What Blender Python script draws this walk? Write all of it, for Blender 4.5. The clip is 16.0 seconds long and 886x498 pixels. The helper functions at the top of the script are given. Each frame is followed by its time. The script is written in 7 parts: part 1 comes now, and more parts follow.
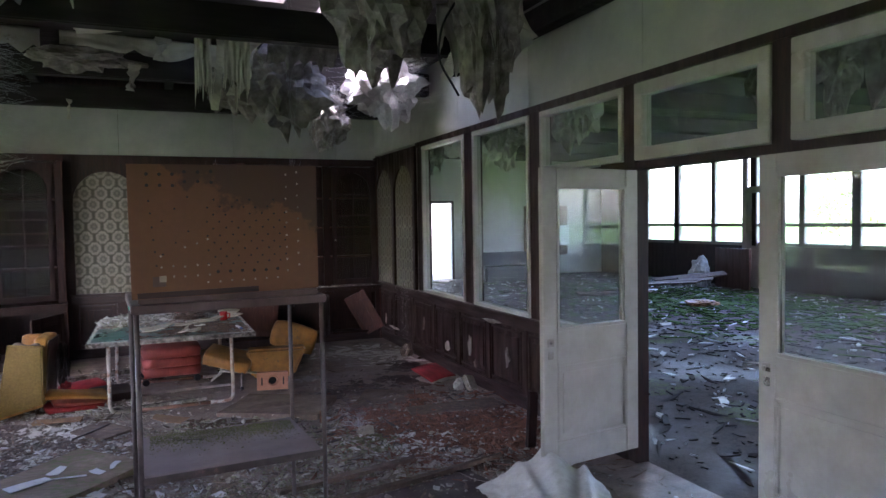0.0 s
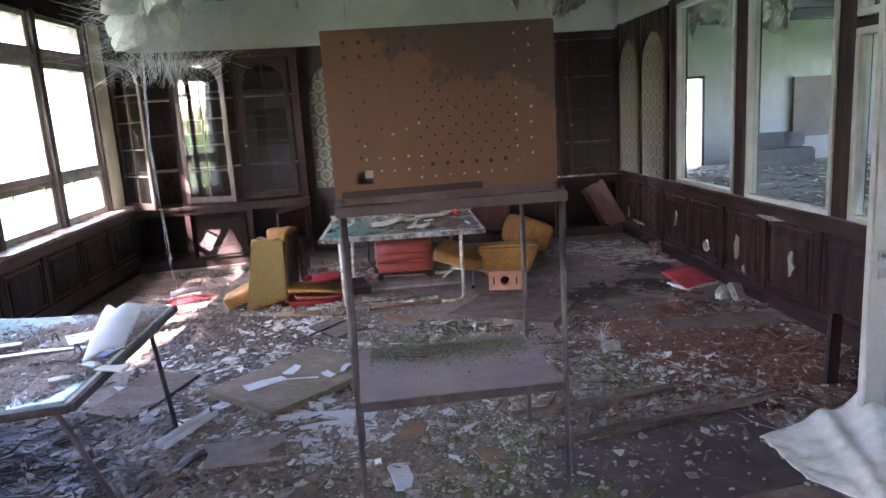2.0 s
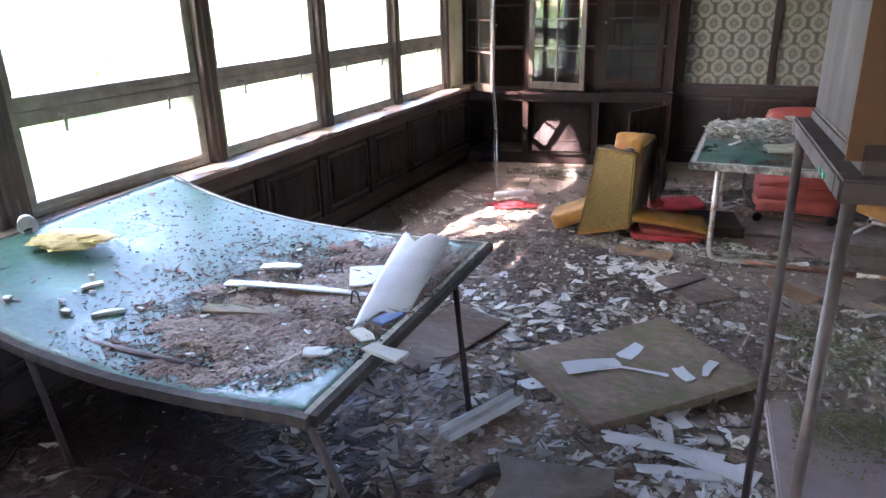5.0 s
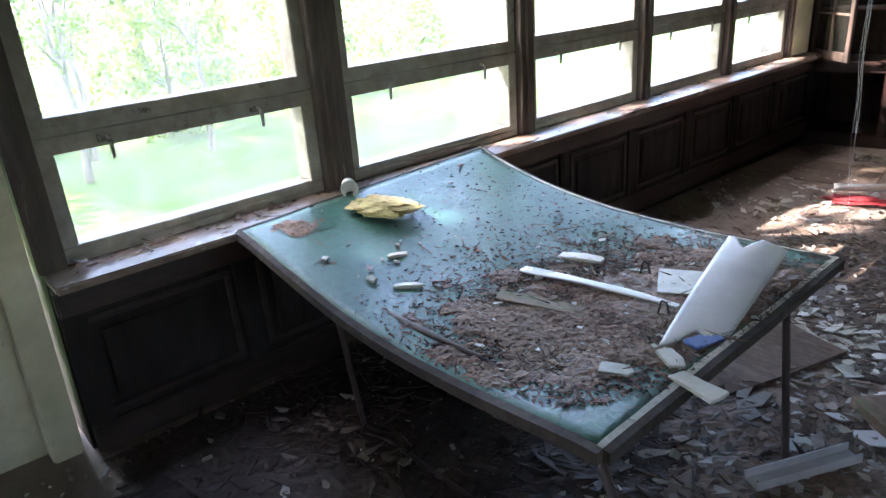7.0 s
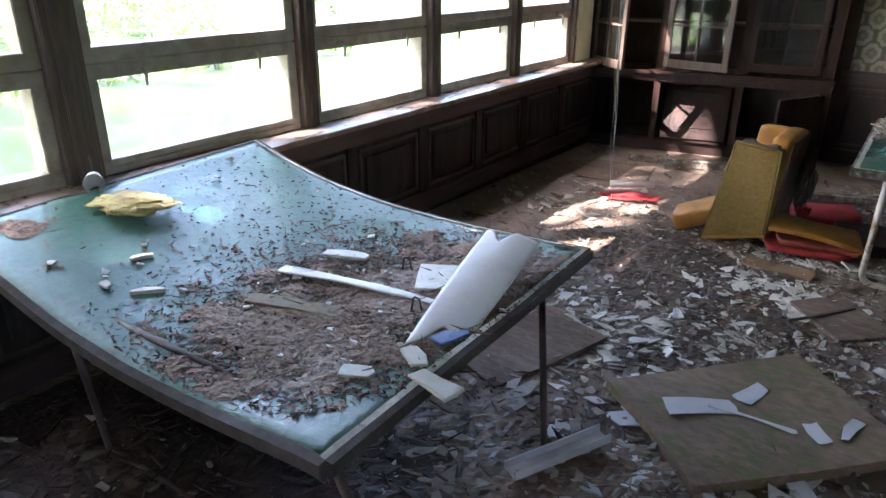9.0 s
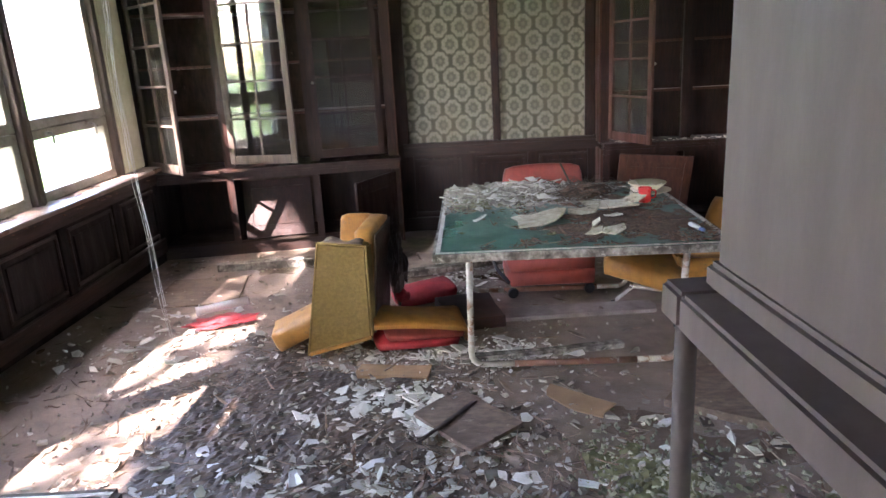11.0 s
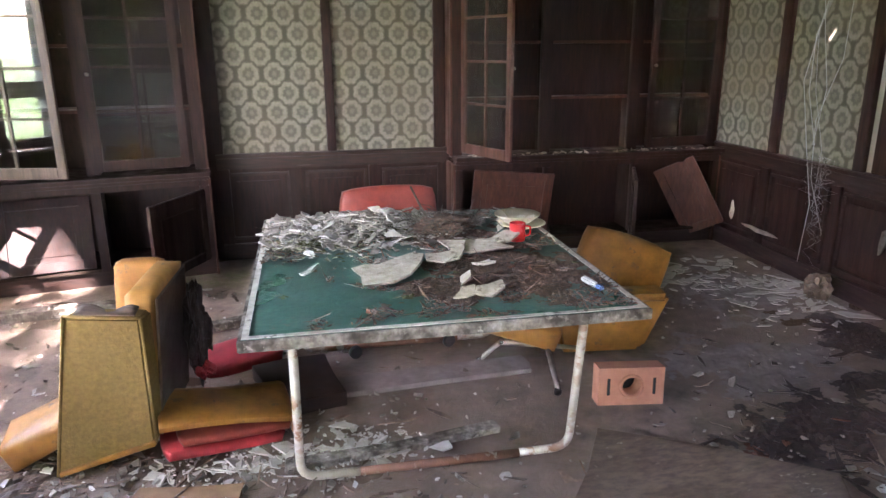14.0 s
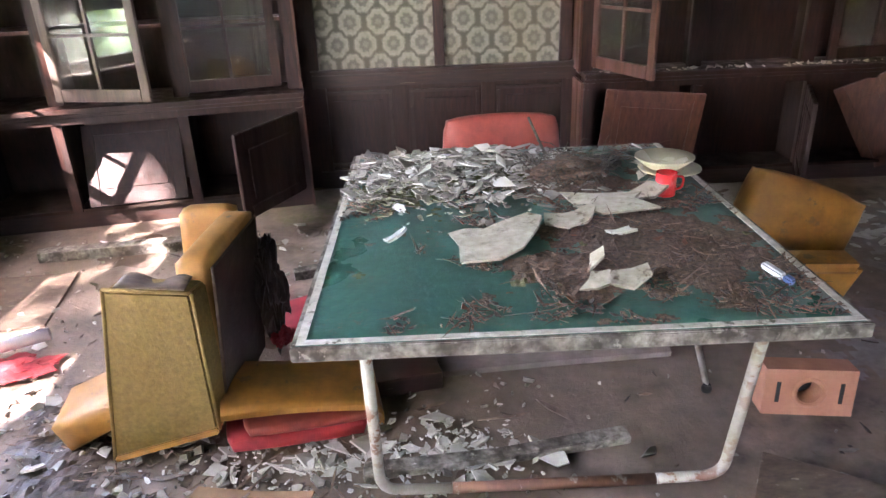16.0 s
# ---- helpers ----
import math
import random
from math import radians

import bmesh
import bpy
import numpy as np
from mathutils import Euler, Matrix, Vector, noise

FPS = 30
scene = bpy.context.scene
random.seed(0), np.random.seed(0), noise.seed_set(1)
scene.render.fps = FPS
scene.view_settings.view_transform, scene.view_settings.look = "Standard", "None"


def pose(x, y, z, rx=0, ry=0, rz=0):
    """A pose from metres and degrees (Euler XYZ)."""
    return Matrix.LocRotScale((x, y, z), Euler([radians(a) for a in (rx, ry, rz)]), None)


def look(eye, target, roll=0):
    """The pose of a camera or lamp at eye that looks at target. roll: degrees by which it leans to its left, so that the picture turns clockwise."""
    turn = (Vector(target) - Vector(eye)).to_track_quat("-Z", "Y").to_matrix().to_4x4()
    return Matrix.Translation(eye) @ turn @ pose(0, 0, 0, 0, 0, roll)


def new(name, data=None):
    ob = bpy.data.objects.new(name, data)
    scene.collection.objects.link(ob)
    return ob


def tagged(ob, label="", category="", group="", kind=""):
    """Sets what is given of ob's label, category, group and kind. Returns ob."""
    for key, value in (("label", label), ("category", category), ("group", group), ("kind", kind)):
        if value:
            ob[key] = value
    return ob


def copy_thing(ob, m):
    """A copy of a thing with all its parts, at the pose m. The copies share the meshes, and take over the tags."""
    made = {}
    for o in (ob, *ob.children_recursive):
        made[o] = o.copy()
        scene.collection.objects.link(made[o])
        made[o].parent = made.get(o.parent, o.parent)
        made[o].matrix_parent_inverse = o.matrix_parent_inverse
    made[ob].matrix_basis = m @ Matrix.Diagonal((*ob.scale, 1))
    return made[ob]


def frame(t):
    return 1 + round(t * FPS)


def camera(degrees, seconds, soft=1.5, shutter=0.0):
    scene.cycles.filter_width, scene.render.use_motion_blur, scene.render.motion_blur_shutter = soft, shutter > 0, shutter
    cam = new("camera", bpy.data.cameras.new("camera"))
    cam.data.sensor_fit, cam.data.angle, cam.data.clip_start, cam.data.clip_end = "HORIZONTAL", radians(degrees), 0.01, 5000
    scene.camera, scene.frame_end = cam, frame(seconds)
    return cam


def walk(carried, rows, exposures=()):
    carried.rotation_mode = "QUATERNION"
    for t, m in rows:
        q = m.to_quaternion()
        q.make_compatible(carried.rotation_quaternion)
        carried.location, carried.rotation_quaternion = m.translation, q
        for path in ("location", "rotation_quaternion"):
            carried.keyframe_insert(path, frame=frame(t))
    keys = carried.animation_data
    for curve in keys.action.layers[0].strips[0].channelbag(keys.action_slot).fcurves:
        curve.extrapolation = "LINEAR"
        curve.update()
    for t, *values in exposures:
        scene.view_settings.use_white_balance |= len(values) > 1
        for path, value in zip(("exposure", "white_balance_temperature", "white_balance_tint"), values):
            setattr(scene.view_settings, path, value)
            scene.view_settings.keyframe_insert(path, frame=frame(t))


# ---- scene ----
cam = camera(65.5, 16.0)
PATH = [
    (0, (0.387, 0.158, 1.724), (1.155, 2.003, 1.64), -0.9),
    (0.5, (0.309, 0.366, 1.74), (1.119, 2.194, 1.697), -0.9),
    (1, (0.372, 0.531, 1.697), (1.259, 2.303, 1.423), -0.6),
    (1.5, (0.519, 0.778, 1.685), (1.089, 2.669, 1.37), -2.2),
    (2, (0.54, 0.99, 1.67), (0.644, 2.951, 1.291), -3.5),
    (2.5, (0.44, 1.296, 1.654), (0.371, 3.247, 1.22), -2.6),
    (3, (0.39, 1.519, 1.639), (0.195, 3.438, 1.112), -1.4),
    (3.2, (0.395, 1.591, 1.63), (0.144, 3.49, 1.054), -1.2),
    (5.3, (0.057, 2.494, 1.63), (-0.807, 4.162, 0.945), -1.4),
    (5.5, (0.022, 2.566, 1.608), (-0.908, 4.189, 0.9), -1.8),
    (6, (-0.054, 2.738, 1.591), (-1.229, 4.156, 0.811), -3.6),
    (6.5, (-0.091, 2.688, 1.621), (-1.445, 3.924, 0.822), -4.7),
    (7, (-0.087, 2.564, 1.638), (-1.504, 3.775, 0.912), -3.4),
    (7.5, (-0.057, 2.505, 1.636), (-1.477, 3.732, 0.944), -1.2),
    (8, (-0.032, 2.494, 1.631), (-1.429, 3.754, 0.952), 0.2),
    (8.5, (-0.009, 2.568, 1.623), (-1.336, 3.906, 0.952), 0.6),
    (9, (0.02, 2.806, 1.585), (-1.029, 4.34, 0.845), 0.9),
    (9.5, (0.074, 2.995, 1.587), (-0.73, 4.664, 0.831), -0.3),
    (10, (0.064, 3.124, 1.592), (-0.442, 4.962, 0.987), 1.2),
    (10.2, (0.02, 3.261, 1.6), (-0.34, 5.153, 1.062), 1.1),
    (12.3, (-0.006, 4.016, 1.588), (0.036, 5.932, 1.016), -3.7),
    (12.5, (-0.038, 4.079, 1.589), (0.062, 5.985, 0.994), -2.6),
    (13, (-0.076, 4.246, 1.585), (0.167, 6.125, 0.941), 0.6),
    (13.5, (-0.051, 4.389, 1.566), (0.37, 6.226, 0.899), 1.2),
    (14, (0.06, 4.68, 1.592), (0.424, 6.566, 1.035), -0.4),
    (14.5, (0.165, 4.866, 1.598), (0.595, 6.719, 0.981), -1.4),
    (15, (0.173, 4.965, 1.567), (0.48, 6.787, 0.801), -4.4),
    (15.5, (0.169, 5.186, 1.592), (0.337, 7.009, 0.785), -3.1),
    (16, (0.165, 5.349, 1.583), (0.181, 7.179, 0.777), -2.3),
]
walk(cam, [(t, look(eye, target, roll)) for t, eye, target, roll in PATH],
     exposures=[(0, 5.1, 5900, 36), (1.5, 5.55, 5900, 36), (2.5, 6.0, 5950, 33), (3.2, 6.0, 5950, 33), (5.5, 5.3, 6100, 27), (7, 4.8, 6250, 22), (9, 4.9, 6300, 24), (10, 5.35, 6250, 26), (12.5, 6.05, 6250, 30), (16, 6.25, 6350, 31)])

# ---- light ----
SUN_DIR = Vector((0.93, 1.0, -1.45)).normalized()
world = bpy.data.worlds.new("sky")
scene.world = world
world.use_nodes = True
wt = world.node_tree
sky = wt.nodes.new("ShaderNodeTexSky")
sky.sky_type = "NISHITA"
sky.sun_disc = False
sky.sun_elevation = math.asin(-SUN_DIR.z)
sky.sun_rotation = math.atan2(-SUN_DIR.x, -SUN_DIR.y)
sky.air_density, sky.dust_density = 1.0, 2.5
wt.links.new(sky.outputs[0], wt.nodes["Background"].inputs[0])
wt.nodes["Background"].inputs[1].default_value = 0.15
sun = new("sun", bpy.data.lights.new("sun", "SUN"))
sun.data.energy, sun.data.angle, sun.data.color = 2.9, radians(0.5), (1.0, 0.94, 0.84)
sun.matrix_world = look((0, 0, 20), tuple(Vector((0, 0, 20)) + SUN_DIR))
tagged(sun, kind="structure")


# ---- materials ----
def shader(name):
    m = bpy.data.materials.new(name)
    m.use_nodes = True
    t = m.node_tree
    return m, t, t.nodes["Principled BSDF"]


def node(t, kind, ins=(), operation="", data_type="", blend_type=""):
    n = t.nodes.new(kind)
    if operation:
        n.operation = operation
    if data_type:
        n.data_type, n.blend_type = data_type, blend_type
    for k, v in dict(ins).items():
        if hasattr(v, "is_output"):
            t.links.new(v, n.inputs[k])
        else:
            n.inputs[k].default_value = v
    return n


def calc(t, op, a, b=0.0, c=0.0):
    return node(t, "ShaderNodeMath", {0: a, 1: b, 2: c}, operation=op).outputs[0]


def coords(t, scale=(1, 1, 1), which="Object"):
    tc = t.nodes.new("ShaderNodeTexCoord")
    return node(t, "ShaderNodeMapping", {0: tc.outputs[which], 3: scale}).outputs[0]


def place(t):
    """World-space position, so that alike meshes do not repeat their stains."""
    return t.nodes.new("ShaderNodeNewGeometry").outputs["Position"]


def grain(t, vec, scale, detail=6.0, rough=0.6):
    return node(t, "ShaderNodeTexNoise", {"Vector": vec, "Scale": scale, "Detail": detail, "Roughness": rough}).outputs[0]


def ramp(t, fac, stops):
    n = node(t, "ShaderNodeValToRGB", {0: fac})
    el = n.color_ramp.elements
    while len(el) < len(stops):
        el.new(0.5)
    for e, (p, c) in zip(el, stops):
        e.position = p
        e.color = (c, c, c, 1) if isinstance(c, (int, float)) else (*c, 1)
    return n.outputs[0]


def blend(t, fac, a, b, mode="MIX"):
    n = node(t, "ShaderNodeMix", data_type="RGBA", blend_type=mode)
    for i, v in ((0, fac), (6, a), (7, b)):
        if hasattr(v, "is_output"):
            t.links.new(v, n.inputs[i])
        elif i == 0:
            n.inputs[i].default_value = v
        else:
            n.inputs[i].default_value = (*v, 1)
    return n.outputs[2]


def bump(t, bsdf, height, strength=0.4, dist=0.01):
    b = node(t, "ShaderNodeBump", {"Strength": strength, "Distance": dist, "Height": height})
    t.links.new(b.outputs[0], bsdf.inputs["Normal"])


def worn(name, base, dark, wear=None, rough=0.7, scale=6.0, stretch=(1, 1, 1), wear_at=0.62, relief=0.4, metal=0.0, island=0.0, rough_var=0.2, blotch=2.0, spec=0.5):
    """A two-scale weathered surface: base and dark mottled, wear showing through in patches."""
    m, t, b = shader(name)
    v = node(t, "ShaderNodeMapping", {0: place(t), 3: stretch}).outputs[0]
    fine, big = grain(t, v, scale, 8.0, 0.65), grain(t, v, blotch, 4.0, 0.55)
    col = blend(t, ramp(t, fine, [(0.35, 0.0), (0.68, 1.0)]), dark, base)
    col = blend(t, ramp(t, big, [(0.4, 0.0), (0.7, 0.55)]), col, dark)
    if wear:
        mask = calc(t, "MULTIPLY", ramp(t, grain(t, v, scale * 0.9, 10.0, 0.7), [(wear_at, 0.0), (wear_at + 0.05, 1.0)]), ramp(t, grain(t, v, blotch * 1.4, 3.0), [(0.42, 0.0), (0.6, 1.0)]))
        col = blend(t, mask, col, wear)
    if island:
        rnd = t.nodes.new("ShaderNodeObjectInfo").outputs["Random"]
        isl = t.nodes.new("ShaderNodeNewGeometry").outputs["Random Per Island"]
        mix = calc(t, "FRACT", calc(t, "ADD", rnd, isl))
        col = blend(t, 1.0, col, ramp(t, mix, [(0.0, 1.0 - island), (1.0, 1.0)]), "MULTIPLY")
    t.links.new(col, b.inputs["Base Color"])
    t.links.new(ramp(t, big, [(0.3, max(rough - rough_var, 0.05)), (0.7, min(rough + rough_var, 1.0))]), b.inputs["Roughness"])
    b.inputs["Metallic"].default_value = metal
    b.inputs["Specular IOR Level"].default_value = spec
    bump(t, b, fine, relief, 0.006)
    return m


DARKWOOD = worn("dark_stained_wood", (0.042, 0.0145, 0.009), (0.013, 0.006, 0.005), (0.18, 0.125, 0.09), 0.5, 9, (6, 6, 0.8), 0.67, 0.3, spec=0.4)
DARKWOOD_H = worn("dark_stained_wood_level", (0.043, 0.017, 0.011), (0.014, 0.007, 0.006), (0.22, 0.17, 0.13), 0.5, 9, (0.8, 0.8, 8), 0.64, 0.25)
REDWOOD = worn("red_brown_wood", (0.115, 0.042, 0.026), (0.055, 0.022, 0.015), (0.25, 0.18, 0.13), 0.5, 9, (6, 6, 0.8), 0.68, 0.25)
CABINSIDE = worn("cabinet_inside_board", (0.048, 0.027, 0.019), (0.018, 0.012, 0.009), (0.12, 0.09, 0.07), 0.85, 7, (3, 3, 1), 0.64, 0.2, spec=0.25)
POSTWOOD = worn("weathered_post_wood", (0.12, 0.085, 0.06), (0.045, 0.03, 0.024), (0.22, 0.17, 0.13), 0.6, 8, (5, 5, 0.6), 0.62, 0.35)
FRAMEPAINT = worn("flaking_cream_paint", (0.40, 0.37, 0.31), (0.23, 0.205, 0.165), (0.12, 0.09, 0.07), 0.55, 10, (1, 1, 1), 0.6, 0.35)
CREAM = worn("cream_wall_paint", (0.62, 0.58, 0.42), (0.45, 0.41, 0.27), (0.25, 0.2, 0.14), 0.6, 6, (1, 1, 1), 0.66, 0.2)
DOORPAINT = worn("grey_white_door_paint", (0.45, 0.44, 0.40), (0.34, 0.325, 0.285), (0.22, 0.18, 0.14), 0.45, 5, (1, 1, 1), 0.68, 0.15)
BANDPAINT = worn("off_white_wall_board", (0.48, 0.48, 0.43), (0.38, 0.38, 0.34), (0.35, 0.32, 0.26), 0.8, 3, (1, 1, 1), 0.72, 0.1)
BEAM = worn("dark_roof_timber", (0.03, 0.023, 0.02), (0.014, 0.011, 0.01), None, 0.9, 8, (1, 6, 6), relief=0.4)
SILL = worn("wet_sill_board", (0.30, 0.22, 0.18), (0.15, 0.10, 0.075), (0.5, 0.47, 0.42), 0.35, 12, (2, 1, 2), 0.6, 0.3)
TABLEGREEN = worn("green_table_paint", (0.05, 0.15, 0.112), (0.032, 0.095, 0.075), (0.12, 0.095, 0.07), 0.38, 34, (1, 1, 1), 0.58, 0.45, rough_var=0.16)
TABLEEDGE = worn("chipped_white_edge_paint", (0.46, 0.44, 0.38), (0.12, 0.10, 0.08), (0.05, 0.04, 0.03), 0.7, 34, (1, 1, 1), 0.38, 0.7, blotch=7.0)
WHITELINE = worn("worn_white_line_paint", (0.66, 0.64, 0.57), (0.40, 0.37, 0.31), (0.10, 0.085, 0.06), 0.5, 40, (1, 1, 1), 0.56, 0.4, blotch=6.0)
TABLEBOARD = worn("rotting_chipboard_edge", (0.06, 0.045, 0.034), (0.022, 0.017, 0.014), (0.28, 0.25, 0.20), 0.9, 24, (1, 1, 1), 0.66, 0.7)
WHITETUBE = worn("rusting_white_tube", (0.52, 0.50, 0.44), (0.36, 0.31, 0.25), (0.22, 0.10, 0.05), 0.5, 16, (1, 1, 1), 0.50, 0.4)
BARKRED = worn("red_rotting_bark", (0.32, 0.135, 0.075), (0.12, 0.055, 0.035), None, 0.9, 16, relief=0.6, island=0.5)
RUST = worn("rust", (0.25, 0.12, 0.065), (0.12, 0.065, 0.045), (0.42, 0.38, 0.33), 0.8, 16, (1, 1, 1), 0.58, 0.5)
DARKMETAL = worn("dark_brown_metal", (0.105, 0.078, 0.07), (0.05, 0.038, 0.034), (0.14, 0.09, 0.07), 0.55, 12, (1, 1, 1), 0.6, 0.3, metal=0.3)
STANDWOOD = worn("purple_brown_veneer", (0.11, 0.076, 0.068), (0.066, 0.045, 0.04), (0.2, 0.15, 0.10), 0.6, 7, (2, 2, 0.6), 0.72, 0.15)
YELLOW = worn("yellow_vinyl", (0.44, 0.205, 0.036), (0.26, 0.12, 0.026), (0.13, 0.085, 0.05), 0.5, 11, (1, 1, 1), 0.58, 0.3)
OLIVE = worn("olive_fabric", (0.285, 0.19, 0.05), (0.18, 0.115, 0.03), (0.12, 0.09, 0.05), 0.75, 60, (1, 1, 1), 0.72, 0.5)
RED = worn("red_cloth", (0.42, 0.03, 0.035), (0.22, 0.02, 0.022), (0.12, 0.05, 0.04), 0.75, 9, (1, 1, 1), 0.68, 0.3)
REDVINYL = worn("dull_red_vinyl", (0.36, 0.07, 0.045), (0.20, 0.038, 0.028), (0.3, 0.2, 0.16), 0.55, 8, (1, 1, 1), 0.66, 0.3)
CLAY = worn("orange_clay", (0.55, 0.27, 0.17), (0.42, 0.19, 0.12), (0.5, 0.4, 0.32), 0.85, 12, (1, 1, 1), 0.66, 0.3)
CHROME = worn("dull_steel", (0.45, 0.44, 0.42), (0.25, 0.22, 0.19), (0.2, 0.1, 0.05), 0.35, 14, (1, 1, 1), 0.62, 0.2, metal=0.8)
PAPER = worn("damp_white_flakes", (0.72, 0.71, 0.67), (0.48, 0.46, 0.40), (0.3, 0.26, 0.2), 0.5, 16, (1, 1, 1), 0.66, 0.3, island=0.3)
PLASTIC = worn("dull_white_plastic", (0.62, 0.63, 0.65), (0.50, 0.51, 0.52), (0.32, 0.29, 0.25), 0.4, 5, (1, 1, 1), 0.74, 0.1)
PLY = worn("damp_plywood", (0.19, 0.132, 0.09), (0.085, 0.058, 0.042), (0.34, 0.28, 0.22), 0.75, 14, (1.2, 2.5, 2), 0.60, 0.45)
PLYMOSS = worn("dusty_moss", (0.17, 0.165, 0.075), (0.085, 0.08, 0.035), (0.24, 0.20, 0.14), 0.9, 14, (1, 1, 1), 0.60, 0.5)
BOARDMOSS = worn("mossy_board", (0.28, 0.205, 0.145), (0.13, 0.09, 0.06), (0.12, 0.13, 0.045), 0.7, 16, (1, 2, 2), 0.50, 0.6)
# damp dark wood, its colour lowered further to paint in the shade below the sills
WETSHADEWOOD = worn("damp_shade_darkened_wood", (0.022, 0.012, 0.009), (0.007, 0.005, 0.0045), (0.15, 0.10, 0.065), 0.7, 9, (5, 5, 0.8), 0.66, 0.35, spec=0.3)
# wet rot colour, used as well for the shade painted under the window table
ROTSHADE = worn("dark_wet_rot_and_shade", (0.062, 0.034, 0.025), (0.022, 0.014, 0.011), None, 0.5, 22, relief=0.7)
TRUNK = worn("pale_young_bark", (0.24, 0.22, 0.16), (0.14, 0.125, 0.09), None, 0.95, 12, (4, 4, 1), relief=0.6)
LITTER = worn("brown_leaf_litter", (0.37, 0.225, 0.145), (0.085, 0.05, 0.034), None, 0.65, 75, (1, 1, 1), relief=0.9, island=0.5)
INSUL = worn("sagging_insulation", (0.40, 0.37, 0.33), (0.12, 0.105, 0.09), (0.5, 0.48, 0.43), 0.95, 9, (1, 1, 1), 0.60, 0.9)
FOIL = worn("torn_ceiling_paper", (0.62, 0.60, 0.50), (0.42, 0.40, 0.32), (0.1, 0.08, 0.06), 0.8, 6, (1, 1, 1), 0.6, 0.3)
WEB = worn("grey_web_fibre", (0.62, 0.62, 0.62), (0.42, 0.42, 0.42), None, 0.9, 20)
BARK = worn("bark", (0.10, 0.085, 0.065), (0.05, 0.04, 0.03), None, 0.95, 12, (4, 4, 1), relief=0.8)
GLAZE = worn("cream_glaze", (0.62, 0.58, 0.42), (0.5, 0.45, 0.3), (0.25, 0.2, 0.12), 0.3, 6)
REDGLAZE = worn("red_enamel", (0.62, 0.03, 0.03), (0.5, 0.025, 0.025), None, 0.25, 6)
BLUE = worn("blue_plastic", (0.07, 0.14, 0.36), (0.05, 0.09, 0.22), None, 0.4, 6)
GREENTAPE = worn("green_tape", (0.03, 0.36, 0.22), (0.02, 0.25, 0.15), None, 0.5, 6)
BROWNCARD = worn("tan_cardboard", (0.34, 0.21, 0.11), (0.22, 0.13, 0.07), None, 0.8, 9, island=0.3)
SPLINTER = worn("dark_wet_splinters", (0.37, 0.26, 0.185), (0.125, 0.086, 0.064), None, 0.5, 30, (1, 1, 1), relief=0.6, island=0.7)
PLASTER = worn("dirty_plaster", (0.58, 0.55, 0.49), (0.27, 0.235, 0.19), (0.12, 0.09, 0.065), 0.55, 16, (1, 1, 1), 0.58, 0.5, island=0.6)
CREAMSLAB = worn("cream_plaster_slab", (0.55, 0.50, 0.40), (0.33, 0.29, 0.22), (0.17, 0.13, 0.09), 0.8, 26, (1, 1, 1), 0.55, 0.6, blotch=6.0)
CRUMB = worn("grey_green_crumbs", (0.46, 0.45, 0.34), (0.17, 0.17, 0.10), None, 0.9, 20, (1, 1, 1), relief=0.6, island=0.6)
SHELF = worn("purple_grey_shelf_board", (0.27, 0.215, 0.205), (0.19, 0.145, 0.135), (0.15, 0.16, 0.07), 0.6, 8, (2, 2, 2), 0.62, 0.15)
FIBRE = worn("fine_web_fibre", (0.42, 0.42, 0.43), (0.3, 0.3, 0.31), None, 0.9, 20)
WETFLAKE = worn("grey_lifted_flooring", (0.30, 0.26, 0.24), (0.16, 0.13, 0.115), None, 0.45, 10)
STRAW = worn("yellow_fungus_foam", (0.50, 0.42, 0.16), (0.24, 0.19, 0.08), (0.1, 0.075, 0.05), 0.9, 20, (1, 1, 1), 0.6, 0.8)
BLACK = worn("black_rubber", (0.02, 0.02, 0.022), (0.012, 0.012, 0.013), None, 0.6, 9)


def make_floor(name, moss_amount, base, dark, wet=0.28, dry=0.62, spec=0.35):
    m, t, b = shader(name)
    v = place(t)
    fine, mid, big = grain(t, v, 40, 8, 0.7), grain(t, v, 6, 8, 0.65), grain(t, v, 0.9, 4, 0.55)
    col = blend(t, ramp(t, mid, [(0.35, 0.0), (0.65, 1.0)]), dark, base)
    col = blend(t, ramp(t, fine, [(0.42, 0.0), (0.75, 0.6)]), col, (0.19, 0.15, 0.12))
    col = blend(t, ramp(t, big, [(0.4, 0.0), (0.6, 0.75)]), col, tuple(c * 0.55 for c in base))
    moss = calc(t, "MULTIPLY", ramp(t, grain(t, v, 0.7, 5, 0.6), [(0.62 - moss_amount, 0.0), (0.72 - moss_amount, 1.0)]), ramp(t, fine, [(0.4, 0.0), (0.55, 1.0)]))
    col = blend(t, moss, col, (0.10, 0.15, 0.03))
    t.links.new(col, b.inputs["Base Color"])
    b.inputs["Specular IOR Level"].default_value = spec
    t.links.new(ramp(t, big, [(0.38, dry), (0.62, wet)]), b.inputs["Roughness"])
    bump(t, b, calc(t, "ADD", calc(t, "MULTIPLY", fine, 0.4), mid), 0.6, 0.02)
    return m


FLOOR = make_floor("damp_dirty_floor", 0.0, (0.30, 0.225, 0.175), (0.10, 0.074, 0.06), 0.26, 0.6)
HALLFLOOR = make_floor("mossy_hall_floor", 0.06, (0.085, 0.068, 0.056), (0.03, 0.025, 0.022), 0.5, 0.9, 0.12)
GRASS = worn("lawn", (0.055, 0.12, 0.016), (0.034, 0.075, 0.011), (0.11, 0.13, 0.032), 0.9, 5, (1, 1, 1), 0.6, 0.6, blotch=0.4, spec=0.1)


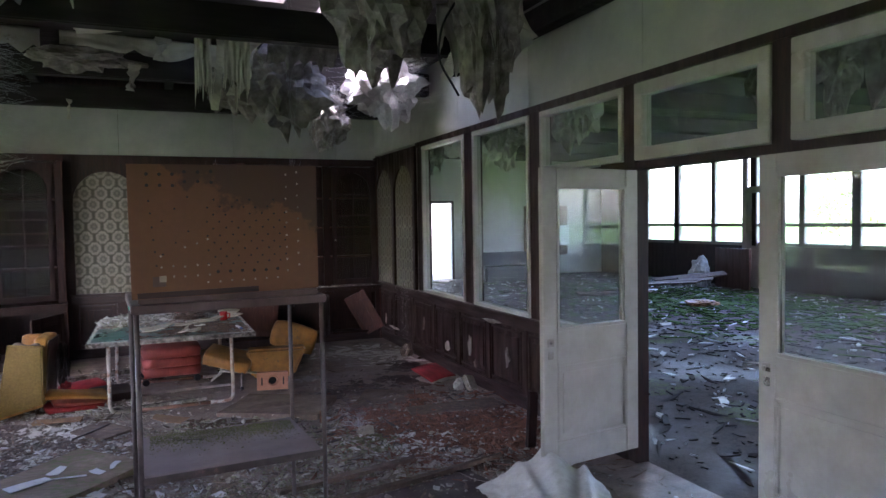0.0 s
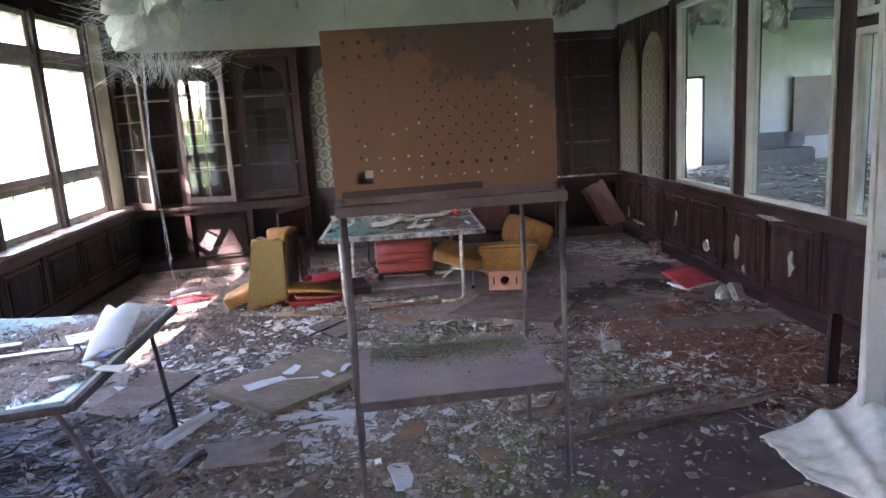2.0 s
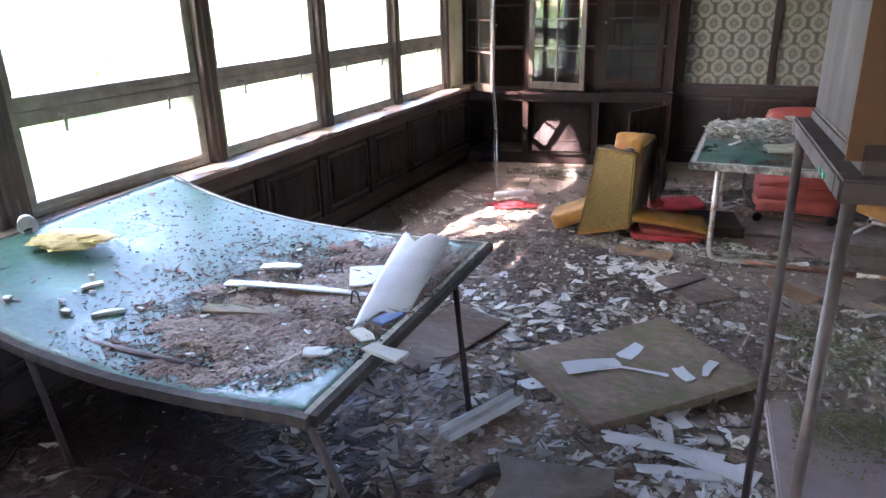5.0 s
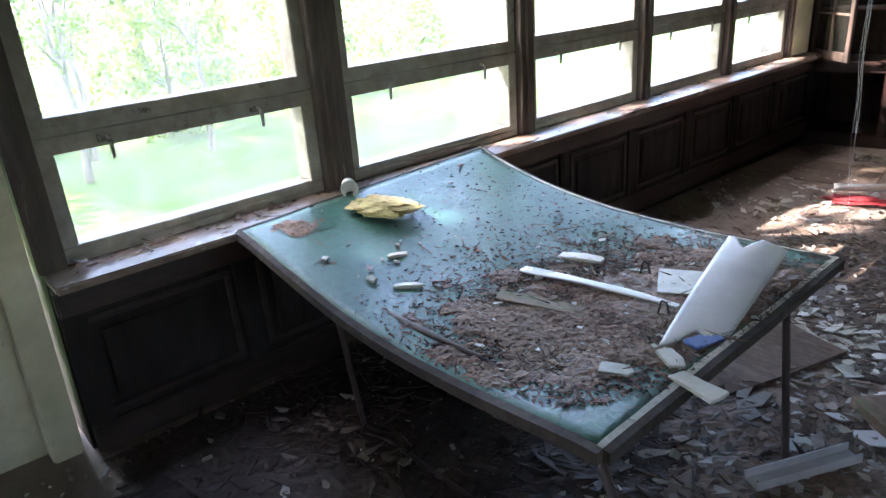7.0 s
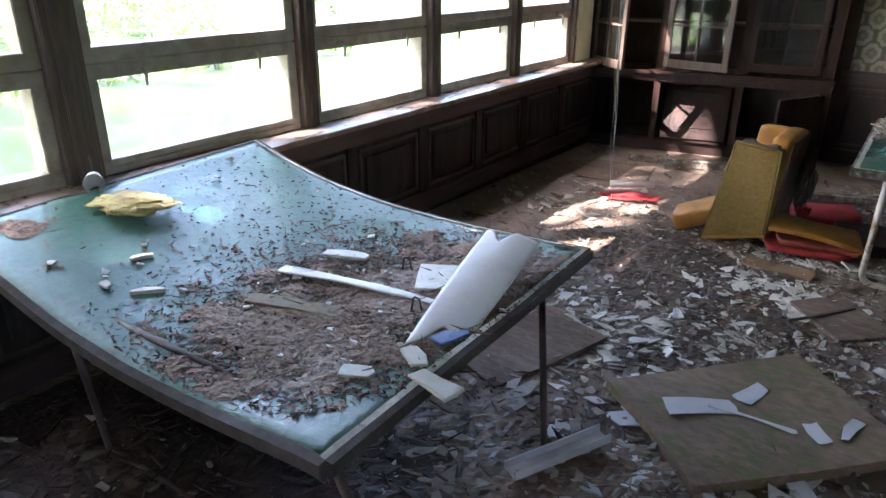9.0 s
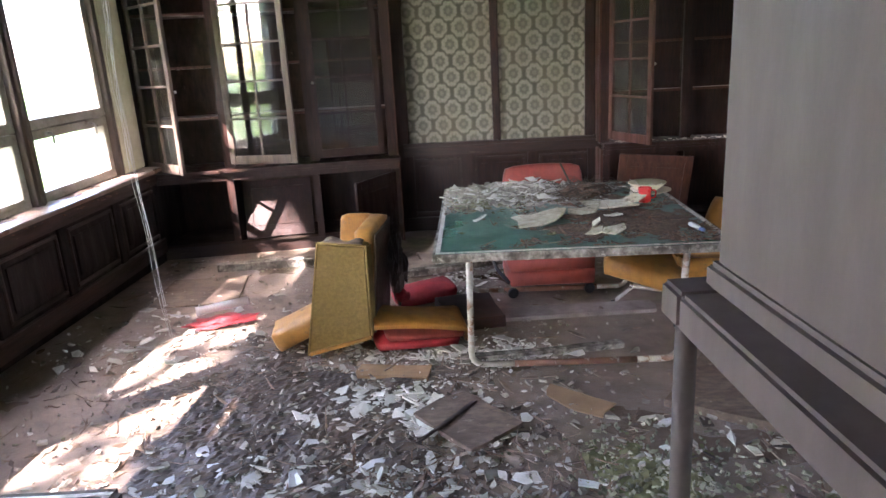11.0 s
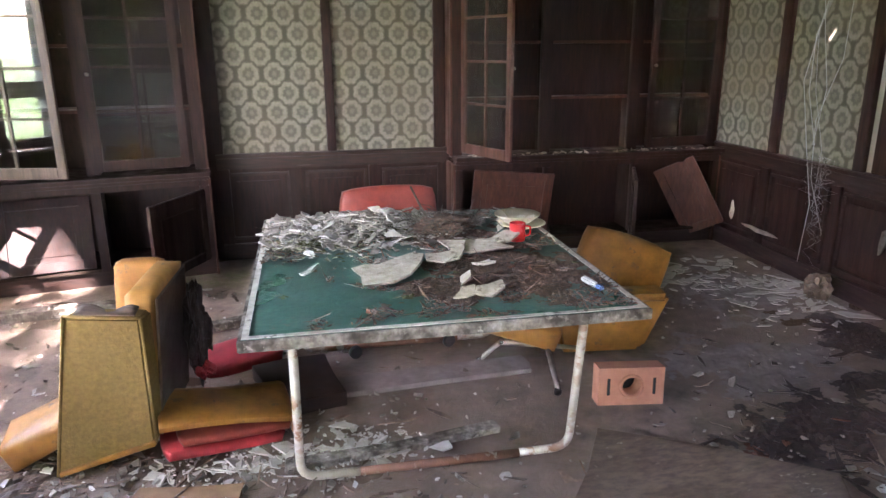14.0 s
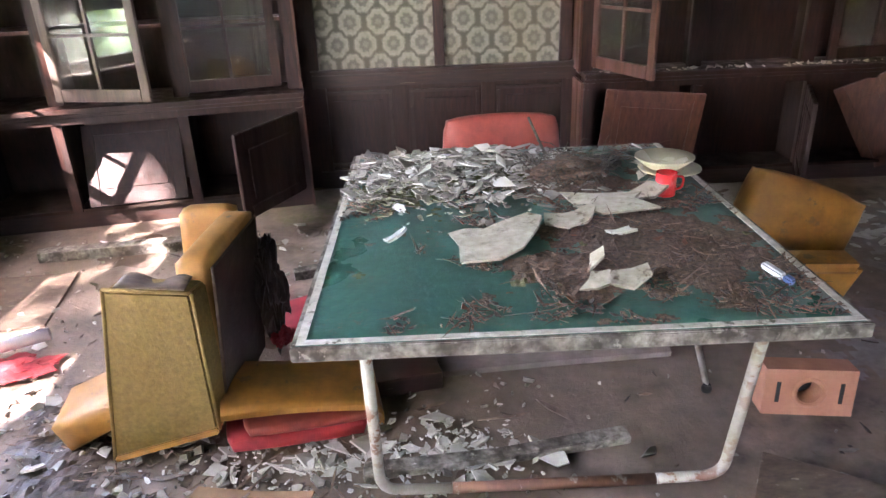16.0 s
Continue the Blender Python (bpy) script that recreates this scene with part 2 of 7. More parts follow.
def make_wallpaper():
    """Pale rounded medallions in staggered rows on olive grey, with a hollow ring inside each."""
    m, t, b = shader("medallion_wallpaper")
    sep = node(t, "ShaderNodeSeparateXYZ", {0: place(t)})
    along, up = calc(t, "ADD", sep.outputs[0], sep.outputs[1]), sep.outputs[2]

    def lattice(off):
        u = calc(t, "SUBTRACT", calc(t, "FRACT", calc(t, "ADD", calc(t, "DIVIDE", along, 0.188), off)), 0.5)
        v = calc(t, "MULTIPLY", calc(t, "SUBTRACT", calc(t, "FRACT", calc(t, "ADD", calc(t, "DIVIDE", up, 0.285), off)), 0.5), 1.38)
        r = calc(t, "SQRT", calc(t, "ADD", calc(t, "MULTIPLY", u, u), calc(t, "MULTIPLY", v, v)))
        lobes = calc(t, "MULTIPLY", calc(t, "COSINE", calc(t, "MULTIPLY", calc(t, "ARCTAN2", v, u), 8.0)), 0.022)
        sq = calc(t, "MULTIPLY", calc(t, "ADD", calc(t, "ABSOLUTE", u), calc(t, "ABSOLUTE", v)), 0.8)
        return calc(t, "ADD", calc(t, "ADD", calc(t, "MULTIPLY", r, 0.75), calc(t, "MULTIPLY", sq, 0.25)), lobes)
    wob = calc(t, "MULTIPLY", calc(t, "SUBTRACT", grain(t, place(t), 70, 3, 0.5), 0.5), 0.12)
    d = calc(t, "ADD", calc(t, "MINIMUM", lattice(0.0), lattice(0.5)), wob)
    rings = ramp(t, d, [(0.0, 0.62), (0.07, 0.55), (0.13, 0.22), (0.20, 0.34), (0.25, 0.85), (0.36, 1.0), (0.41, 0.3), (0.45, 0.0)])
    soft = grain(t, place(t), 45, 4, 0.6)
    stain = grain(t, place(t), 1.3, 5, 0.6)
    col = blend(t, calc(t, "MULTIPLY", rings, ramp(t, soft, [(0.3, 0.65), (0.6, 1.0)])), (0.066, 0.063, 0.046), (0.235, 0.227, 0.183))
    col = blend(t, ramp(t, stain, [(0.45, 0.0), (0.75, 0.6)]), col, (0.16, 0.13, 0.08))
    t.links.new(col, b.inputs["Base Color"])
    b.inputs["Roughness"].default_value = 0.8
    bump(t, b, soft, 0.15, 0.003)
    return m


WALLPAPER = make_wallpaper()


def make_pegboard():
    """Brown hardboard with a large damp stain spreading from its upper corner."""
    m, t, b = shader("stained_hardboard")
    v = place(t)
    fine, big = grain(t, v, 30, 5), grain(t, v, 3.0, 7, 0.65)
    ob = node(t, "ShaderNodeSeparateXYZ", {0: coords(t)})
    reach = calc(t, "ADD", calc(t, "MULTIPLY", ob.outputs[2], 1.15), calc(t, "MULTIPLY", ob.outputs[0], 0.55))
    damp = calc(t, "ADD", calc(t, "MULTIPLY", big, 0.9), reach)
    col = blend(t, fine, (0.12, 0.058, 0.027), (0.165, 0.08, 0.037))
    col = blend(t, ramp(t, grain(t, v, 1.4, 5), [(0.4, 0.0), (0.7, 0.5)]), col, (0.11, 0.055, 0.028))
    col = blend(t, ramp(t, calc(t, "SUBTRACT", damp, 0.5), [(0.52, 0.0), (0.56, 0.85)]), col, (0.06, 0.036, 0.025))
    t.links.new(col, b.inputs["Base Color"])
    b.inputs["Roughness"].default_value = 0.75
    bump(t, b, fine, 0.1, 0.002)
    return m


PEGBOARD = make_pegboard()


def make_glass(name, dirt, sheen_least=0.03):
    m = bpy.data.materials.new(name)
    m.use_nodes = True
    t = m.node_tree
    t.nodes.clear()
    out = t.nodes.new("ShaderNodeOutputMaterial")
    clear, gloss = node(t, "ShaderNodeBsdfTransparent", {0: (0.93, 0.95, 0.93, 1)}), node(t, "ShaderNodeBsdfGlossy", {"Roughness": 0.02})
    haze = node(t, "ShaderNodeBsdfTranslucent", {0: (0.7, 0.7, 0.66, 1)})
    face = node(t, "ShaderNodeLayerWeight", {"Blend": 0.5}).outputs["Facing"]
    sheen = calc(t, "ADD", calc(t, "MULTIPLY", calc(t, "POWER", face, 4.0), 0.35), sheen_least)
    a = node(t, "ShaderNodeMixShader", {0: sheen, 1: clear.outputs[0], 2: gloss.outputs[0]})
    spots = ramp(t, grain(t, place(t), 9, 8, 0.7), [(0.35, 0.25 * dirt), (0.75, dirt)])
    c = node(t, "ShaderNodeMixShader", {0: spots, 1: a.outputs[0], 2: haze.outputs[0]})
    t.links.new(c.outputs[0], out.inputs[0])
    return m


GLASS = make_glass("dusty_window_glass", 0.13)
GLASS_P = make_glass("clear_partition_glass", 0.07)
GLASS_D = make_glass("dirty_cabinet_glass", 0.10, 0.085)


def make_leaf(name, a, b_):
    m, t, b = shader(name)
    isl = t.nodes.new("ShaderNodeNewGeometry").outputs["Random Per Island"]
    col = blend(t, isl, a, b_)
    t.links.new(col, b.inputs["Base Color"])
    b.inputs["Roughness"].default_value = 0.6
    tr = node(t, "ShaderNodeBsdfTranslucent", {0: col})
    mx = node(t, "ShaderNodeMixShader", {0: 0.45, 1: b.outputs[0], 2: tr.outputs[0]})
    t.links.new(mx.outputs[0], t.nodes["Material Output"].inputs[0])
    return m


LEAF = make_leaf("fresh_leaves", (0.09, 0.16, 0.022), (0.18, 0.25, 0.045))


# ---- building helpers ----
def box(bm, x0, x1, y0, y1, z0, z1, bevel=0.0, m=None):
    """Adds a box to bm, with softened edges where bevel is given."""
    r = bmesh.ops.create_cube(bm, size=1.0)
    vs = r["verts"]
    mat = Matrix.Translation(((x0 + x1) / 2, (y0 + y1) / 2, (z0 + z1) / 2)) @ Matrix.Diagonal((x1 - x0, y1 - y0, z1 - z0, 1))
    bmesh.ops.transform(bm, matrix=(m @ mat) if m else mat, verts=vs)
    if bevel:
        es = list({e for v in vs for e in v.link_edges})
        bmesh.ops.bevel(bm, geom=es, offset=bevel, segments=2, affect="EDGES", clamp_overlap=True)
    return bm


def boxes(*specs, bevel=0.0):
    bm = bmesh.new()
    for s in specs:
        box(bm, *s, bevel=bevel)
    return bm


def tube(bm, pts, r, sides=10):
    """A round bar through the points, with mitred joints and closed ends."""
    pts = [Vector(p) for p in pts]
    rings, side = [], None
    for i, p in enumerate(pts):
        d = (pts[min(i + 1, len(pts) - 1)] - pts[max(i - 1, 0)]).normalized()
        side = (side - d * side.dot(d)) if side else d.orthogonal()
        side.normalize()
        up = d.cross(side)
        rr = r[i] if isinstance(r, (list, tuple)) else r
        rings.append([bm.verts.new(p + rr * (math.cos(a) * side + math.sin(a) * up)) for a in (2 * math.pi * k / sides for k in range(sides))])
    for a, b in zip(rings, rings[1:]):
        for k in range(sides):
            bm.faces.new((a[k], a[(k + 1) % sides], b[(k + 1) % sides], b[k])).smooth = True
    bm.faces.new(rings[0][::-1])
    bm.faces.new(rings[-1])
    return bm


def arc_path(corners, radius, steps=5):
    """Points along a line of corners, with each inner corner rounded."""
    c = [Vector(p) for p in corners]
    out = [c[0]]
    for a, p, b in zip(c, c[1:], c[2:]):
        u, w = p + (a - p).normalized() * radius, p + (b - p).normalized() * radius
        out += [u * (1 - k / steps) ** 2 + p * 2 * (k / steps) * (1 - k / steps) + w * (k / steps) ** 2 for k in range(steps + 1)]
    return out + [c[-1]]


def mesh_of(bm, name, material):
    me = bpy.data.meshes.new(name)
    bmesh.ops.recalc_face_normals(bm, faces=bm.faces)
    bm.to_mesh(me)
    bm.free()
    for mt in material if isinstance(material, (list, tuple)) else [material]:
        me.materials.append(mt)
    return me


def part(name, bm, material, parent, label=""):
    """Links a bmesh as one mesh object under a thing or a part."""
    ob = new(name, mesh_of(bm, name, material))
    ob.parent = parent
    return tagged(ob, label)


def thing(name, label, category, m=None, group=""):
    ob = new(name)
    ob.empty_display_size = 0.1
    if m:
        ob.matrix_basis = m
    return tagged(ob, label, category, group)


def solid(name, bm, material, label, category, m=None, group="", kind=""):
    ob = new(name, mesh_of(bm, name, material))
    if m:
        ob.matrix_basis = m
    return tagged(ob, label, category, group, kind)


TIP = Matrix.Translation((0, 4.0, 0.8)) @ pose(0, 0, 0, 1.0) @ Matrix.Translation((0, -4.0, -0.8))


def setting(name, bm, material, label="", category="wall"):
    return solid(name, bm, material, label, category, kind="structure")


# ---- structure ----
# plan: window wall at x = -2.83, partition at x = 3.46, back wall at y = 10.15, wall behind at y = -2.2
XW, XP, YB, YF, TOP = -2.83, 3.46, 10.15, -2.2, 3.22
floor = setting("floor", boxes((XW - 0.25, XP + 0.08, YF, YB + 0.2, -0.2, 0.0)), FLOOR, "damp dirty floor strewn with rubble", "floor")
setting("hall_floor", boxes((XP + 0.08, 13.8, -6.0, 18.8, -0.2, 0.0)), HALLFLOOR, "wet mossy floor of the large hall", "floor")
setting("ground", boxes((-300, XW - 0.25, -300, 300, -0.9, -0.35), (XW - 0.25, XP + 0.2, -300, YF - 0.2, -0.9, -0.35)), GRASS, "bright overgrown lawn", "ground")
setting("wall_north", boxes((XW - 0.25, XP + 0.08, YB, YB + 0.2, 0.0, 2.62), (XW - 0.25, XP + 0.08, YB + 0.02, YB + 0.2, 2.62, 4.0)), DARKWOOD, "dark wood-lined back wall")
setting("wall_south", boxes((XW - 0.25, XP + 0.08, YF - 0.2, YF, 0.0, 0.8), (XW - 0.25, XP + 0.08, YF - 0.2, YF, 2.3, 4.0), (-1.0, XP + 0.08, YF - 0.2, YF, 0.8, 2.3), (XW - 0.25, -1.5, YF - 0.2, YF, 0.8, 2.3)), BANDPAINT, "off-white wall with an open window")
# off-white boards above the panelling, with open butt joints
x = XW - 0.1
k = 0
while x < XP:
    b = boxes((x + 0.002, min(x + 1.45, XP) - 0.002, YB - 0.012, YB + 0.02, 2.64, 3.32))
    setting("wall_band", b, BANDPAINT, "off-white board above the panelling")
    x += 1.45
y = YF
while y < YB - 0.05:
    b = boxes((XP - 0.012, XP + 0.02, y + 0.002, min(y + 1.54, YB - 0.02) - 0.002, 2.702, 3.25))
    setting("wall_band", b, BANDPAINT, "off-white board above the partition")
    y += 1.54

# window wall, which has settled by a degree; the bays give the glass, with frames and posts between
BAYS = [(3.11, 4.12), (4.39, 5.45), (5.68, 6.65), (6.88, 7.80), (8.02, 8.9)]
BACK_BAYS = [(-0.9, 0.4)]
FW, SILLZ = 0.06, 0.75
setting("wall_west", boxes((XW - 0.2, XW + 0.10, 2.96, YB, -0.35, SILLZ - 0.03), (XW - 0.2, XW + 0.06, YF, YB, 2.84, 4.0), (XW - 0.2, XW + 0.06, 9.0, YB, SILLZ - 0.03, 2.80), (XW - 0.2, XW + 0.06, YF, 1.86, -0.35, SILLZ), (XW - 0.2, XW + 0.06, YF, -1.1, SILLZ, 2.84), (XW - 0.2, XW + 0.06, 0.6, 1.86, SILLZ, 2.84)), WETSHADEWOOD, "dark panelled wall under the windows")
setting("window_sill", boxes((XW - 0.03, XW + 0.24, 2.96, 9.36, SILLZ - 0.03, SILLZ), bevel=0.006), SILL, "wet stained wooden window sill", "sill").matrix_basis = TIP
setting("trim", boxes((XW - 0.06, XW + 0.075, 9.02, 9.36, SILLZ + 0.004, 2.80), bevel=0.008), CREAM, "cream painted end post", "post").matrix_basis = TIP
for bays, lo, hi in ((BAYS, 2.95, 9.02), (BACK_BAYS, -1.1, 0.6)):
    edges = [lo] + [v for b in bays for v in (b[0] - FW, b[1] + FW)] + [hi]
    for a, b in zip(edges[0::2], edges[1::2]):
        if b - a > 0.02:
            spec = [(XW - 0.1, XW + 0.07, a, b, SILLZ + 0.001, 2.80)]
            if b - a > 0.1:
                spec.append((XW + 0.07, XW + 0.085, a + 0.035, b - 0.035, SILLZ + 0.001, 2.80))
            setting("window_post", boxes(*spec, bevel=0.005), POSTWOOD, "dark weathered post between windows", "post").matrix_basis = TIP


def sash(parent, y0, y1, z0, z1, w=0.062, handles=False):
    x0, x1 = XW - 0.075, XW + 0.028
    f = part("sash", boxes((x0, x1, y0, y1, z0, z0 + w), (x0, x1, y0, y1, z1 - w, z1), (x0, x1, y0, y0 + w, z0 + w, z1 - w), (x0, x1, y1 - w, y1, z0 + w, z1 - w), (x1 - 0.02, x1 + 0.008, y0 + 0.01, y1 - 0.01, z0, z0 + w * 0.55), bevel=0.004), FRAMEPAINT, parent, "flaking cream sash frame")
    p = part("pane", boxes((XW - 0.062, XW - 0.058, y0 + w - 0.01, y1 - w + 0.01, z0 + w - 0.01, z1 - w + 0.01)), GLASS, f, "dusty clear pane")
    p.visible_shadow = False
    if handles:
        for yy in (y0 + (y1 - y0) * 0.22, y1 - (y1 - y0) * 0.24):
            bm = boxes((x1, x1 + 0.006, yy - 0.035, yy + 0.012, z1 - 0.045, z1 - 0.015), bevel=0.004)
            tube(bm, [(x1 + 0.004, yy, z1 - 0.03), (x1 + 0.03, yy, z1 - 0.03), (x1 + 0.038, yy, z1 - 0.05), (x1 + 0.034, yy, z1 - 0.105)], [0.007, 0.007, 0.009, 0.006], 8)
            part("handle", bm, CHROME, f, "tarnished metal window catch")


for i, (a, b) in enumerate(BAYS + BACK_BAYS):
    w = thing("window_%d" % (i + 1), "cream wooden window with hopper below and transom above", "window", TIP)
    tagged(w, kind="structure")
    a, b = a - FW, b + FW
    sash(w, a, b, SILLZ + 0.002, 1.215, handles=True)
    sash(w, a, b, 1.222, 2.34)
    sash(w, a, b, 2.40, 2.79)
    part("transom", boxes((XW - 0.06, XW + 0.045, a, b, 2.342, 2.398), bevel=0.006), FRAMEPAINT, w, "flaking cream transom bar")

# cream door in the window wall, beside the first window
d = thing("door_1", "closed cream painted panelled outer door", "door")
tagged(d, kind="structure")
part("leaf", boxes((XW - 0.05, XW + 0.0, 1.86, 2.819, 0.0, 2.80)), CREAM, d)
part("frame", boxes((XW - 0.06, XW + 0.10, 2.82, 2.93, 0.0, 2.80), bevel=0.008), CREAM, d, "cream painted door jamb")
part("panel", boxes((XW, XW + 0.012, 2.0, 2.68, 0.3, 1.0), (XW, XW + 0.012, 2.0, 2.68, 1.15, 2.5), bevel=0.005), CREAM, d)


def wainscot(name, m, length, height, count, label, wood=DARKWOOD, rail=DARKWOOD_H):
    """Framed panelling: local x along the wall, y out into the room, z up."""
    w = thing(name, label, "panelling", m)
    tagged(w, kind="structure")
    part("plinth", boxes((0, length, -0.02, 0.028, 0.0, 0.13), bevel=0.006), rail, w, "chipped dark skirting")
    part("cap_rail", boxes((0, length, -0.02, 0.03, height - 0.12, height - 0.03), (0, length, -0.02, 0.055, height - 0.03, height), bevel=0.006), rail, w)
    part("back_board", boxes((0, length, -0.02, 0.0, 0.0, height - 0.02)), wood, w)
    step = length / count
    for k in range(count + 1):
        c = min(max(k * step, 0.045), length - 0.045)
        part("stile", boxes((c - 0.045, c + 0.045, 0.0, 0.02, 0.13, height - 0.12), bevel=0.004), wood, w)
    for k in range(count):
        a, b = k * step + 0.06, (k + 1) * step - 0.06
        z0, z1 = 0.16, height - 0.15
        part("moulding", boxes((a, b, 0, 0.018, z0, z0 + 0.025), (a, b, 0, 0.018, z1 - 0.025, z1), (a, a + 0.025, 0, 0.018, z0 + 0.025, z1 - 0.025), (b - 0.025, b, 0, 0.018, z0 + 0.025, z1 - 0.025), bevel=0.005), rail, w, "worn panel moulding")
        part("panel", boxes((a + 0.06, b - 0.06, 0, 0.012, z0 + 0.06, z1 - 0.06), bevel=0.006), wood, w)
    return w


wainscot("wainscot_west", TIP @ pose(XW + 0.12, 9.36, 0, 0, 0, -90), 6.4, SILLZ - 0.032, 9, "dark stained damp panelling under the windows, shade painted into its colour", WETSHADEWOOD)
wainscot("wainscot_east", pose(XP - 0.012, 4.12, 0, 0, 0, 90), 5.9, 0.84, 8, "dark stained panelling, split and peeling")
wainscot("wainscot_north", pose(1.16, YB - 0.012, 0, 0, 0, 180), 1.80, 0.84, 3, "dark stained panelling below the wallpaper")


def arch_frame(bm, x0, x1, z0, z1, zt, y0, y1, steps=14):
    """A board from x0 to x1 that fills the corners above a round-headed opening, up to zt."""
    r, c = (x1 - x0) / 2, (x0 + x1) / 2
    prev = None
    for k in range(steps + 1):
        a = math.pi * k / steps
        x, z = c + r * math.cos(a), z1 - r + r * math.sin(a)
        col = [bm.verts.new((x, y, zz)) for y in (y0, y1) for zz in (z, zt)]
        if prev:
            bm.faces.new((prev[2], prev[3], col[3], col[2]))
            bm.faces.new((prev[0], col[0], col[1], prev[1]))
            bm.faces.new((prev[0], prev[2], col[2], col[0]))
        prev = col
    return bm


def arched_paper(name, m, spans, z0, z1, zt):
    """Wallpapered fields with round heads, set behind a dark frame."""
    w = thing(name, "dark wood frame with arched medallion wallpaper fields", "panelling", m)
    tagged(w, kind="structure")
    for a, b in spans:
        part("wallpaper", boxes((a - 0.01, b + 0.01, 0.004, 0.012, z0, z1 + 0.02)), WALLPAPER, w, "stained patterned wallpaper")
        part("arch_head", arch_frame(bmesh.new(), a, b, z0, z1, zt, 0.013, 0.035), DARKWOOD, w)
    es = sorted([v for s in spans for v in s])
    marks = [es[0] - 0.08] + es + [es[-1] + 0.08]
    for a, b in zip(marks[0::2], marks[1::2]):
        part("batten", boxes((a, b, 0.0, 0.04, z0, zt), bevel=0.004), DARKWOOD, w)
    return w


arched_paper("arched_wallpaper_north", pose(1.10, YB - 0.012, 0, 0, 0, 180), [(0.06, 0.83), (0.90, 1.68)], 0.84, 2.42, 2.62)
arched_paper("arched_wallpaper_east", pose(XP - 0.012, 8.36, 0, 0, 0, 90), [(0.06, 0.80), (0.90, 1.64)], 0.84, 2.45, 2.66)

# glazed partition
for a, b in ((8.30, 8.12), (6.87, 6.65), (5.48, 5.29), (4.16, 4.03), (2.90, 2.77), (1.60, 1.47)):
    z0 = 2.06 if a in (2.90,) else 0.0 if a < 5 else 0.84
    setting("partition_post", boxes((XP - 0.02, XP + 0.09, b, a, z0, 2.68), bevel=0.005), DARKWOOD, "dark stained partition post", "post")
setting("partition_rail", boxes((XP - 0.024, XP + 0.094, 1.0, 8.36, 2.64, 2.70), (XP - 0.018, XP + 0.08, 1.6, 5.29, 2.05, 2.10), bevel=0.004), DARKWOOD, "dark stained head rail", "rail")
setting("wall_east", boxes((XP, XP + 0.08, 5.29, YB, 0.0, 0.82), (XP, XP + 0.08, 8.30, YB, 0.82, 2.68), (XP, XP + 0.08, YF, YB, 2.70, 4.0), (XP, XP + 0.08, YF, 1.47, 0.0, 2.70), (XP, XP + 0.08, 4.16, 5.29, 0.0, 0.82)), BANDPAINT, "timber and board partition")


def fixed_light(i, a, b, z0, z1, w):
    t = thing("partition_window_%d" % i, "fixed partition window in a pale painted frame", "window")
    tagged(t, kind="structure")
    x0, x1 = XP - 0.035, XP + 0.05
    part("frame", boxes((x0, x1, a, b, z0, z0 + w), (x0, x1, a, b, z1 - w, z1), (x0, x1, a, a + w, z0 + w, z1 - w), (x0, x1, b - w, b, z0 + w, z1 - w), bevel=0.005), DOORPAINT, t)
    p = part("pane", boxes((XP + 0.004, XP + 0.008, a + w - 0.005, b - w + 0.005, z0 + w - 0.005, z1 - w + 0.005)), GLASS_P, t, "dusty pane")
    p.visible_shadow = False


fixed_light(1, 6.87, 8.12, 0.83, 2.63, 0.045)
fixed_light(2, 5.48, 6.65, 0.83, 2.63, 0.045)
fixed_light(3, 4.16, 5.29, 2.12, 2.63, 0.045)
fixed_light(4, 2.90, 4.03, 2.11, 2.63, 0.085)
fixed_light(5, 1.60, 2.77, 2.11, 2.63, 0.085)
fixed_light(6, 4.16, 5.29, 0.83, 2.05, 0.045)


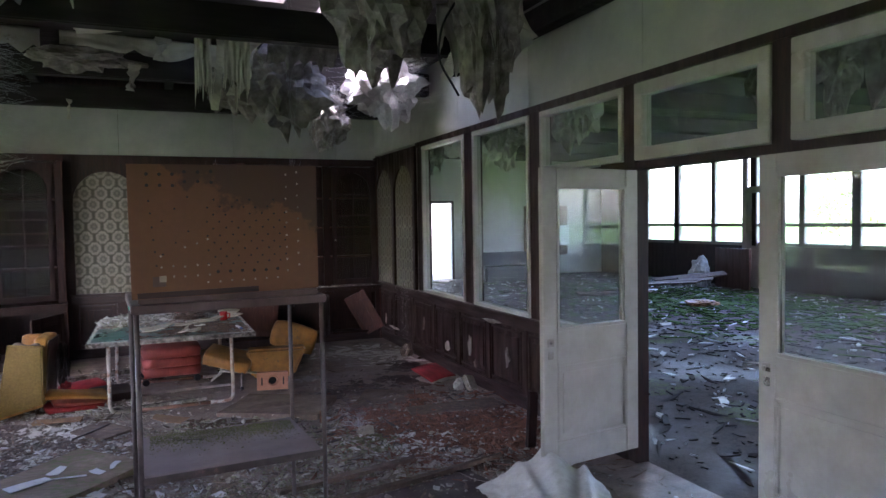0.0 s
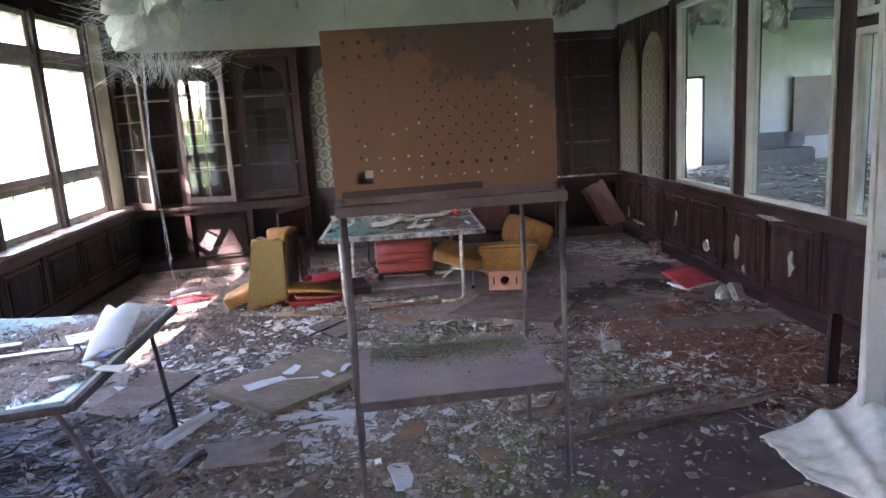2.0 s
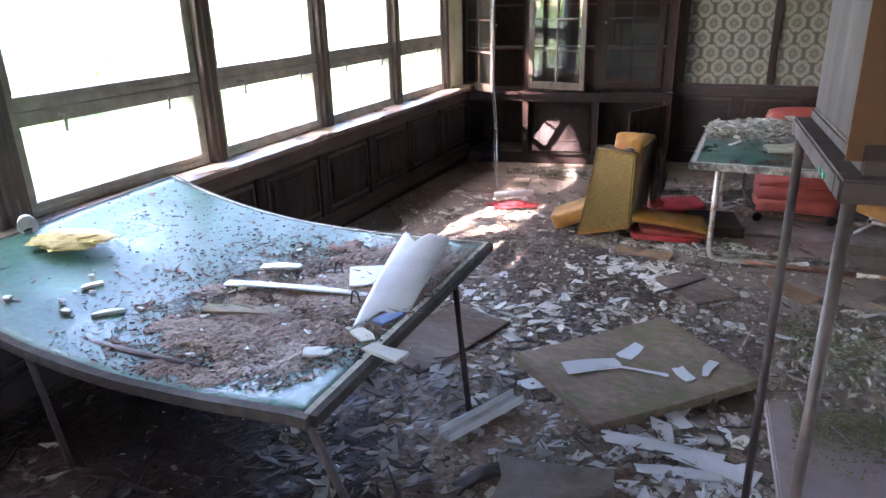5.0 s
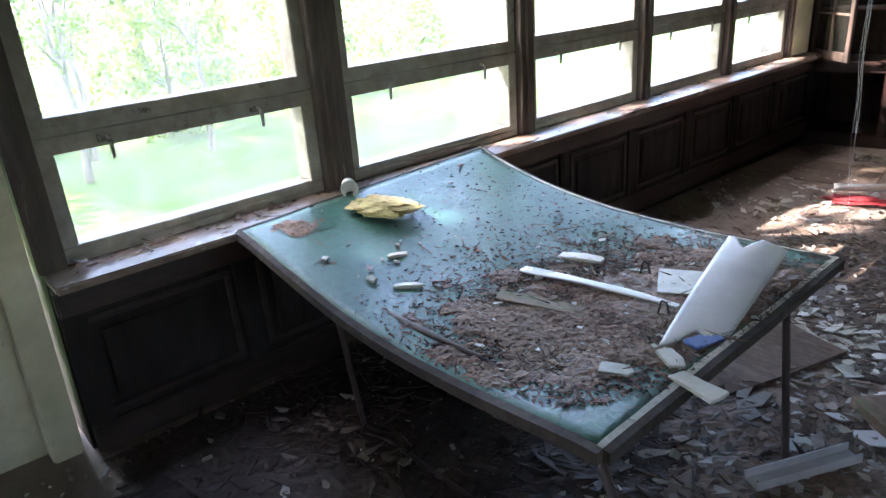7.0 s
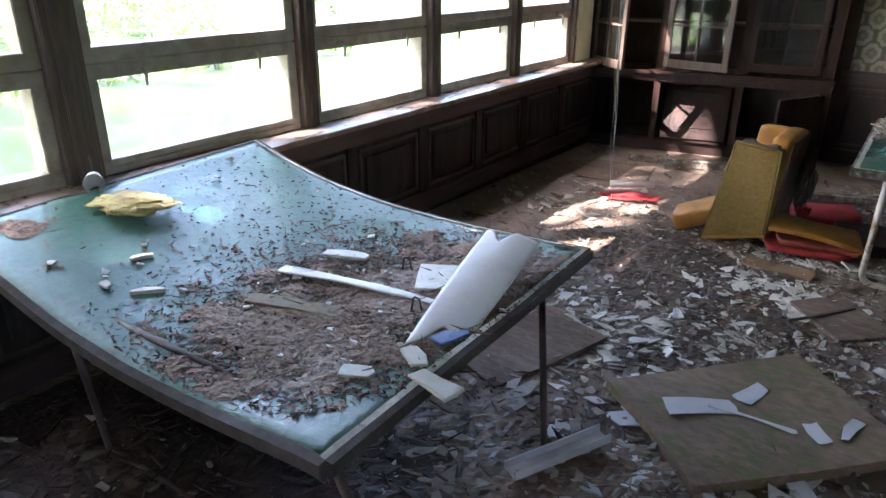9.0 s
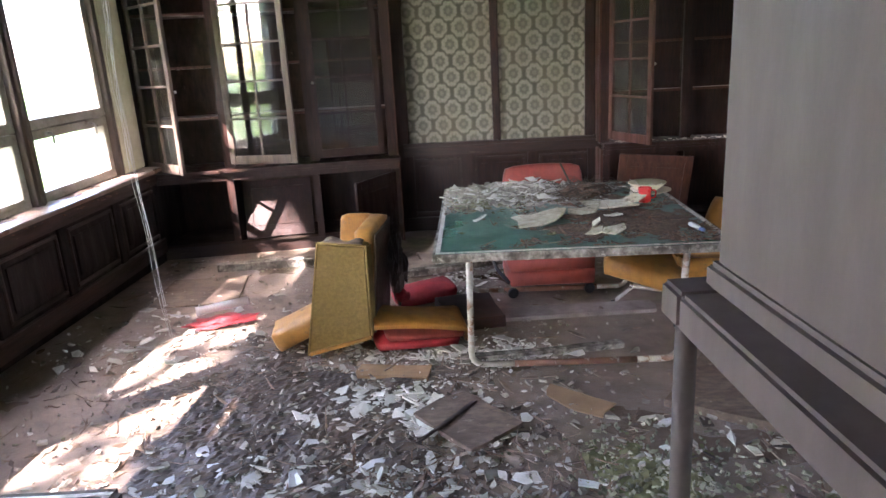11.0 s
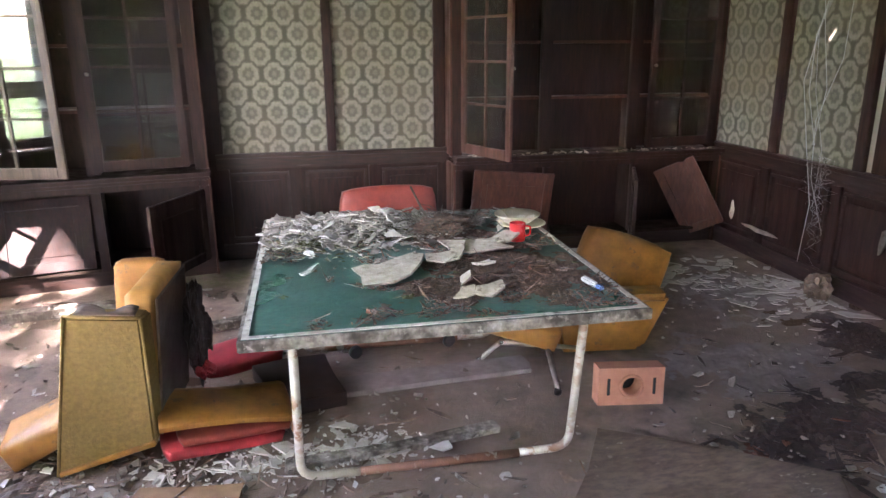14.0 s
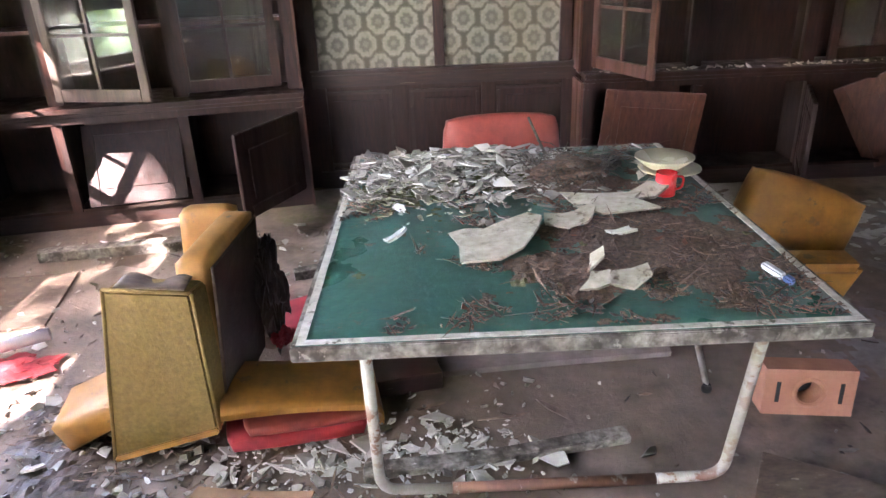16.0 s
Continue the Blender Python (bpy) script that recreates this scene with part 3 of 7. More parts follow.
def glazed_door(name, m, width, z0, z1, label):
    """A half-glazed panelled leaf, hinged at local x = 0."""
    d = thing(name, label, "door", m)
    tagged(d, kind="structure")
    h, s = 0.02, 0.115
    mid = z0 + (z1 - z0) * 0.46
    lo = z0 + 0.16
    part("leaf", boxes((0, s, -h, h, z0, z1), (width - s, width, -h, h, z0, z1), (s, width - s, -h, h, z1 - s, z1), (s, width - s, -h, h, z0, lo), (s, width - s, -h, h, mid - 0.22, mid), bevel=0.005), DOORPAINT, d)
    part("panel", boxes((s - 0.01, width - s + 0.01, -0.008, 0.008, lo - 0.01, mid - 0.21), (s + 0.05, width - s - 0.05, -0.014, 0.014, lo + 0.05, mid - 0.27), bevel=0.005), DOORPAINT, d)
    for sgn in (-1, 1):
        ya, yb = sorted((sgn * 0.008, sgn * 0.024))
        pz0, pz1 = lo + 0.004, mid - 0.224
        part("moulding", boxes((s, width - s, ya, yb, pz0, pz0 + 0.022), (s, width - s, ya, yb, pz1 - 0.022, pz1), (s, s + 0.022, ya, yb, pz0 + 0.022, pz1 - 0.022), (width - s - 0.022, width - s, ya, yb, pz0 + 0.022, pz1 - 0.022), bevel=0.006), DOORPAINT, d, "raised panel moulding")
    bead = 0.018
    for sgn in (-1, 1):
        ya, yb = sorted((sgn * 0.006, sgn * 0.026))
        part("bead", boxes((s, width - s, ya, yb, mid, mid + bead), (s, width - s, ya, yb, z1 - s - bead, z1 - s), (s, s + bead, ya, yb, mid + bead, z1 - s - bead), (width - s - bead, width - s, ya, yb, mid + bead, z1 - s - bead)), DOORPAINT, d, "pale glazing bead")
    p = part("pane", boxes((s - 0.01, width - s + 0.01, -0.002, 0.002, mid - 0.01, z1 - s + 0.01)), GLASS_P, d, "dusty pane")
    p.visible_shadow = False
    k = mid - 0.07
    for sgn in (-1, 1):
        bm = boxes((width - 0.085, width - 0.03, min(sgn * h, sgn * (h + 0.006)), max(sgn * h, sgn * (h + 0.006)), k - 0.025, k + 0.025), bevel=0.005)
        box(bm, width - 0.08, width - 0.035, min(sgn * h, sgn * (h + 0.005)), max(sgn * h, sgn * (h + 0.005)), k - 0.105, k - 0.055, 0.005)
        tube(bm, [(width - 0.057, sgn * h, k), (width - 0.057, sgn * (h + 0.03), k)], 0.009, 10)
        part("lock_plate", bm, CHROME, d, "worn lock plate")
        bm = bmesh.new()
        tube(bm, [(width - 0.057, sgn * (h + 0.007), k), (width - 0.057, sgn * (h + 0.0075), k)], 0.011, 10)
        part("keyhole", bm, BLACK, d)
    return d


ang = math.degrees(math.atan2(3.91 - 4.03, 2.63 - 3.44))
leaf_l = glazed_door("door_2", pose(3.44, 4.03, 0, 0, 0, ang), 0.84, 0.12, 2.045, "open half-glazed pale painted door leaf")
leaf_r = glazed_door("door_3", pose(3.47, 1.72, 0, 0, 0, 90), 1.27, 0.03, 2.06, "closed half-glazed pale painted door leaf")
bm = bmesh.new()
tube(bm, [(0.76, -0.03, 0.95), (0.76, -0.055, 0.95), (0.67, -0.058, 0.95)], 0.008, 8)
part("handle", bm, CHROME, leaf_l, "loose metal lever handle")

# roof: dark beams, boards and a torn opening that lets daylight in
HOLES = ((1.95, 2.58, 6.78, 7.28), (1.30, 1.6, 6.72, 7.0))
xs = sorted({XW - 0.4, XP + 0.2, *[v for h in HOLES for v in h[:2]]})
ys = sorted({YF - 0.2, YB + 0.2, *[v for h in HOLES for v in h[2:]]})
spec = []
for y0, y1 in zip(ys, ys[1:]):
    for x0, x1 in zip(xs, xs[1:]):
        if not any(h[0] <= x0 < h[1] and h[2] <= y0 < h[3] for h in HOLES):
            spec.append((x0, x1, y0, y1, 3.85, 3.95))
setting("roof_deck", boxes(*spec), BEAM, "dark underside of the roof boards with torn holes", "ceiling")
setting("ceiling_beam", boxes((XP - 0.16, XP - 0.015, YF, 7.0, 3.26, 3.45), bevel=0.01), BEAM, "dark wall plate above the partition", "beam")
for yy in (-1.6, 0.2, 2.0, 3.8, 5.95, 7.9, 9.85):
    setting("ceiling_beam", boxes((XW - 0.1, XP - 0.02, yy - 0.07, yy + 0.07, 3.20, 3.46), bevel=0.012), BEAM, "dark ceiling joist", "beam")
for xx in (-2.3, -0.9, 0.6, 2.0, 3.25):
    setting("ceiling_beam", boxes((xx - 0.05, xx + 0.05, YF, YB, 3.46, 3.60), bevel=0.01), BEAM, "dark cross timber", "beam")

# the hall beyond the partition
HX, HY = 13.5, 18.5
setting("hall_wall_north", boxes((XP, 7.68, HY, HY + 0.2, 0, 3.6), (8.30, HX + 0.3, HY, HY + 0.2, 0, 3.6), (7.68, 8.30, HY, HY + 0.2, 2.2, 3.6)), BANDPAINT, "pale hall wall with a doorway")
setting("hall_wall_south", boxes((XP, HX + 0.3, -6.2, -6.0, 0, 3.6)), BANDPAINT, "plain pale hall wall")
setting("hall_wall_west", boxes((XP - 0.1, XP + 0.08, YB + 0.2, HY, 0, 3.6), (XP - 0.1, XP + 0.08, -6, YF - 0.2, 0, 3.6)), BANDPAINT, "pale hall wall")
setting("hall_ceiling", boxes((XP + 0.08, HX + 0.3, -6.0, HY + 0.2, 3.5, 3.6)), BEAM, "dark hall ceiling with torn lining", "ceiling")
spec = [(HX, HX + 0.2, -6, HY, 0, 1.0), (HX, HX + 0.2, -6, HY, 3.15, 3.6), (HX, HX + 0.2, -6, -5.8, 1.0, 3.15), (HX, HX + 0.2, 17.6, HY, 1.0, 3.15)]
setting("hall_wall_east", boxes(*spec), DARKWOOD, "dark low wall under the hall windows")
yy, i = -5.8, 1
while yy < 17.4:
    w = thing("hall_window_%d" % i, "pale framed hall window", "window")
    tagged(w, kind="structure")
    part("frame", boxes((HX - 0.02, HX + 0.08, yy, yy + 0.07, 1.0, 3.15), (HX - 0.02, HX + 0.08, yy + 1.23, yy + 1.3, 1.0, 3.15), (HX - 0.02, HX + 0.08, yy + 0.07, yy + 1.23, 1.0, 1.08), (HX - 0.02, HX + 0.08, yy + 0.07, yy + 1.23, 1.45, 1.53), (HX - 0.02, HX + 0.08, yy + 0.07, yy + 1.23, 3.07, 3.15)), FRAMEPAINT, w)
    if i % 2:
        part("post", boxes((HX - 0.06, HX - 0.022, yy - 0.09, yy + 0.09, 1.0, 3.15), bevel=0.005), DARKWOOD, w, "dark post between hall windows")
    p = part("pane", boxes((HX + 0.02, HX + 0.025, yy + 0.06, yy + 1.24, 1.07, 3.08)), GLASS, w)
    p.visible_shadow = False
    yy, i = yy + 1.3, i + 1
hd = thing("hall_door", "pale painted outer door of the hall, glazed above", "door")
tagged(hd, kind="structure")
DY = 12.10
part("frame", boxes((HX - 0.09, HX - 0.03, DY - 0.60, DY - 0.46, 0, 3.2), (HX - 0.09, HX - 0.03, DY + 0.46, DY + 0.60, 0, 3.2), (HX - 0.09, HX - 0.03, DY - 0.46, DY + 0.46, 3.08, 3.2), bevel=0.006), DOORPAINT, hd)
part("leaf", boxes((HX - 0.08, HX - 0.035, DY - 0.46, DY - 0.33, 0, 2.25), (HX - 0.08, HX - 0.035, DY + 0.33, DY + 0.46, 0, 2.25), (HX - 0.08, HX - 0.035, DY - 0.33, DY + 0.33, 0, 1.0), (HX - 0.08, HX - 0.035, DY - 0.46, DY + 0.46, 2.25, 2.4), bevel=0.006), DOORPAINT, hd)
part("panel", boxes((HX - 0.09, HX - 0.08, DY - 0.24, DY + 0.24, 0.2, 0.85), bevel=0.004), DOORPAINT, hd)
setting("hall_lawn", boxes((HX + 0.2, 300, -300, 300, -0.9, -0.4), (XW - 0.25, HX + 0.2, HY + 0.2, 300, -0.9, -0.4)), GRASS, "bright lawn beyond the hall", "ground")
setting("room_beyond", boxes((5.5, 10.5, 22.0, 22.2, -0.4, 2.9), (5.5, 10.5, HY + 0.2, 22.0, -0.3, 0.0)), BANDPAINT, "pale wall of the room beyond the doorway")
dfr = thing("door_frame", "dark wooden frame of the hall doorway", "door frame")
tagged(dfr, kind="structure")
part("jamb", boxes((7.62, 7.68, HY - 0.04, HY, 0, 2.2), bevel=0.005), DARKWOOD, dfr)
part("jamb", boxes((8.30, 8.36, HY - 0.04, HY, 0, 2.2), bevel=0.005), DARKWOOD, dfr)
part("head", boxes((7.62, 8.36, HY - 0.04, HY, 2.2, 2.27), bevel=0.005), DARKWOOD, dfr)


# ---- shapes for things ----
rng = random.Random(7)


def taper(bm, lo, hi, z0, z1, bevel=0.0, m=None):
    """A block whose bottom rectangle lo and top rectangle hi (x0, x1, y0, y1) differ."""
    vs = [bm.verts.new((x, y, z)) for (x0, x1, y0, y1), z in ((lo, z0), (hi, z1)) for x, y in ((x0, y0), (x1, y0), (x1, y1), (x0, y1))]
    fs = [bm.faces.new([vs[i] for i in q]) for q in ((3, 2, 1, 0), (4, 5, 6, 7), (0, 1, 5, 4), (1, 2, 6, 5), (2, 3, 7, 6), (3, 0, 4, 7))]
    if m:
        bmesh.ops.transform(bm, matrix=m, verts=vs)
    if bevel:
        es = list({e for f in fs for e in f.edges})
        bmesh.ops.bevel(bm, geom=es, offset=bevel, segments=3, affect="EDGES", clamp_overlap=True)
    return bm


def sheet(f, nu, nv, thick):
    """A grid sheet of points f(u, v), with thickness."""
    bm = bmesh.new()
    top = [[bm.verts.new(f(i / nu, j / nv)) for j in range(nv + 1)] for i in range(nu + 1)]
    low = [[bm.verts.new(v.co - Vector((0, 0, thick))) for v in row] for row in top]
    for i in range(nu):
        for j in range(nv):
            bm.faces.new((top[i][j], top[i + 1][j], top[i + 1][j + 1], top[i][j + 1])).smooth = True
            bm.faces.new((low[i][j], low[i][j + 1], low[i + 1][j + 1], low[i + 1][j]))
    for i in range(nu):
        bm.faces.new((top[i][0], low[i][0], low[i + 1][0], top[i + 1][0]))
        bm.faces.new((top[i][nv], top[i + 1][nv], low[i + 1][nv], low[i][nv]))
    for j in range(nv):
        bm.faces.new((top[0][j], top[0][j + 1], low[0][j + 1], low[0][j]))
        bm.faces.new((top[nu][j], low[nu][j], low[nu][j + 1], top[nu][j + 1]))
    return bm


def cushion(bm, x0, x1, y0, y1, z0, z1, puff=0.02, m=None, cuts=6):
    """A padded block with swollen faces and soft edges."""
    n = cuts
    idx = {}
    cx, cy, cz = (x0 + x1) / 2, (y0 + y1) / 2, (z0 + z1) / 2

    def vert(i, j, k):
        if (i, j, k) not in idx:
            a, b, c = 2 * i / n - 1, 2 * j / n - 1, 2 * k / n - 1
            sx, sy, sz = (1 - b * b) * (1 - c * c), (1 - a * a) * (1 - c * c), (1 - a * a) * (1 - b * b)
            p = Vector((cx + a * ((x1 - x0) / 2 + puff * sx), cy + b * ((y1 - y0) / 2 + puff * sy), cz + c * ((z1 - z0) / 2 + puff * sz)))
            if sum(abs(abs(q) - 1) < 1e-6 for q in (a, b, c)) >= 2:
                p += (Vector((cx, cy, cz)) - p).normalized() * 0.014
            idx[(i, j, k)] = bm.verts.new(m @ p if m else p)
        return idx[(i, j, k)]
    for i in range(n):
        for j in range(n):
            for q in (((i, j, 0), (i, j + 1, 0), (i + 1, j + 1, 0), (i + 1, j, 0)), ((i, j, n), (i + 1, j, n), (i + 1, j + 1, n), (i, j + 1, n)),
                      ((i, 0, j), (i + 1, 0, j), (i + 1, 0, j + 1), (i, 0, j + 1)), ((i, n, j), (i, n, j + 1), (i + 1, n, j + 1), (i + 1, n, j)),
                      ((0, i, j), (0, i, j + 1), (0, i + 1, j + 1), (0, i + 1, j)), ((n, i, j), (n, i + 1, j), (n, i + 1, j + 1), (n, i, j + 1))):
                bm.faces.new([vert(*v) for v in q]).smooth = True
    return bm


def lathe(bm, profile, n=20, m=None):
    """A turned shape from (radius, height) pairs."""
    rings = []
    for r, z in profile:
        rings.append([bm.verts.new((m or Matrix()) @ Vector((r * math.cos(2 * math.pi * k / n), r * math.sin(2 * math.pi * k / n), z))) for k in range(n)])
    for a, b in zip(rings, rings[1:]):
        for k in range(n):
            bm.faces.new((a[k], a[(k + 1) % n], b[(k + 1) % n], b[k])).smooth = True
    bm.faces.new(rings[0][::-1])
    bm.faces.new(rings[-1])
    return bm


def lump(cx, cy, cz, rx, ry, rz, seed, rough=0.5):
    """A sagging ragged mass, hanging from above."""
    bm = bmesh.new()
    bmesh.ops.create_icosphere(bm, subdivisions=4, radius=1.0)
    off = Vector((seed * 7.1, seed * 3.3, seed))
    for v in bm.verts:
        p = v.co.copy()
        d = 1 + rough * noise.fractal(p * 1.6 + off, 1.0, 2.0, 4) + 0.18 * noise.noise(p * 6 + off)
        drip = max(0.0, -p.z) * max(0.0, noise.noise(Vector((p.x * 3.5, p.y * 3.5, seed))) * 1.2)
        v.co = Vector((cx + p.x * rx * d, cy + p.y * ry * d, cz + p.z * rz * d - drip * rz))
    return bm


def shard(bm, cx, cy, z, size, thick, r, tilt=0.15, stretch=1.0, m=None):
    """One broken flat piece with an irregular outline."""
    n = r.randint(4, 7)
    turn = r.uniform(0, 6.28)
    rot = Euler((r.uniform(-tilt, tilt), r.uniform(-tilt, tilt), turn)).to_matrix()
    ring = []
    for k in range(n):
        a = 2 * math.pi * (k + r.uniform(-0.3, 0.3)) / n
        q = size * r.uniform(0.6, 1.1)
        ring.append(Vector((q * math.cos(a) * stretch, q * math.sin(a) / stretch, 0)))
    base = Vector((cx, cy, z + size * tilt * 0.5))
    up = [bm.verts.new(base + rot @ (p + Vector((0, 0, thick)))) for p in ring]
    dn = [bm.verts.new(base + rot @ p) for p in ring]
    bm.faces.new(up)
    bm.faces.new(dn[::-1])
    for k in range(n):
        bm.faces.new((up[k], dn[k], dn[(k + 1) % n], up[(k + 1) % n]))


def chips(name, count, where, size, thick, material, label, stretch=(1.0, 1.4), tilt=0.35, seed=1, power=2.0):
    """Uncountable small debris, each an irregular little slab, joined into one mesh."""
    r = random.Random(seed)
    verts, faces = [], []
    done = 0
    while done < count:
        got = where(r)
        if not got:
            continue
        x, y, z = got
        done += 1
        s = size[0] + (size[1] - size[0]) * r.random() ** power
        st = r.uniform(*stretch)
        n = r.choice((4, 4, 5))
        rot = Euler((r.gauss(0, tilt), r.gauss(0, tilt), r.uniform(0, 6.28))).to_matrix()
        base = len(verts)
        th = thick * r.uniform(0.5, 1.3)
        for h in (th, 0.0):
            rr = random.Random(done)
            for k in range(n):
                a = 2 * math.pi * (k + rr.uniform(-0.3, 0.3)) / n
                q = s * rr.uniform(0.65, 1.15)
                v = rot @ Vector((q * math.cos(a) * st, q * math.sin(a) / st, h))
                verts.append((x + v.x, y + v.y, max(z + v.z + s * tilt * 0.5, z + 0.001)))
        faces.append(tuple(range(base, base + n)))
        for k in range(n):
            faces.append((base + k, base + n + k, base + n + (k + 1) % n, base + (k + 1) % n))
    me = bpy.data.meshes.new(name)
    me.from_pydata(verts, [], faces)
    me.materials.append(material)
    return tagged(new(name, me), label, name.replace("_", " ").split()[-1], kind="stuff")


# ---- green table by the windows ----
def top_a(u, v):
    """u from the room edge to the windows, v along the windows; the far corner curls up on the sill."""
    x = -0.83 - 1.78 * u - 0.03 * v
    y = 3.63 + 1.40 * v + 0.02 * u
    z = 0.648 + 0.018 * v + (0.10 + 0.045 * v) * u ** (1.3 + 2.2 * v) - 0.028 * math.sin(math.pi * u) * v - 0.078 * math.sin(math.pi * u) ** 1.4 * (1 - v) ** 1.5
    return Vector((x, y, z + 0.004 * noise.noise(Vector((x * 3, y * 3, 0)))))


ta = thing("table", "sagging green table with a warped top resting on the sill", "table")
part("tabletop", sheet(top_a, 40, 32, 0.012), TABLEGREEN, ta, "wet green painted board, littered and peeling")


def edge_strip(pts, w, h):
    bm = bmesh.new()
    rows = []
    for k, p in enumerate(pts):
        d = (pts[min(k + 1, len(pts) - 1)] - pts[max(k - 1, 0)]).normalized()
        s = Vector((d.y, -d.x, 0))
        j = 0.004 * noise.noise(p * 9)
        rows.append([bm.verts.new(p + s * a + Vector((0, 0, b))) for a, b in ((-w, -0.002), (0.006 + j, 0.001), (0.006 + j, -h + 3 * j), (-w, -h))])
    for a, b in zip(rows, rows[1:]):
        for k in range(4):
            bm.faces.new((a[k], b[k], b[(k + 1) % 4], a[(k + 1) % 4]))
    bm.faces.new(rows[0])
    bm.faces.new(rows[-1][::-1])
    return bm


N_ = 30
rim = [[top_a(0, k / N_) for k in range(N_ + 1)][::-1], [top_a(k / N_, 1) for k in range(N_ + 1)][::-1], [top_a(k / N_, 0) for k in range(N_ + 1)], [top_a(1, k / N_) for k in range(N_ + 1)]]
for pts in rim:
    part("edging", edge_strip(pts, 0.02, 0.036), TABLEBOARD, ta, "rotting board edge with white paint remains")
part("white_line", edge_strip([top_a(0.006, k / N_) + Vector((0, 0, 0.003)) for k in range(N_ + 1)][::-1], 0.01, 0.002), WHITELINE, ta, "chipped white border line")
part("white_line", edge_strip([top_a(k / N_, 0.993) + Vector((0, 0, 0.003)) for k in range(N_ + 1)][::-1], 0.012, 0.002), WHITELINE, ta, "chipped white border line")
for hi, lo in (((-0.96, 4.86, 0.63), (-0.81, 4.68, 0)), ((-0.96, 3.74, 0.61), (-0.74, 3.80, 0)), ((-2.15, 3.76, 0.63), (-2.08, 3.80, 0)), ((-2.15, 4.88, 0.60), (-2.05, 4.82, 0))):
    bm = bmesh.new()
    tube(bm, [hi, lo], 0.013, 10)
    box(bm, hi[0] - 0.03, hi[0] + 0.03, hi[1] - 0.03, hi[1] + 0.03, hi[2] - 0.004, hi[2] + 0.004)
    part("leg", bm, DARKMETAL, ta, "thin dark metal leg")
for y0 in (3.76, 4.86):
    part("cross_bar", tube(bmesh.new(), [(-2.15, y0, 0.612), (-0.96, y0, 0.612)], 0.012, 8), DARKMETAL, ta)
part("floor_bar", tube(bmesh.new(), [(-2.05, 3.80, 0.012), (-0.76, 3.80, 0.012)], 0.011, 8), DARKMETAL, ta)

# ---- green table in the middle ----
tb = thing("table", "green folding table with chipped white edge and rusty runners", "table")
X0, X1, Y0, Y1, ZT = -0.205, 1.225, 6.785, 8.47, 0.70
part("tabletop", sheet(lambda u, v: Vector((X0 + 0.012 + (X1 - X0 - 0.024) * u, Y0 + 0.012 + (Y1 - Y0 - 0.024) * v, ZT + 0.003 * noise.noise(Vector((u * 4, v * 4, 3))))), 24, 24, 0.02), TABLEGREEN, tb, "dark green painted board under debris")
part("white_line", boxes((X0 + 0.014, X1 - 0.014, Y0 + 0.014, Y0 + 0.036, ZT + 0.004, ZT + 0.006)), WHITELINE, tb, "chipped white border line")
part("white_line", boxes((X0 + 0.014, X0 + 0.036, Y0 + 0.037, Y1 - 0.014, ZT + 0.004, ZT + 0.006)), WHITELINE, tb, "chipped white border line")
part("white_line", boxes((X1 - 0.036, X1 - 0.014, Y0 + 0.037, Y1 - 0.014, ZT + 0.004, ZT + 0.006)), WHITELINE, tb, "chipped white border line")
for s in ((X0, X1, Y0, Y0 + 0.016), (X0, X1, Y1 - 0.016, Y1), (X0, X0 + 0.016, Y0 + 0.016, Y1 - 0.016), (X1 - 0.016, X1, Y0 + 0.016, Y1 - 0.016)):
    part("edging", boxes((*s, ZT - 0.038, ZT + 0.002), bevel=0.003), TABLEEDGE, tb, "chipped dirty white edging")
for y0, yl in ((6.88, 7.03), (8.36, 8.22)):
    for xt, xl in ((-0.035, -0.045), (1.01, 1.03)):
        pts = arc_path([(xt, y0, ZT - 0.03), (xl, yl, 0.02), (0.5, yl + (0.02 if y0 < 7 else 0), 0.02)], 0.08)
        part("leg", tube(bmesh.new(), pts[:-1] + [Vector((0.2 if xt < 0 else 0.8, yl, 0.02))], 0.017, 12), WHITETUBE, tb, "flaking white tubular leg")
    part("runner", tube(bmesh.new(), [(0.18, yl, 0.02), (0.82, yl, 0.02)], 0.0175, 12), RUST, tb, "rusted floor runner")
    part("bracket", boxes((-0.07, 1.05, y0 - 0.015, y0 + 0.015, ZT - 0.05, ZT - 0.021)), TABLEBOARD, tb)

# ---- metal stand with the old television cabinet ----
ms = pose(0.715, 4.097, 0, 0, 0, 4)
st = thing("trolley_stand", "tall dark brown metal stand with a mossy lower shelf", "stand", ms)
part("top_frame", boxes((-0.475, 0.475, -0.365, -0.31, 1.298, 1.341), (-0.475, 0.475, 0.31, 0.365, 1.298, 1.341), (-0.475, -0.42, -0.31, 0.31, 1.298, 1.341), (0.42, 0.475, -0.31, 0.31, 1.298, 1.341), (-0.42, 0.42, -0.31, 0.31, 1.31, 1.335), bevel=0.005), STANDWOOD, st, "purple-brown top rail with worn edges")
part("shelf", boxes((-0.44, 0.44, -0.345, 0.345, 0.475, 0.508), bevel=0.005), SHELF, st, "dusty purple-grey shelf board, green with moss behind")
part("shelf_edge", boxes((-0.445, 0.445, -0.352, -0.346, 0.470, 0.506)), DARKMETAL, st, "dark shelf edge band")
for sx in (-1, 1):
    for sy in (-1, 1):
        part("leg", tube(bmesh.new(), [(sx * 0.452, sy * 0.343, 0), (sx * 0.452, sy * 0.343, 1.30)], 0.0125, 10), DARKMETAL, st)
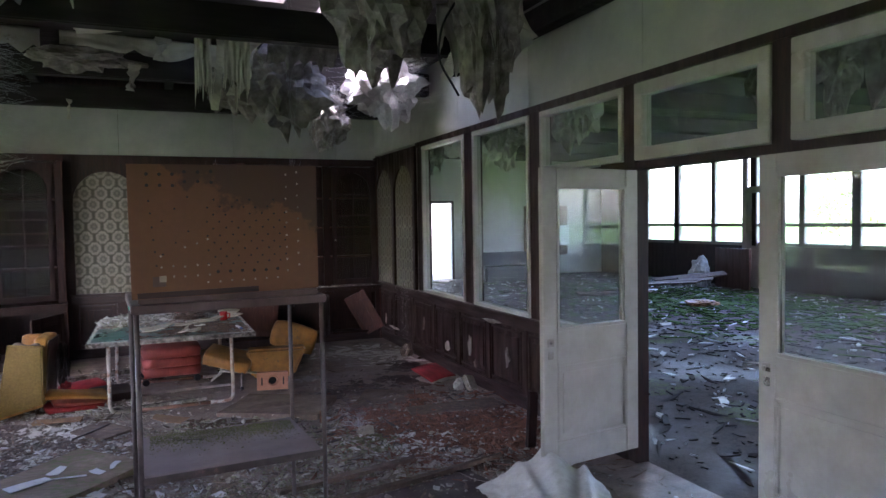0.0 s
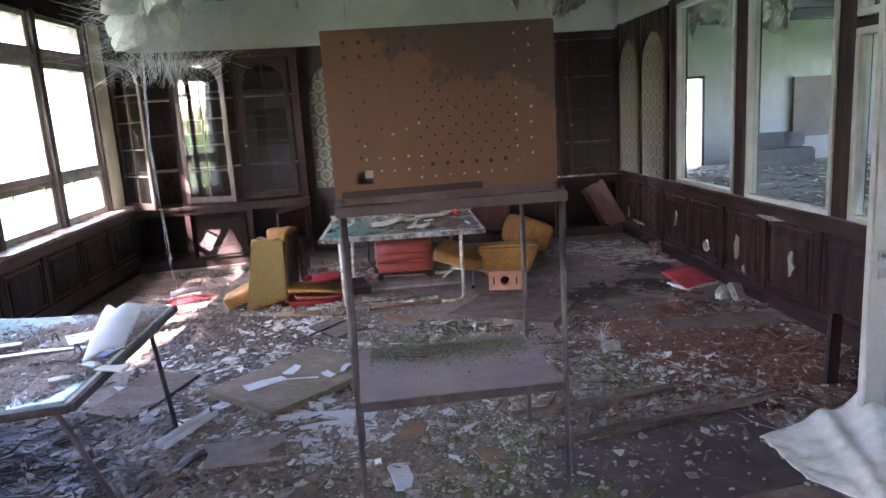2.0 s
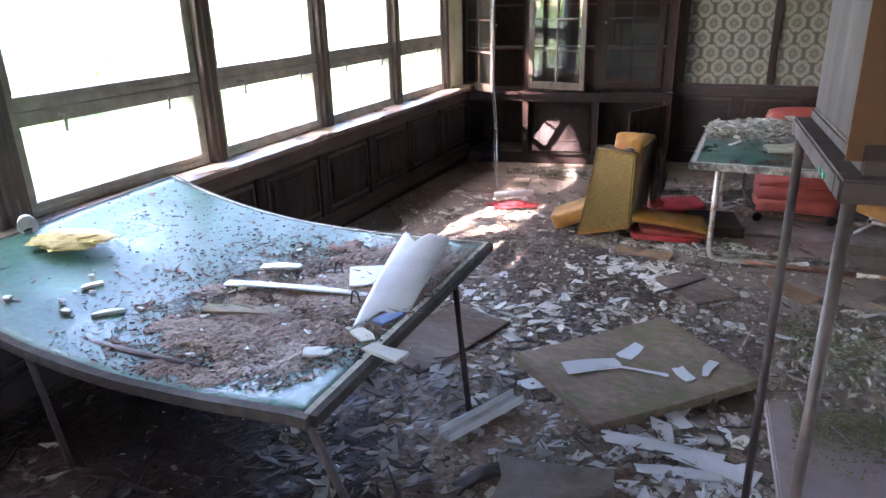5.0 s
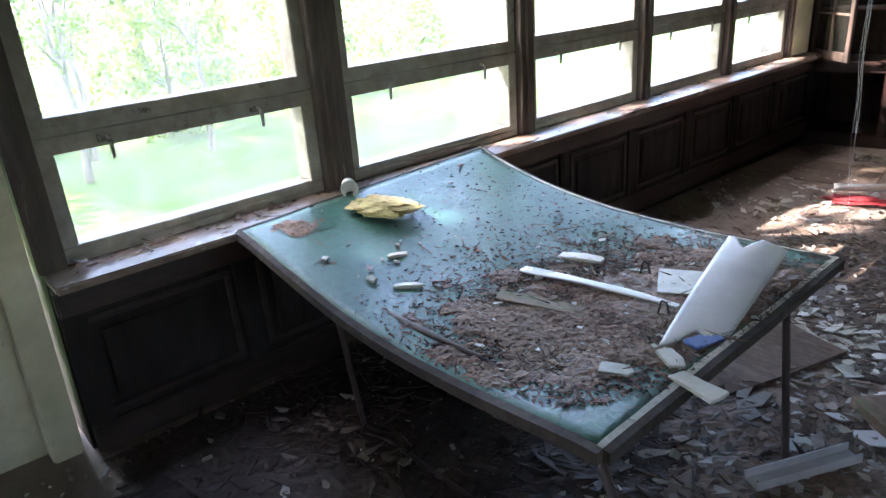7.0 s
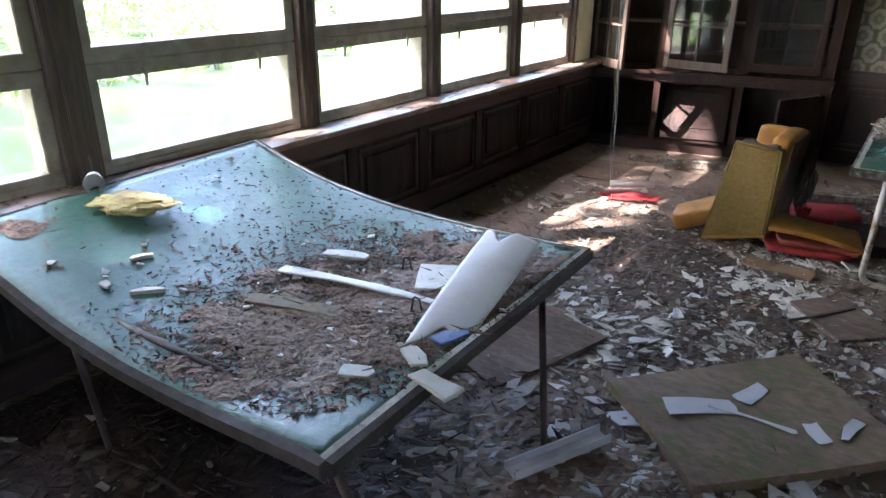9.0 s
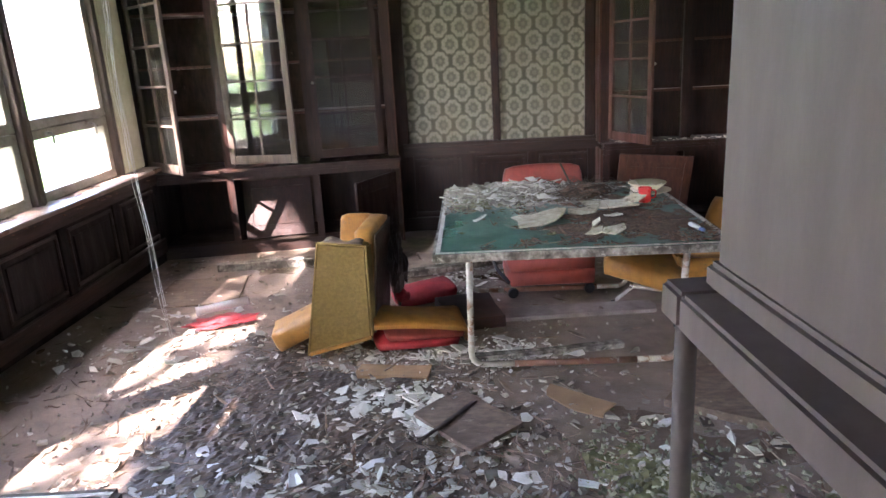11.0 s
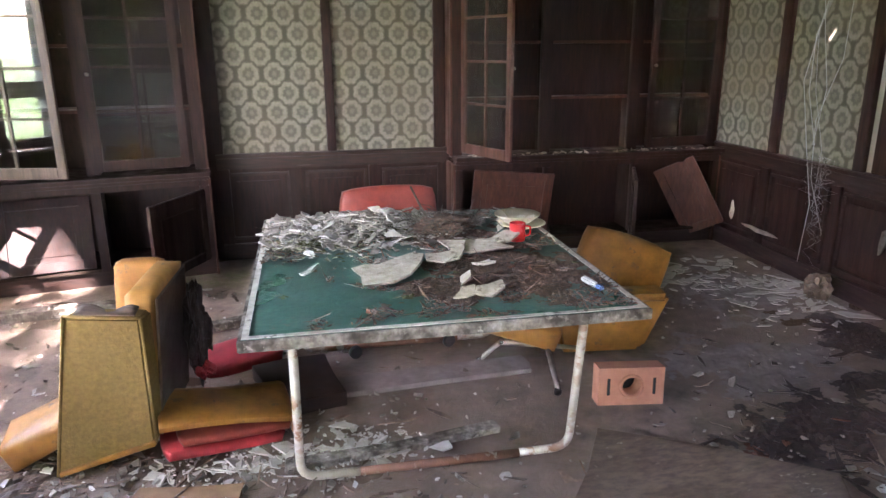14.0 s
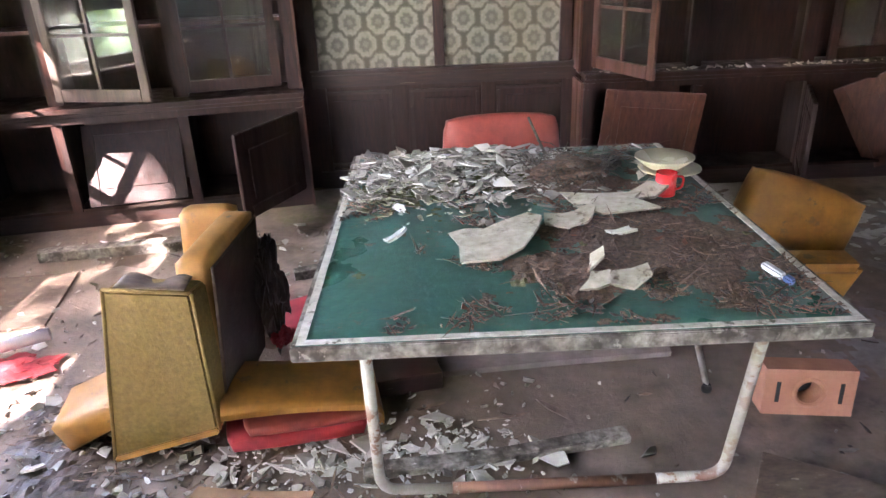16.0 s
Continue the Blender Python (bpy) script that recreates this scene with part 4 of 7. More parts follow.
for k, (xx, zz) in enumerate(((-0.478, 1.285), (-0.478, 1.30))):
    part("tape", boxes((xx - 0.001, xx + 0.004, -0.17 - 0.05 * k, -0.161 - 0.05 * k, 1.308, 1.320)), GREENTAPE, st, "scrap of green tape")
tv = thing("television_cabinet", "old wooden television cabinet, perforated hardboard back outward", "cabinet", ms @ pose(0, 0, 1.341))
part("plinth", boxes((-0.44, 0.44, -0.33, 0.33, 0.0, 0.03), bevel=0.006), STANDWOOD, tv)
part("side_panel", boxes((-0.435, -0.415, -0.315, 0.31, 0.03, 0.65), bevel=0.004), STANDWOOD, tv, "purple-brown veneered side, pale torn edge")
part("side_panel", boxes((0.415, 0.435, -0.315, 0.31, 0.03, 0.65), bevel=0.004), STANDWOOD, tv)
part("top_panel", boxes((-0.435, 0.435, -0.315, 0.31, 0.65, 0.67), bevel=0.004), STANDWOOD, tv)
part("front_panel", boxes((-0.415, 0.415, 0.28, 0.31, 0.03, 0.65)), STANDWOOD, tv)
tilt = pose(-0.012, -0.322, 0.03, 2.0, -0.6, 0)
bm = bmesh.new()
gx, gz = (-0.455, -0.36, -0.30, 0.455), (0.0, 0.055, 0.105, 0.645)
lay = [[[bm.verts.new((x_, y_, z_)) for z_ in gz] for x_ in gx] for y_ in (-0.006, 0.0)]
for q in range(3):
    for w_ in range(3):
        if (q, w_) != (1, 1):
            for f_ in lay:
                bm.faces.new((f_[q][w_], f_[q + 1][w_], f_[q + 1][w_ + 1], f_[q][w_ + 1]))
for e_ in [e for e in bm.edges if e.is_boundary and e.verts[0].co.y < -0.003]:
    k_ = [(gx.index(round(v.co.x, 3)), gz.index(round(v.co.z, 3))) for v in e_.verts]
    bm.faces.new((e_.verts[0], e_.verts[1], lay[1][k_[1][0]][k_[1][1]], lay[1][k_[0][0]][k_[0][1]]))
pb = part("back_panel", bm, PEGBOARD, tv, "brown hardboard with rows of vent holes")
pb.matrix_basis = tilt
hole = mesh_of(lathe(bmesh.new(), [(0.0052, -0.0015), (0.0052, 0.0)], 8), "vent_hole", BLACK)
wide_hole = mesh_of(lathe(bmesh.new(), [(0.0085, -0.0015), (0.0085, 0.0)], 10), "vent_hole", BLACK)
screw = mesh_of(lathe(bmesh.new(), [(0.0055, -0.0018), (0.0055, 0.0)], 8), "screw", PLASTER)


def on_board(name, me, x, z):
    ob = new(name, me)
    ob.parent = pb
    ob.matrix_basis = pose(x, -0.0065, z, 90, 0, 0)


def jitter():
    return rng.uniform(-0.003, 0.003)


for j in range(10):
    for i in range(7):
        x_ = -0.10 + 0.0594 * (i + 0.5 * (j % 2))
        if rng.random() < 0.88:
            on_board("vent_hole", hole, x_ + jitter(), 0.155 + 0.035 * j + jitter())
for i in range(6):
    on_board("vent_hole", wide_hole, -0.057 + 0.0594 * i, 0.112 + jitter())
for i in range(3):
    for j in range(2):
        on_board("vent_hole", wide_hole, -0.37 + 0.0575 * i, 0.545 + 0.05 * j + jitter())
        on_board("vent_hole", wide_hole, -0.20 + 0.062 * i, 0.56 + 0.05 * j + jitter())
for j in range(6):
    on_board("vent_hole", hole, -0.365 + 0.005 * (5 - j), 0.16 + 0.062 * j + jitter())
    on_board("vent_hole", hole, -0.31 + 0.06 * (j % 3), 0.21 + 0.055 * j + jitter())
for j in range(9):
    on_board("screw", screw, 0.293 + jitter(), 0.10 + 0.062 * j + jitter())
    on_board("screw", screw, 0.353 + jitter(), 0.13 + 0.060 * j + jitter())
for i in range(7):
    on_board("screw", screw, -0.105 + 0.0575 * i, 0.066 + jitter())
for i in range(5):
    for j in range(3):
        if rng.random() < 0.75:
            on_board("screw", screw, -0.32 + 0.055 * i + jitter(), 0.10 + 0.05 * j + 0.02 * i * (j > 1) + jitter())
part("label", boxes((-0.330, -0.298, -0.009, -0.0065, 0.078, 0.108)), FRAMEPAINT, pb, "torn pale label")
part("strip", boxes((-0.43, 0.14, -0.009, -0.0065, 0.002, 0.03)), DARKWOOD_H, pb, "dark damp strip")


# ---- built-in cabinets ----
def glazed_leaf(parent, name, m, w, z0, z1, wood, arched=True):
    """A small-paned cabinet door hinged at local x = 0."""
    s, h = 0.055, 0.014
    d = part(name, boxes((0, s, -h, h, z0, z1), (w - s, w, -h, h, z0, z1), (s, w - s, -h, h, z0, z0 + 0.075), (s, w - s, -h, h, z1 - 0.06, z1), bevel=0.004), wood, parent, "small-paned arched cabinet door")
    d.matrix_basis = m
    part("arch_head", arch_frame(bmesh.new(), s, w - s, z0, z1 - 0.08, z1 - 0.06, -h * 0.8, h * 0.8), wood, d)
    gz0, gz1 = z0 + 0.075, z1 - 0.08
    bars = [(w / 2 - 0.009, w / 2 + 0.009, -0.011, 0.011, gz0, gz1)]
    for k in range(1, 5):
        zz = gz0 + (gz1 - gz0) * k / 5
        bars += [(s, w / 2 - 0.009, -0.010, 0.010, zz - 0.009, zz + 0.009), (w / 2 + 0.009, w - s, -0.010, 0.010, zz - 0.009, zz + 0.009)]
    for b in bars:
        part("glazing_bar", boxes(b), wood, d)
    for k in range(5):
        for a, b in ((s, w / 2), (w / 2, w - s)):
            p = part("pane", boxes((a, b, -0.002, 0.002, gz0 + (gz1 - gz0) * k / 5, gz0 + (gz1 - gz0) * (k + 1) / 5 - 0.001)), GLASS_D, d)
            p.visible_shadow = False
    part("knob", lathe(bmesh.new(), [(0.006, 0), (0.006, 0.012), (0.013, 0.02), (0.010, 0.03), (0.003, 0.033)], 12, pose(w - 0.028, h, (z0 + z1) / 2 - 0.2, -90, 0, 0)), CHROME, d)
    return d


def panel_leaf(parent, name, m, w, hgt, wood, label=""):
    """A fielded panel door, lower left corner at the local origin."""
    s, h = 0.07, 0.012
    d = part(name, boxes((0, s, -h, h, 0, hgt), (w - s, w, -h, h, 0, hgt), (s, w - s, -h, h, 0, s), (s, w - s, -h, h, hgt - s, hgt), bevel=0.004), wood, parent, label)
    d.matrix_basis = m
    part("panel", boxes((s - 0.004, w - s + 0.004, -0.006, 0.006, s - 0.004, hgt - s + 0.004), (s + 0.035, w - s - 0.035, -0.011, 0.011, s + 0.035, hgt - s - 0.035), bevel=0.005), wood, d)
    return d


def cabinet(m, width, label, wood, ctop, upper_top):
    """Carcass: local x along the wall, y out into the room (0 = front of the lower part)."""
    c = thing("built_in_cabinet", label, "cabinet", m, "glazed cabinets along the back wall")
    col = width / 3
    dl, du = -0.52, -0.10
    part("plinth", boxes((0, width, dl, -0.03, 0, 0.11)), DARKWOOD_H, c)
    part("bottom_board", boxes((0.02, width - 0.02, dl, -0.01, 0.11, 0.13)), CABINSIDE, c)
    part("back_board", boxes((0, width, dl - 0.02, dl, 0, upper_top)), CABINSIDE, c, "stained inner back board")
    part("counter", boxes((-0.02, width, dl, 0.035, ctop - 0.03, ctop), bevel=0.005), wood, c, "dark counter with flaking edge")
    part("moulding", boxes((-0.01, width, -0.10, 0.018, ctop - 0.055, ctop - 0.03), bevel=0.005), wood, c)
    part("rail", boxes((0, width, -0.06, 0.0, ctop - 0.10, ctop - 0.055), bevel=0.005), wood, c)
    for k in range(4):
        xx = min(max(k * col, 0.03), width - 0.03)
        part("lower_stile", boxes((xx - 0.03, xx + 0.03, -0.05, 0.0, 0.11, ctop - 0.10), bevel=0.003), wood, c)
        part("divider", boxes((xx - 0.01, xx + 0.01, dl, -0.05, 0.13, ctop - 0.055)), CABINSIDE, c)
        part("upper_stile", boxes((xx - 0.045, xx + 0.045, du - 0.045, du, ctop + 0.002, upper_top - 0.08), bevel=0.004), wood, c)
        part("upper_divider", boxes((xx - 0.01, xx + 0.01, dl, du - 0.045, ctop + 0.002, upper_top - 0.05)), CABINSIDE, c)
    for k in range(3):
        for q in range(1, 4):
            zz = ctop + (upper_top - ctop) * q * 0.235
            part("shelf", boxes((k * col + 0.012, (k + 1) * col - 0.012, dl, du - 0.07, zz - 0.011, zz + 0.011), bevel=0.002), REDWOOD, c, "bare dusty shelf")
    part("side", boxes((-0.015, 0.0, dl, du, ctop, upper_top - 0.05)), REDWOOD, c)
    part("side", boxes((-0.015, 0.0, dl, -0.002, 0, ctop - 0.055)), REDWOOD, c)
    part("side", boxes((width, width + 0.02, dl, du, ctop, upper_top - 0.05), bevel=0.003), REDWOOD, c)
    part("side", boxes((width, width + 0.02, dl, -0.002, 0, ctop - 0.055), bevel=0.003), REDWOOD, c)
    part("cornice", boxes((-0.03, width, dl, du + 0.03, upper_top - 0.08, upper_top), bevel=0.01), wood, c)
    return c, col


UT = 2.60
c1, col = cabinet(pose(-0.66, 9.77, 0, 0, 0, 190.5), 2.2, "dark built-in cabinet with glazed doors hanging open", DARKWOOD, 0.77, UT)
fy = -0.085
glazed_leaf(c1, "door", pose(0.11, fy, 0, 0, 0, 2), col - 0.13, 0.80, UT - 0.10, DARKWOOD)
glazed_leaf(c1, "door", pose(2 * col - 0.02, fy, 0, 0, 0, 180 - 22), col - 0.10, 0.80, UT - 0.10, POSTWOOD)
glazed_leaf(c1, "door", pose(3 * col - 0.07, fy, 0, 0, 0, 180 - 52), col - 0.10, 0.80, UT - 0.10, POSTWOOD)
panel_leaf(c1, "lower_door", pose(0.04, 0.01, 0.13, 0, 0, 55), col - 0.10, 0.52, DARKWOOD, "open dark panelled door")
panel_leaf(c1, "fallen_door", pose(col + 0.06, -0.02, 0.14, 24, 0, 2), col - 0.14, 0.52, DARKWOOD, "dropped panelled door leaning in its bay")
c2, col2 = cabinet(pose(3.40, 9.84, 0, 0, 0, 180), 2.24, "dark built-in cabinet with bare shelves and fallen doors", DARKWOOD, 0.79, UT)
glazed_leaf(c2, "door", pose(0.05, fy, 0, 0, 0, 9), col2 - 0.10, 0.82, UT - 0.10, DARKWOOD)
glazed_leaf(c2, "door", pose(3 * col2 - 0.07, fy, 0, 0, 0, 180 - 68), col2 - 0.14, 0.82, UT - 0.10, REDWOOD)
panel_leaf(c2, "lower_door", pose(col2 + 0.02, 0.01, 0.13, 0, 0, 66), col2 - 0.12, 0.54, DARKWOOD, "open dark panelled door")
panel_leaf(c2, "fallen_door", pose(-0.02, 0.13, 0.20, -10, 27, -40), col2 - 0.40, 0.62, REDWOOD, "fallen red-brown panelled door")
panel_leaf(c2, "fallen_door", pose(2 * col2 + 0.02, 0.05, 0.15, -10, -4, -6), col2 - 0.12, 0.52, REDWOOD, "fallen red-brown panelled door leaning in front")

# ---- yellow armchair tipped beside the table ----
def slab(corners, depth, bevel=0.012):
    """A thick panel behind a four-cornered face, given from its lower left corner round."""
    bm = bmesh.new()
    f = [bm.verts.new(c) for c in corners]
    g = [bm.verts.new(Vector(c) + Vector(depth)) for c in corners]
    bm.faces.new(f)
    bm.faces.new(g[::-1])
    for k in range(4):
        bm.faces.new((f[k], g[k], g[(k + 1) % 4], f[(k + 1) % 4]))
    bmesh.ops.bevel(bm, geom=list(bm.edges), offset=bevel, segments=3, affect="EDGES", clamp_overlap=True)
    return bm


ch = thing("armchair", "tipped yellow armchair with olive fabric, coming apart", "armchair")
BL, BR, TR, TL = Vector((-0.975, 7.25, 0.004)), Vector((-0.605, 7.27, 0.10)), Vector((-0.594, 7.235, 0.64)), Vector((-0.852, 7.22, 0.672))
part("outer_back", slab((BL, BR, TR, TL), (0.02, 0.10, 0.0)), OLIVE, ch, "olive woven fabric side, tapering upward")
for p, q in ((TL, TR), (TR, BR), (TL, BL)):
    part("piping", tube(bmesh.new(), [p + Vector((0, 0.006, 0)), (p + q) / 2 + Vector((0.002, 0, 0)), q + Vector((0, 0.006, 0))], 0.0065, 8), OLIVE, ch, "frayed olive piping")
part("lower_lip", slab((BL + Vector((0.01, -0.012, 0.0)), BR + Vector((0, -0.012, -0.012)), BR + Vector((0, -0.012, 0.012)), BL + Vector((0.01, -0.012, 0.022))), (0, 0.09, 0), 0.004), YELLOW, ch, "torn orange lip along the bottom")
part("torn_top", sheet(lambda u, v: TL.lerp(TR, 0.12 + 0.8 * u) + Vector((0, 0.01 + 0.085 * v, 0.008 + 0.012 * math.sin(9 * u) * v)), 10, 4, 0.004), PLY, ch, "torn pale lining at the top edge")
seat_m = pose(-0.65, 7.58, 0.075, -1, 4, -3)
part("seat", cushion(bmesh.new(), -0.052, 0.052, -0.25, 0.27, 0.0, 0.62, 0.012, seat_m, 8), YELLOW, ch, "yellow vinyl padded seat on edge")
part("underside", boxes((0.060, 0.070, -0.235, 0.245, 0.02, 0.60), bevel=0.004), ROTSHADE, ch, "grimy dark underside cloth").matrix_basis = seat_m
for yy in (-0.235, 0.245):
    part("seam", tube(bmesh.new(), [(0.066, yy, 0.02), (0.069, yy, 0.3), (0.066, yy, 0.60)], 0.006, 6), PLY, ch, "frayed seam").matrix_basis = seat_m
part("arm", cushion(bmesh.new(), -0.11, 0.11, -0.05, 0.05, 0.0, 0.64, 0.01, pose(-0.775, 7.98, 0.012, 0, 2, 6)), YELLOW, ch, "orange padded arm")
part("arm", cushion(bmesh.new(), -0.16, 0.30, -0.13, 0.13, 0.0, 0.12, 0.012, pose(-1.03, 7.45, 0.062, 0, -22, 10)), YELLOW, ch, "bright orange arm end on the floor")
part("spring_case", lump(-0.50, 7.80, 0.38, 0.055, 0.08, 0.19, 91, 0.5), ROTSHADE, ch, "dark torn cloth hanging from the seat")
part("red_rag", lump(-0.47, 7.76, 0.17, 0.04, 0.05, 0.03, 92, 0.5), RED, ch, "scrap of red cloth")
cu = thing("seat_cushion", "orange seat cover folded over a red lining on the floor", "cushion", pose(-0.36, 7.44, 0, 0, 0, 12))


def fold(u, v):
    """The cover slopes down from the chair and curls under at its far end."""
    a = max(0.0, (u - 0.78) / 0.22) * math.pi * 0.85
    x = -0.26 + 0.50 * min(u, 0.78) / 0.78 + 0.05 * math.sin(a)
    z = 0.20 - 0.075 * min(u, 0.78) / 0.78 - 0.05 * (1 - math.cos(a)) + 0.012 * math.sin(3 * v + 4 * u)
    return Vector((x, -0.14 + 0.30 * v + 0.03 * u, z - 0.03 * (1 - v) ** 4))


part("cover", sheet(fold, 30, 10, 0.022), YELLOW, cu, "orange vinyl, folded over at the end")
part("lining", cushion(bmesh.new(), -0.25, 0.22, -0.15, 0.13, 0.012, 0.062, 0.018, pose(0, 0, 0, 2, 2, 0)), RED, cu, "crushed dark red lining")
part("lining", cushion(bmesh.new(), -0.20, 0.25, -0.135, 0.13, 0.06, 0.098, 0.01, pose(0, 0, 0.0, 3, 4, 3)), REDVINYL, cu, "pinkish folded lining")
solid("red_cushion", cushion(bmesh.new(), -0.20, 0.20, -0.13, 0.13, 0.0, 0.075, 0.025, None), RED, "crumpled red cushion on the floor", "cushion", pose(-0.37, 8.20, 0.0, 4, -4, 22))

# ---- yellow armchair behind the table ----
c2h = thing("armchair", "mustard armchair fallen over, steel legs out", "armchair")
part("seat", cushion(bmesh.new(), -0.25, 0.22, -0.25, 0.25, -0.06, 0.06, 0.025, pose(1.10, 8.0, 0.24, 4, 16, -14)), YELLOW, c2h, "mustard padded seat")
part("side", taper(bmesh.new(), (-0.24, 0.22, -0.09, 0.09), (-0.30, 0.36, -0.10, 0.10), 0.0, 0.32, 0.03, pose(1.56, 7.95, 0.015, 0, 0, -6)), YELLOW, c2h, "mustard flared arm side")
part("backrest", cushion(bmesh.new(), -0.25, 0.25, -0.10, 0.10, -0.15, 0.15, 0.02, pose(1.86, 8.36, 0.36, -8, 19, -8)), YELLOW, c2h, "mustard padded backrest")
for a, b in (((1.05, 7.9, 0.17), (0.87, 7.9, 0.02)), ((1.2, 7.80, 0.14), (1.16, 7.5, 0.02)), ((1.3, 8.0, 0.12), (1.45, 8.3, 0.02)), ((0.95, 7.80, 0.16), (1.36, 7.78, 0.10))):
    part("leg", tube(bmesh.new(), [a, b], [0.015, 0.011], 10), CHROME, c2h, "dull steel swivel leg")
    if b[2] < 0.05:
        part("foot", lathe(bmesh.new(), [(0.018, 0), (0.02, 0.015), (0.014, 0.03)], 12, pose(b[0], b[1], 0)), BLACK, c2h)

# ---- red swivel chair ----
rc = thing("swivel_chair", "dull red vinyl swivel chair behind the table", "chair")
part("backrest", cushion(bmesh.new(), -0.28, 0.28, -0.05, 0.05, -0.22, 0.22, 0.02, pose(0.51, 8.74, 0.57, -6, 0, 3), 8), REDVINYL, rc, "rounded red backrest")
for k in range(3):
    part("seat_roll", cushion(bmesh.new(), -0.29, 0.29, -0.26, 0.26, 0, 0.11, 0.022, pose(0.50, 8.36, 0.08 + 0.10 * k, 0, 0, 2)), REDVINYL, rc, "padded red roll")
for x_, y_ in ((0.24, 8.10), (0.76, 8.15), (0.30, 8.70), (0.74, 8.70)):
    bm = bmesh.new()
    lathe(bm, [(0.03, -0.014), (0.036, -0.01), (0.036, 0.01), (0.03, 0.014)], 14, pose(x_, y_, 0.036, 90, 0, 20))
    part("castor", bm, BLACK, rc, "dark dusty castor")
part("arm", tube(bmesh.new(), arc_path([(0.20, 8.6, 0.42), (0.12, 8.4, 0.40), (0.12, 8.2, 0.2), (0.22, 8.12, 0.1)], 0.06), 0.013, 10), BLACK, rc, "black bent arm")
part("base", boxes((0.24, 0.76, 8.12, 8.7, 0.07, 0.10), bevel=0.01), BLACK, rc)

# ---- clay block with a hole and two slots ----
def clay_block():
    bm = bmesh.new()
    w, h, dpt, n, r = 0.155, 0.09, 0.045, 24, 0.042
    hole = [(r * math.cos(2 * math.pi * k / n), r * math.sin(2 * math.pi * k / n)) for k in range(n)]
    out = []
    for x, z in hole:
        s = min(w / abs(x) if x else 9, h / abs(z) if z else 9)
        out.append((x * s, z * s))
    for sy in (-1, 1):
        a = [bm.verts.new((x, sy * dpt, z)) for x, z in hole]
        b = [bm.verts.new((x, sy * dpt, z)) for x, z in out]
        for k in range(n):
            bm.faces.new((a[k], a[(k + 1) % n], b[(k + 1) % n], b[k]))
        if sy < 0:
            fa, fb = a, b
    for k in range(n):
        q = (k + 1) % n
        bm.faces.new((fa[k], fa[q], a[q], a[k]))
        bm.faces.new((fb[k], fb[q], b[q], b[k]))
    return bm


cb = thing("clay_block", "orange perforated clay block standing on edge", "brick", pose(1.455, 7.375, 0.092, -5, 1.2, -6))
part("body", clay_block(), CLAY, cb)
part("collar", tube(bmesh.new(), [(0.052 * math.cos(2 * math.pi * k / 28), -0.044, 0.052 * math.sin(2 * math.pi * k / 28)) for k in range(29)], 0.008, 8), CLAY, cb, "raised ring round the hole")
for sx in (-1, 1):
    part("slot", boxes((sx * 0.108 - 0.007, sx * 0.108 + 0.007, -0.0465, -0.03, -0.04, 0.04)), BLACK, cb, "dark slot")
part("core", lathe(bmesh.new(), [(0.0415, 0.0), (0.0415, 0.004)], 24, pose(0, 0.04, 0, 90, 0, 0)), BLACK, cb)

# ---- torn ceiling ----
for k, (p, s, m_) in enumerate((
        ((2.05, 5.3, 3.36), (0.34, 0.3, 0.42), INSUL), ((2.75, 4.9, 3.3), (0.22, 0.25, 0.55), INSUL), ((2.74, 7.5, 3.2), (0.38, 0.28, 0.28), WEB), ((1.55, 7.0, 3.05), (0.4, 0.28, 0.32), INSUL),
        ((2.15, 7.62, 2.85), (0.22, 0.2, 0.24), INSUL), ((1.2, 7.5, 3.15), (0.3, 0.25, 0.22), INSUL), ((-0.2, 7.5, 3.3), (0.4, 0.2, 0.09), INSUL), ((-1.4, 6.4, 3.32), (0.4, 0.4, 0.22), INSUL),
        ((-0.5, 5.5, 3.36), (0.2, 0.2, 0.1), INSUL), ((1.75, 9.0, 3.38), (0.3, 0.2, 0.24), INSUL))):
    solid("insulation_wad", lump(*p, *s, k + 1), m_, "sagging grey insulation hanging from the joists", "insulation", group="torn ceiling insulation")


def ribbon(pts, w, seed, twist=0.6):
    """A torn strip of lining, curling as it hangs."""
    r = random.Random(seed)
    bm = bmesh.new()
    pts = [Vector(p) for p in pts]
    n = 14
    rows = []
    for k in range(n + 1):
        f = k / n * (len(pts) - 1)
        i = min(int(f), len(pts) - 2)
        p = pts[i].lerp(pts[i + 1], f - i)
        a = twist * math.sin(k * 0.5 + seed) + seed
        d = Vector((math.cos(a), math.sin(a), 0.1 * math.sin(k)))
        ww = w * (0.7 + 0.5 * r.random()) * (1 - 0.4 * k / n)
        q = Vector((-d.y, d.x, 0)) * 0.003
        rows.append([bm.verts.new(p + e) for e in (d * ww + q, -d * ww + q, -d * ww - q, d * ww - q)])
    for a, b in zip(rows, rows[1:]):
        for k in range(4):
            bm.faces.new((a[k], a[(k + 1) % 4], b[(k + 1) % 4], b[k]))
    bm.faces.new(rows[0])
    bm.faces.new(rows[-1][::-1])
    return bm


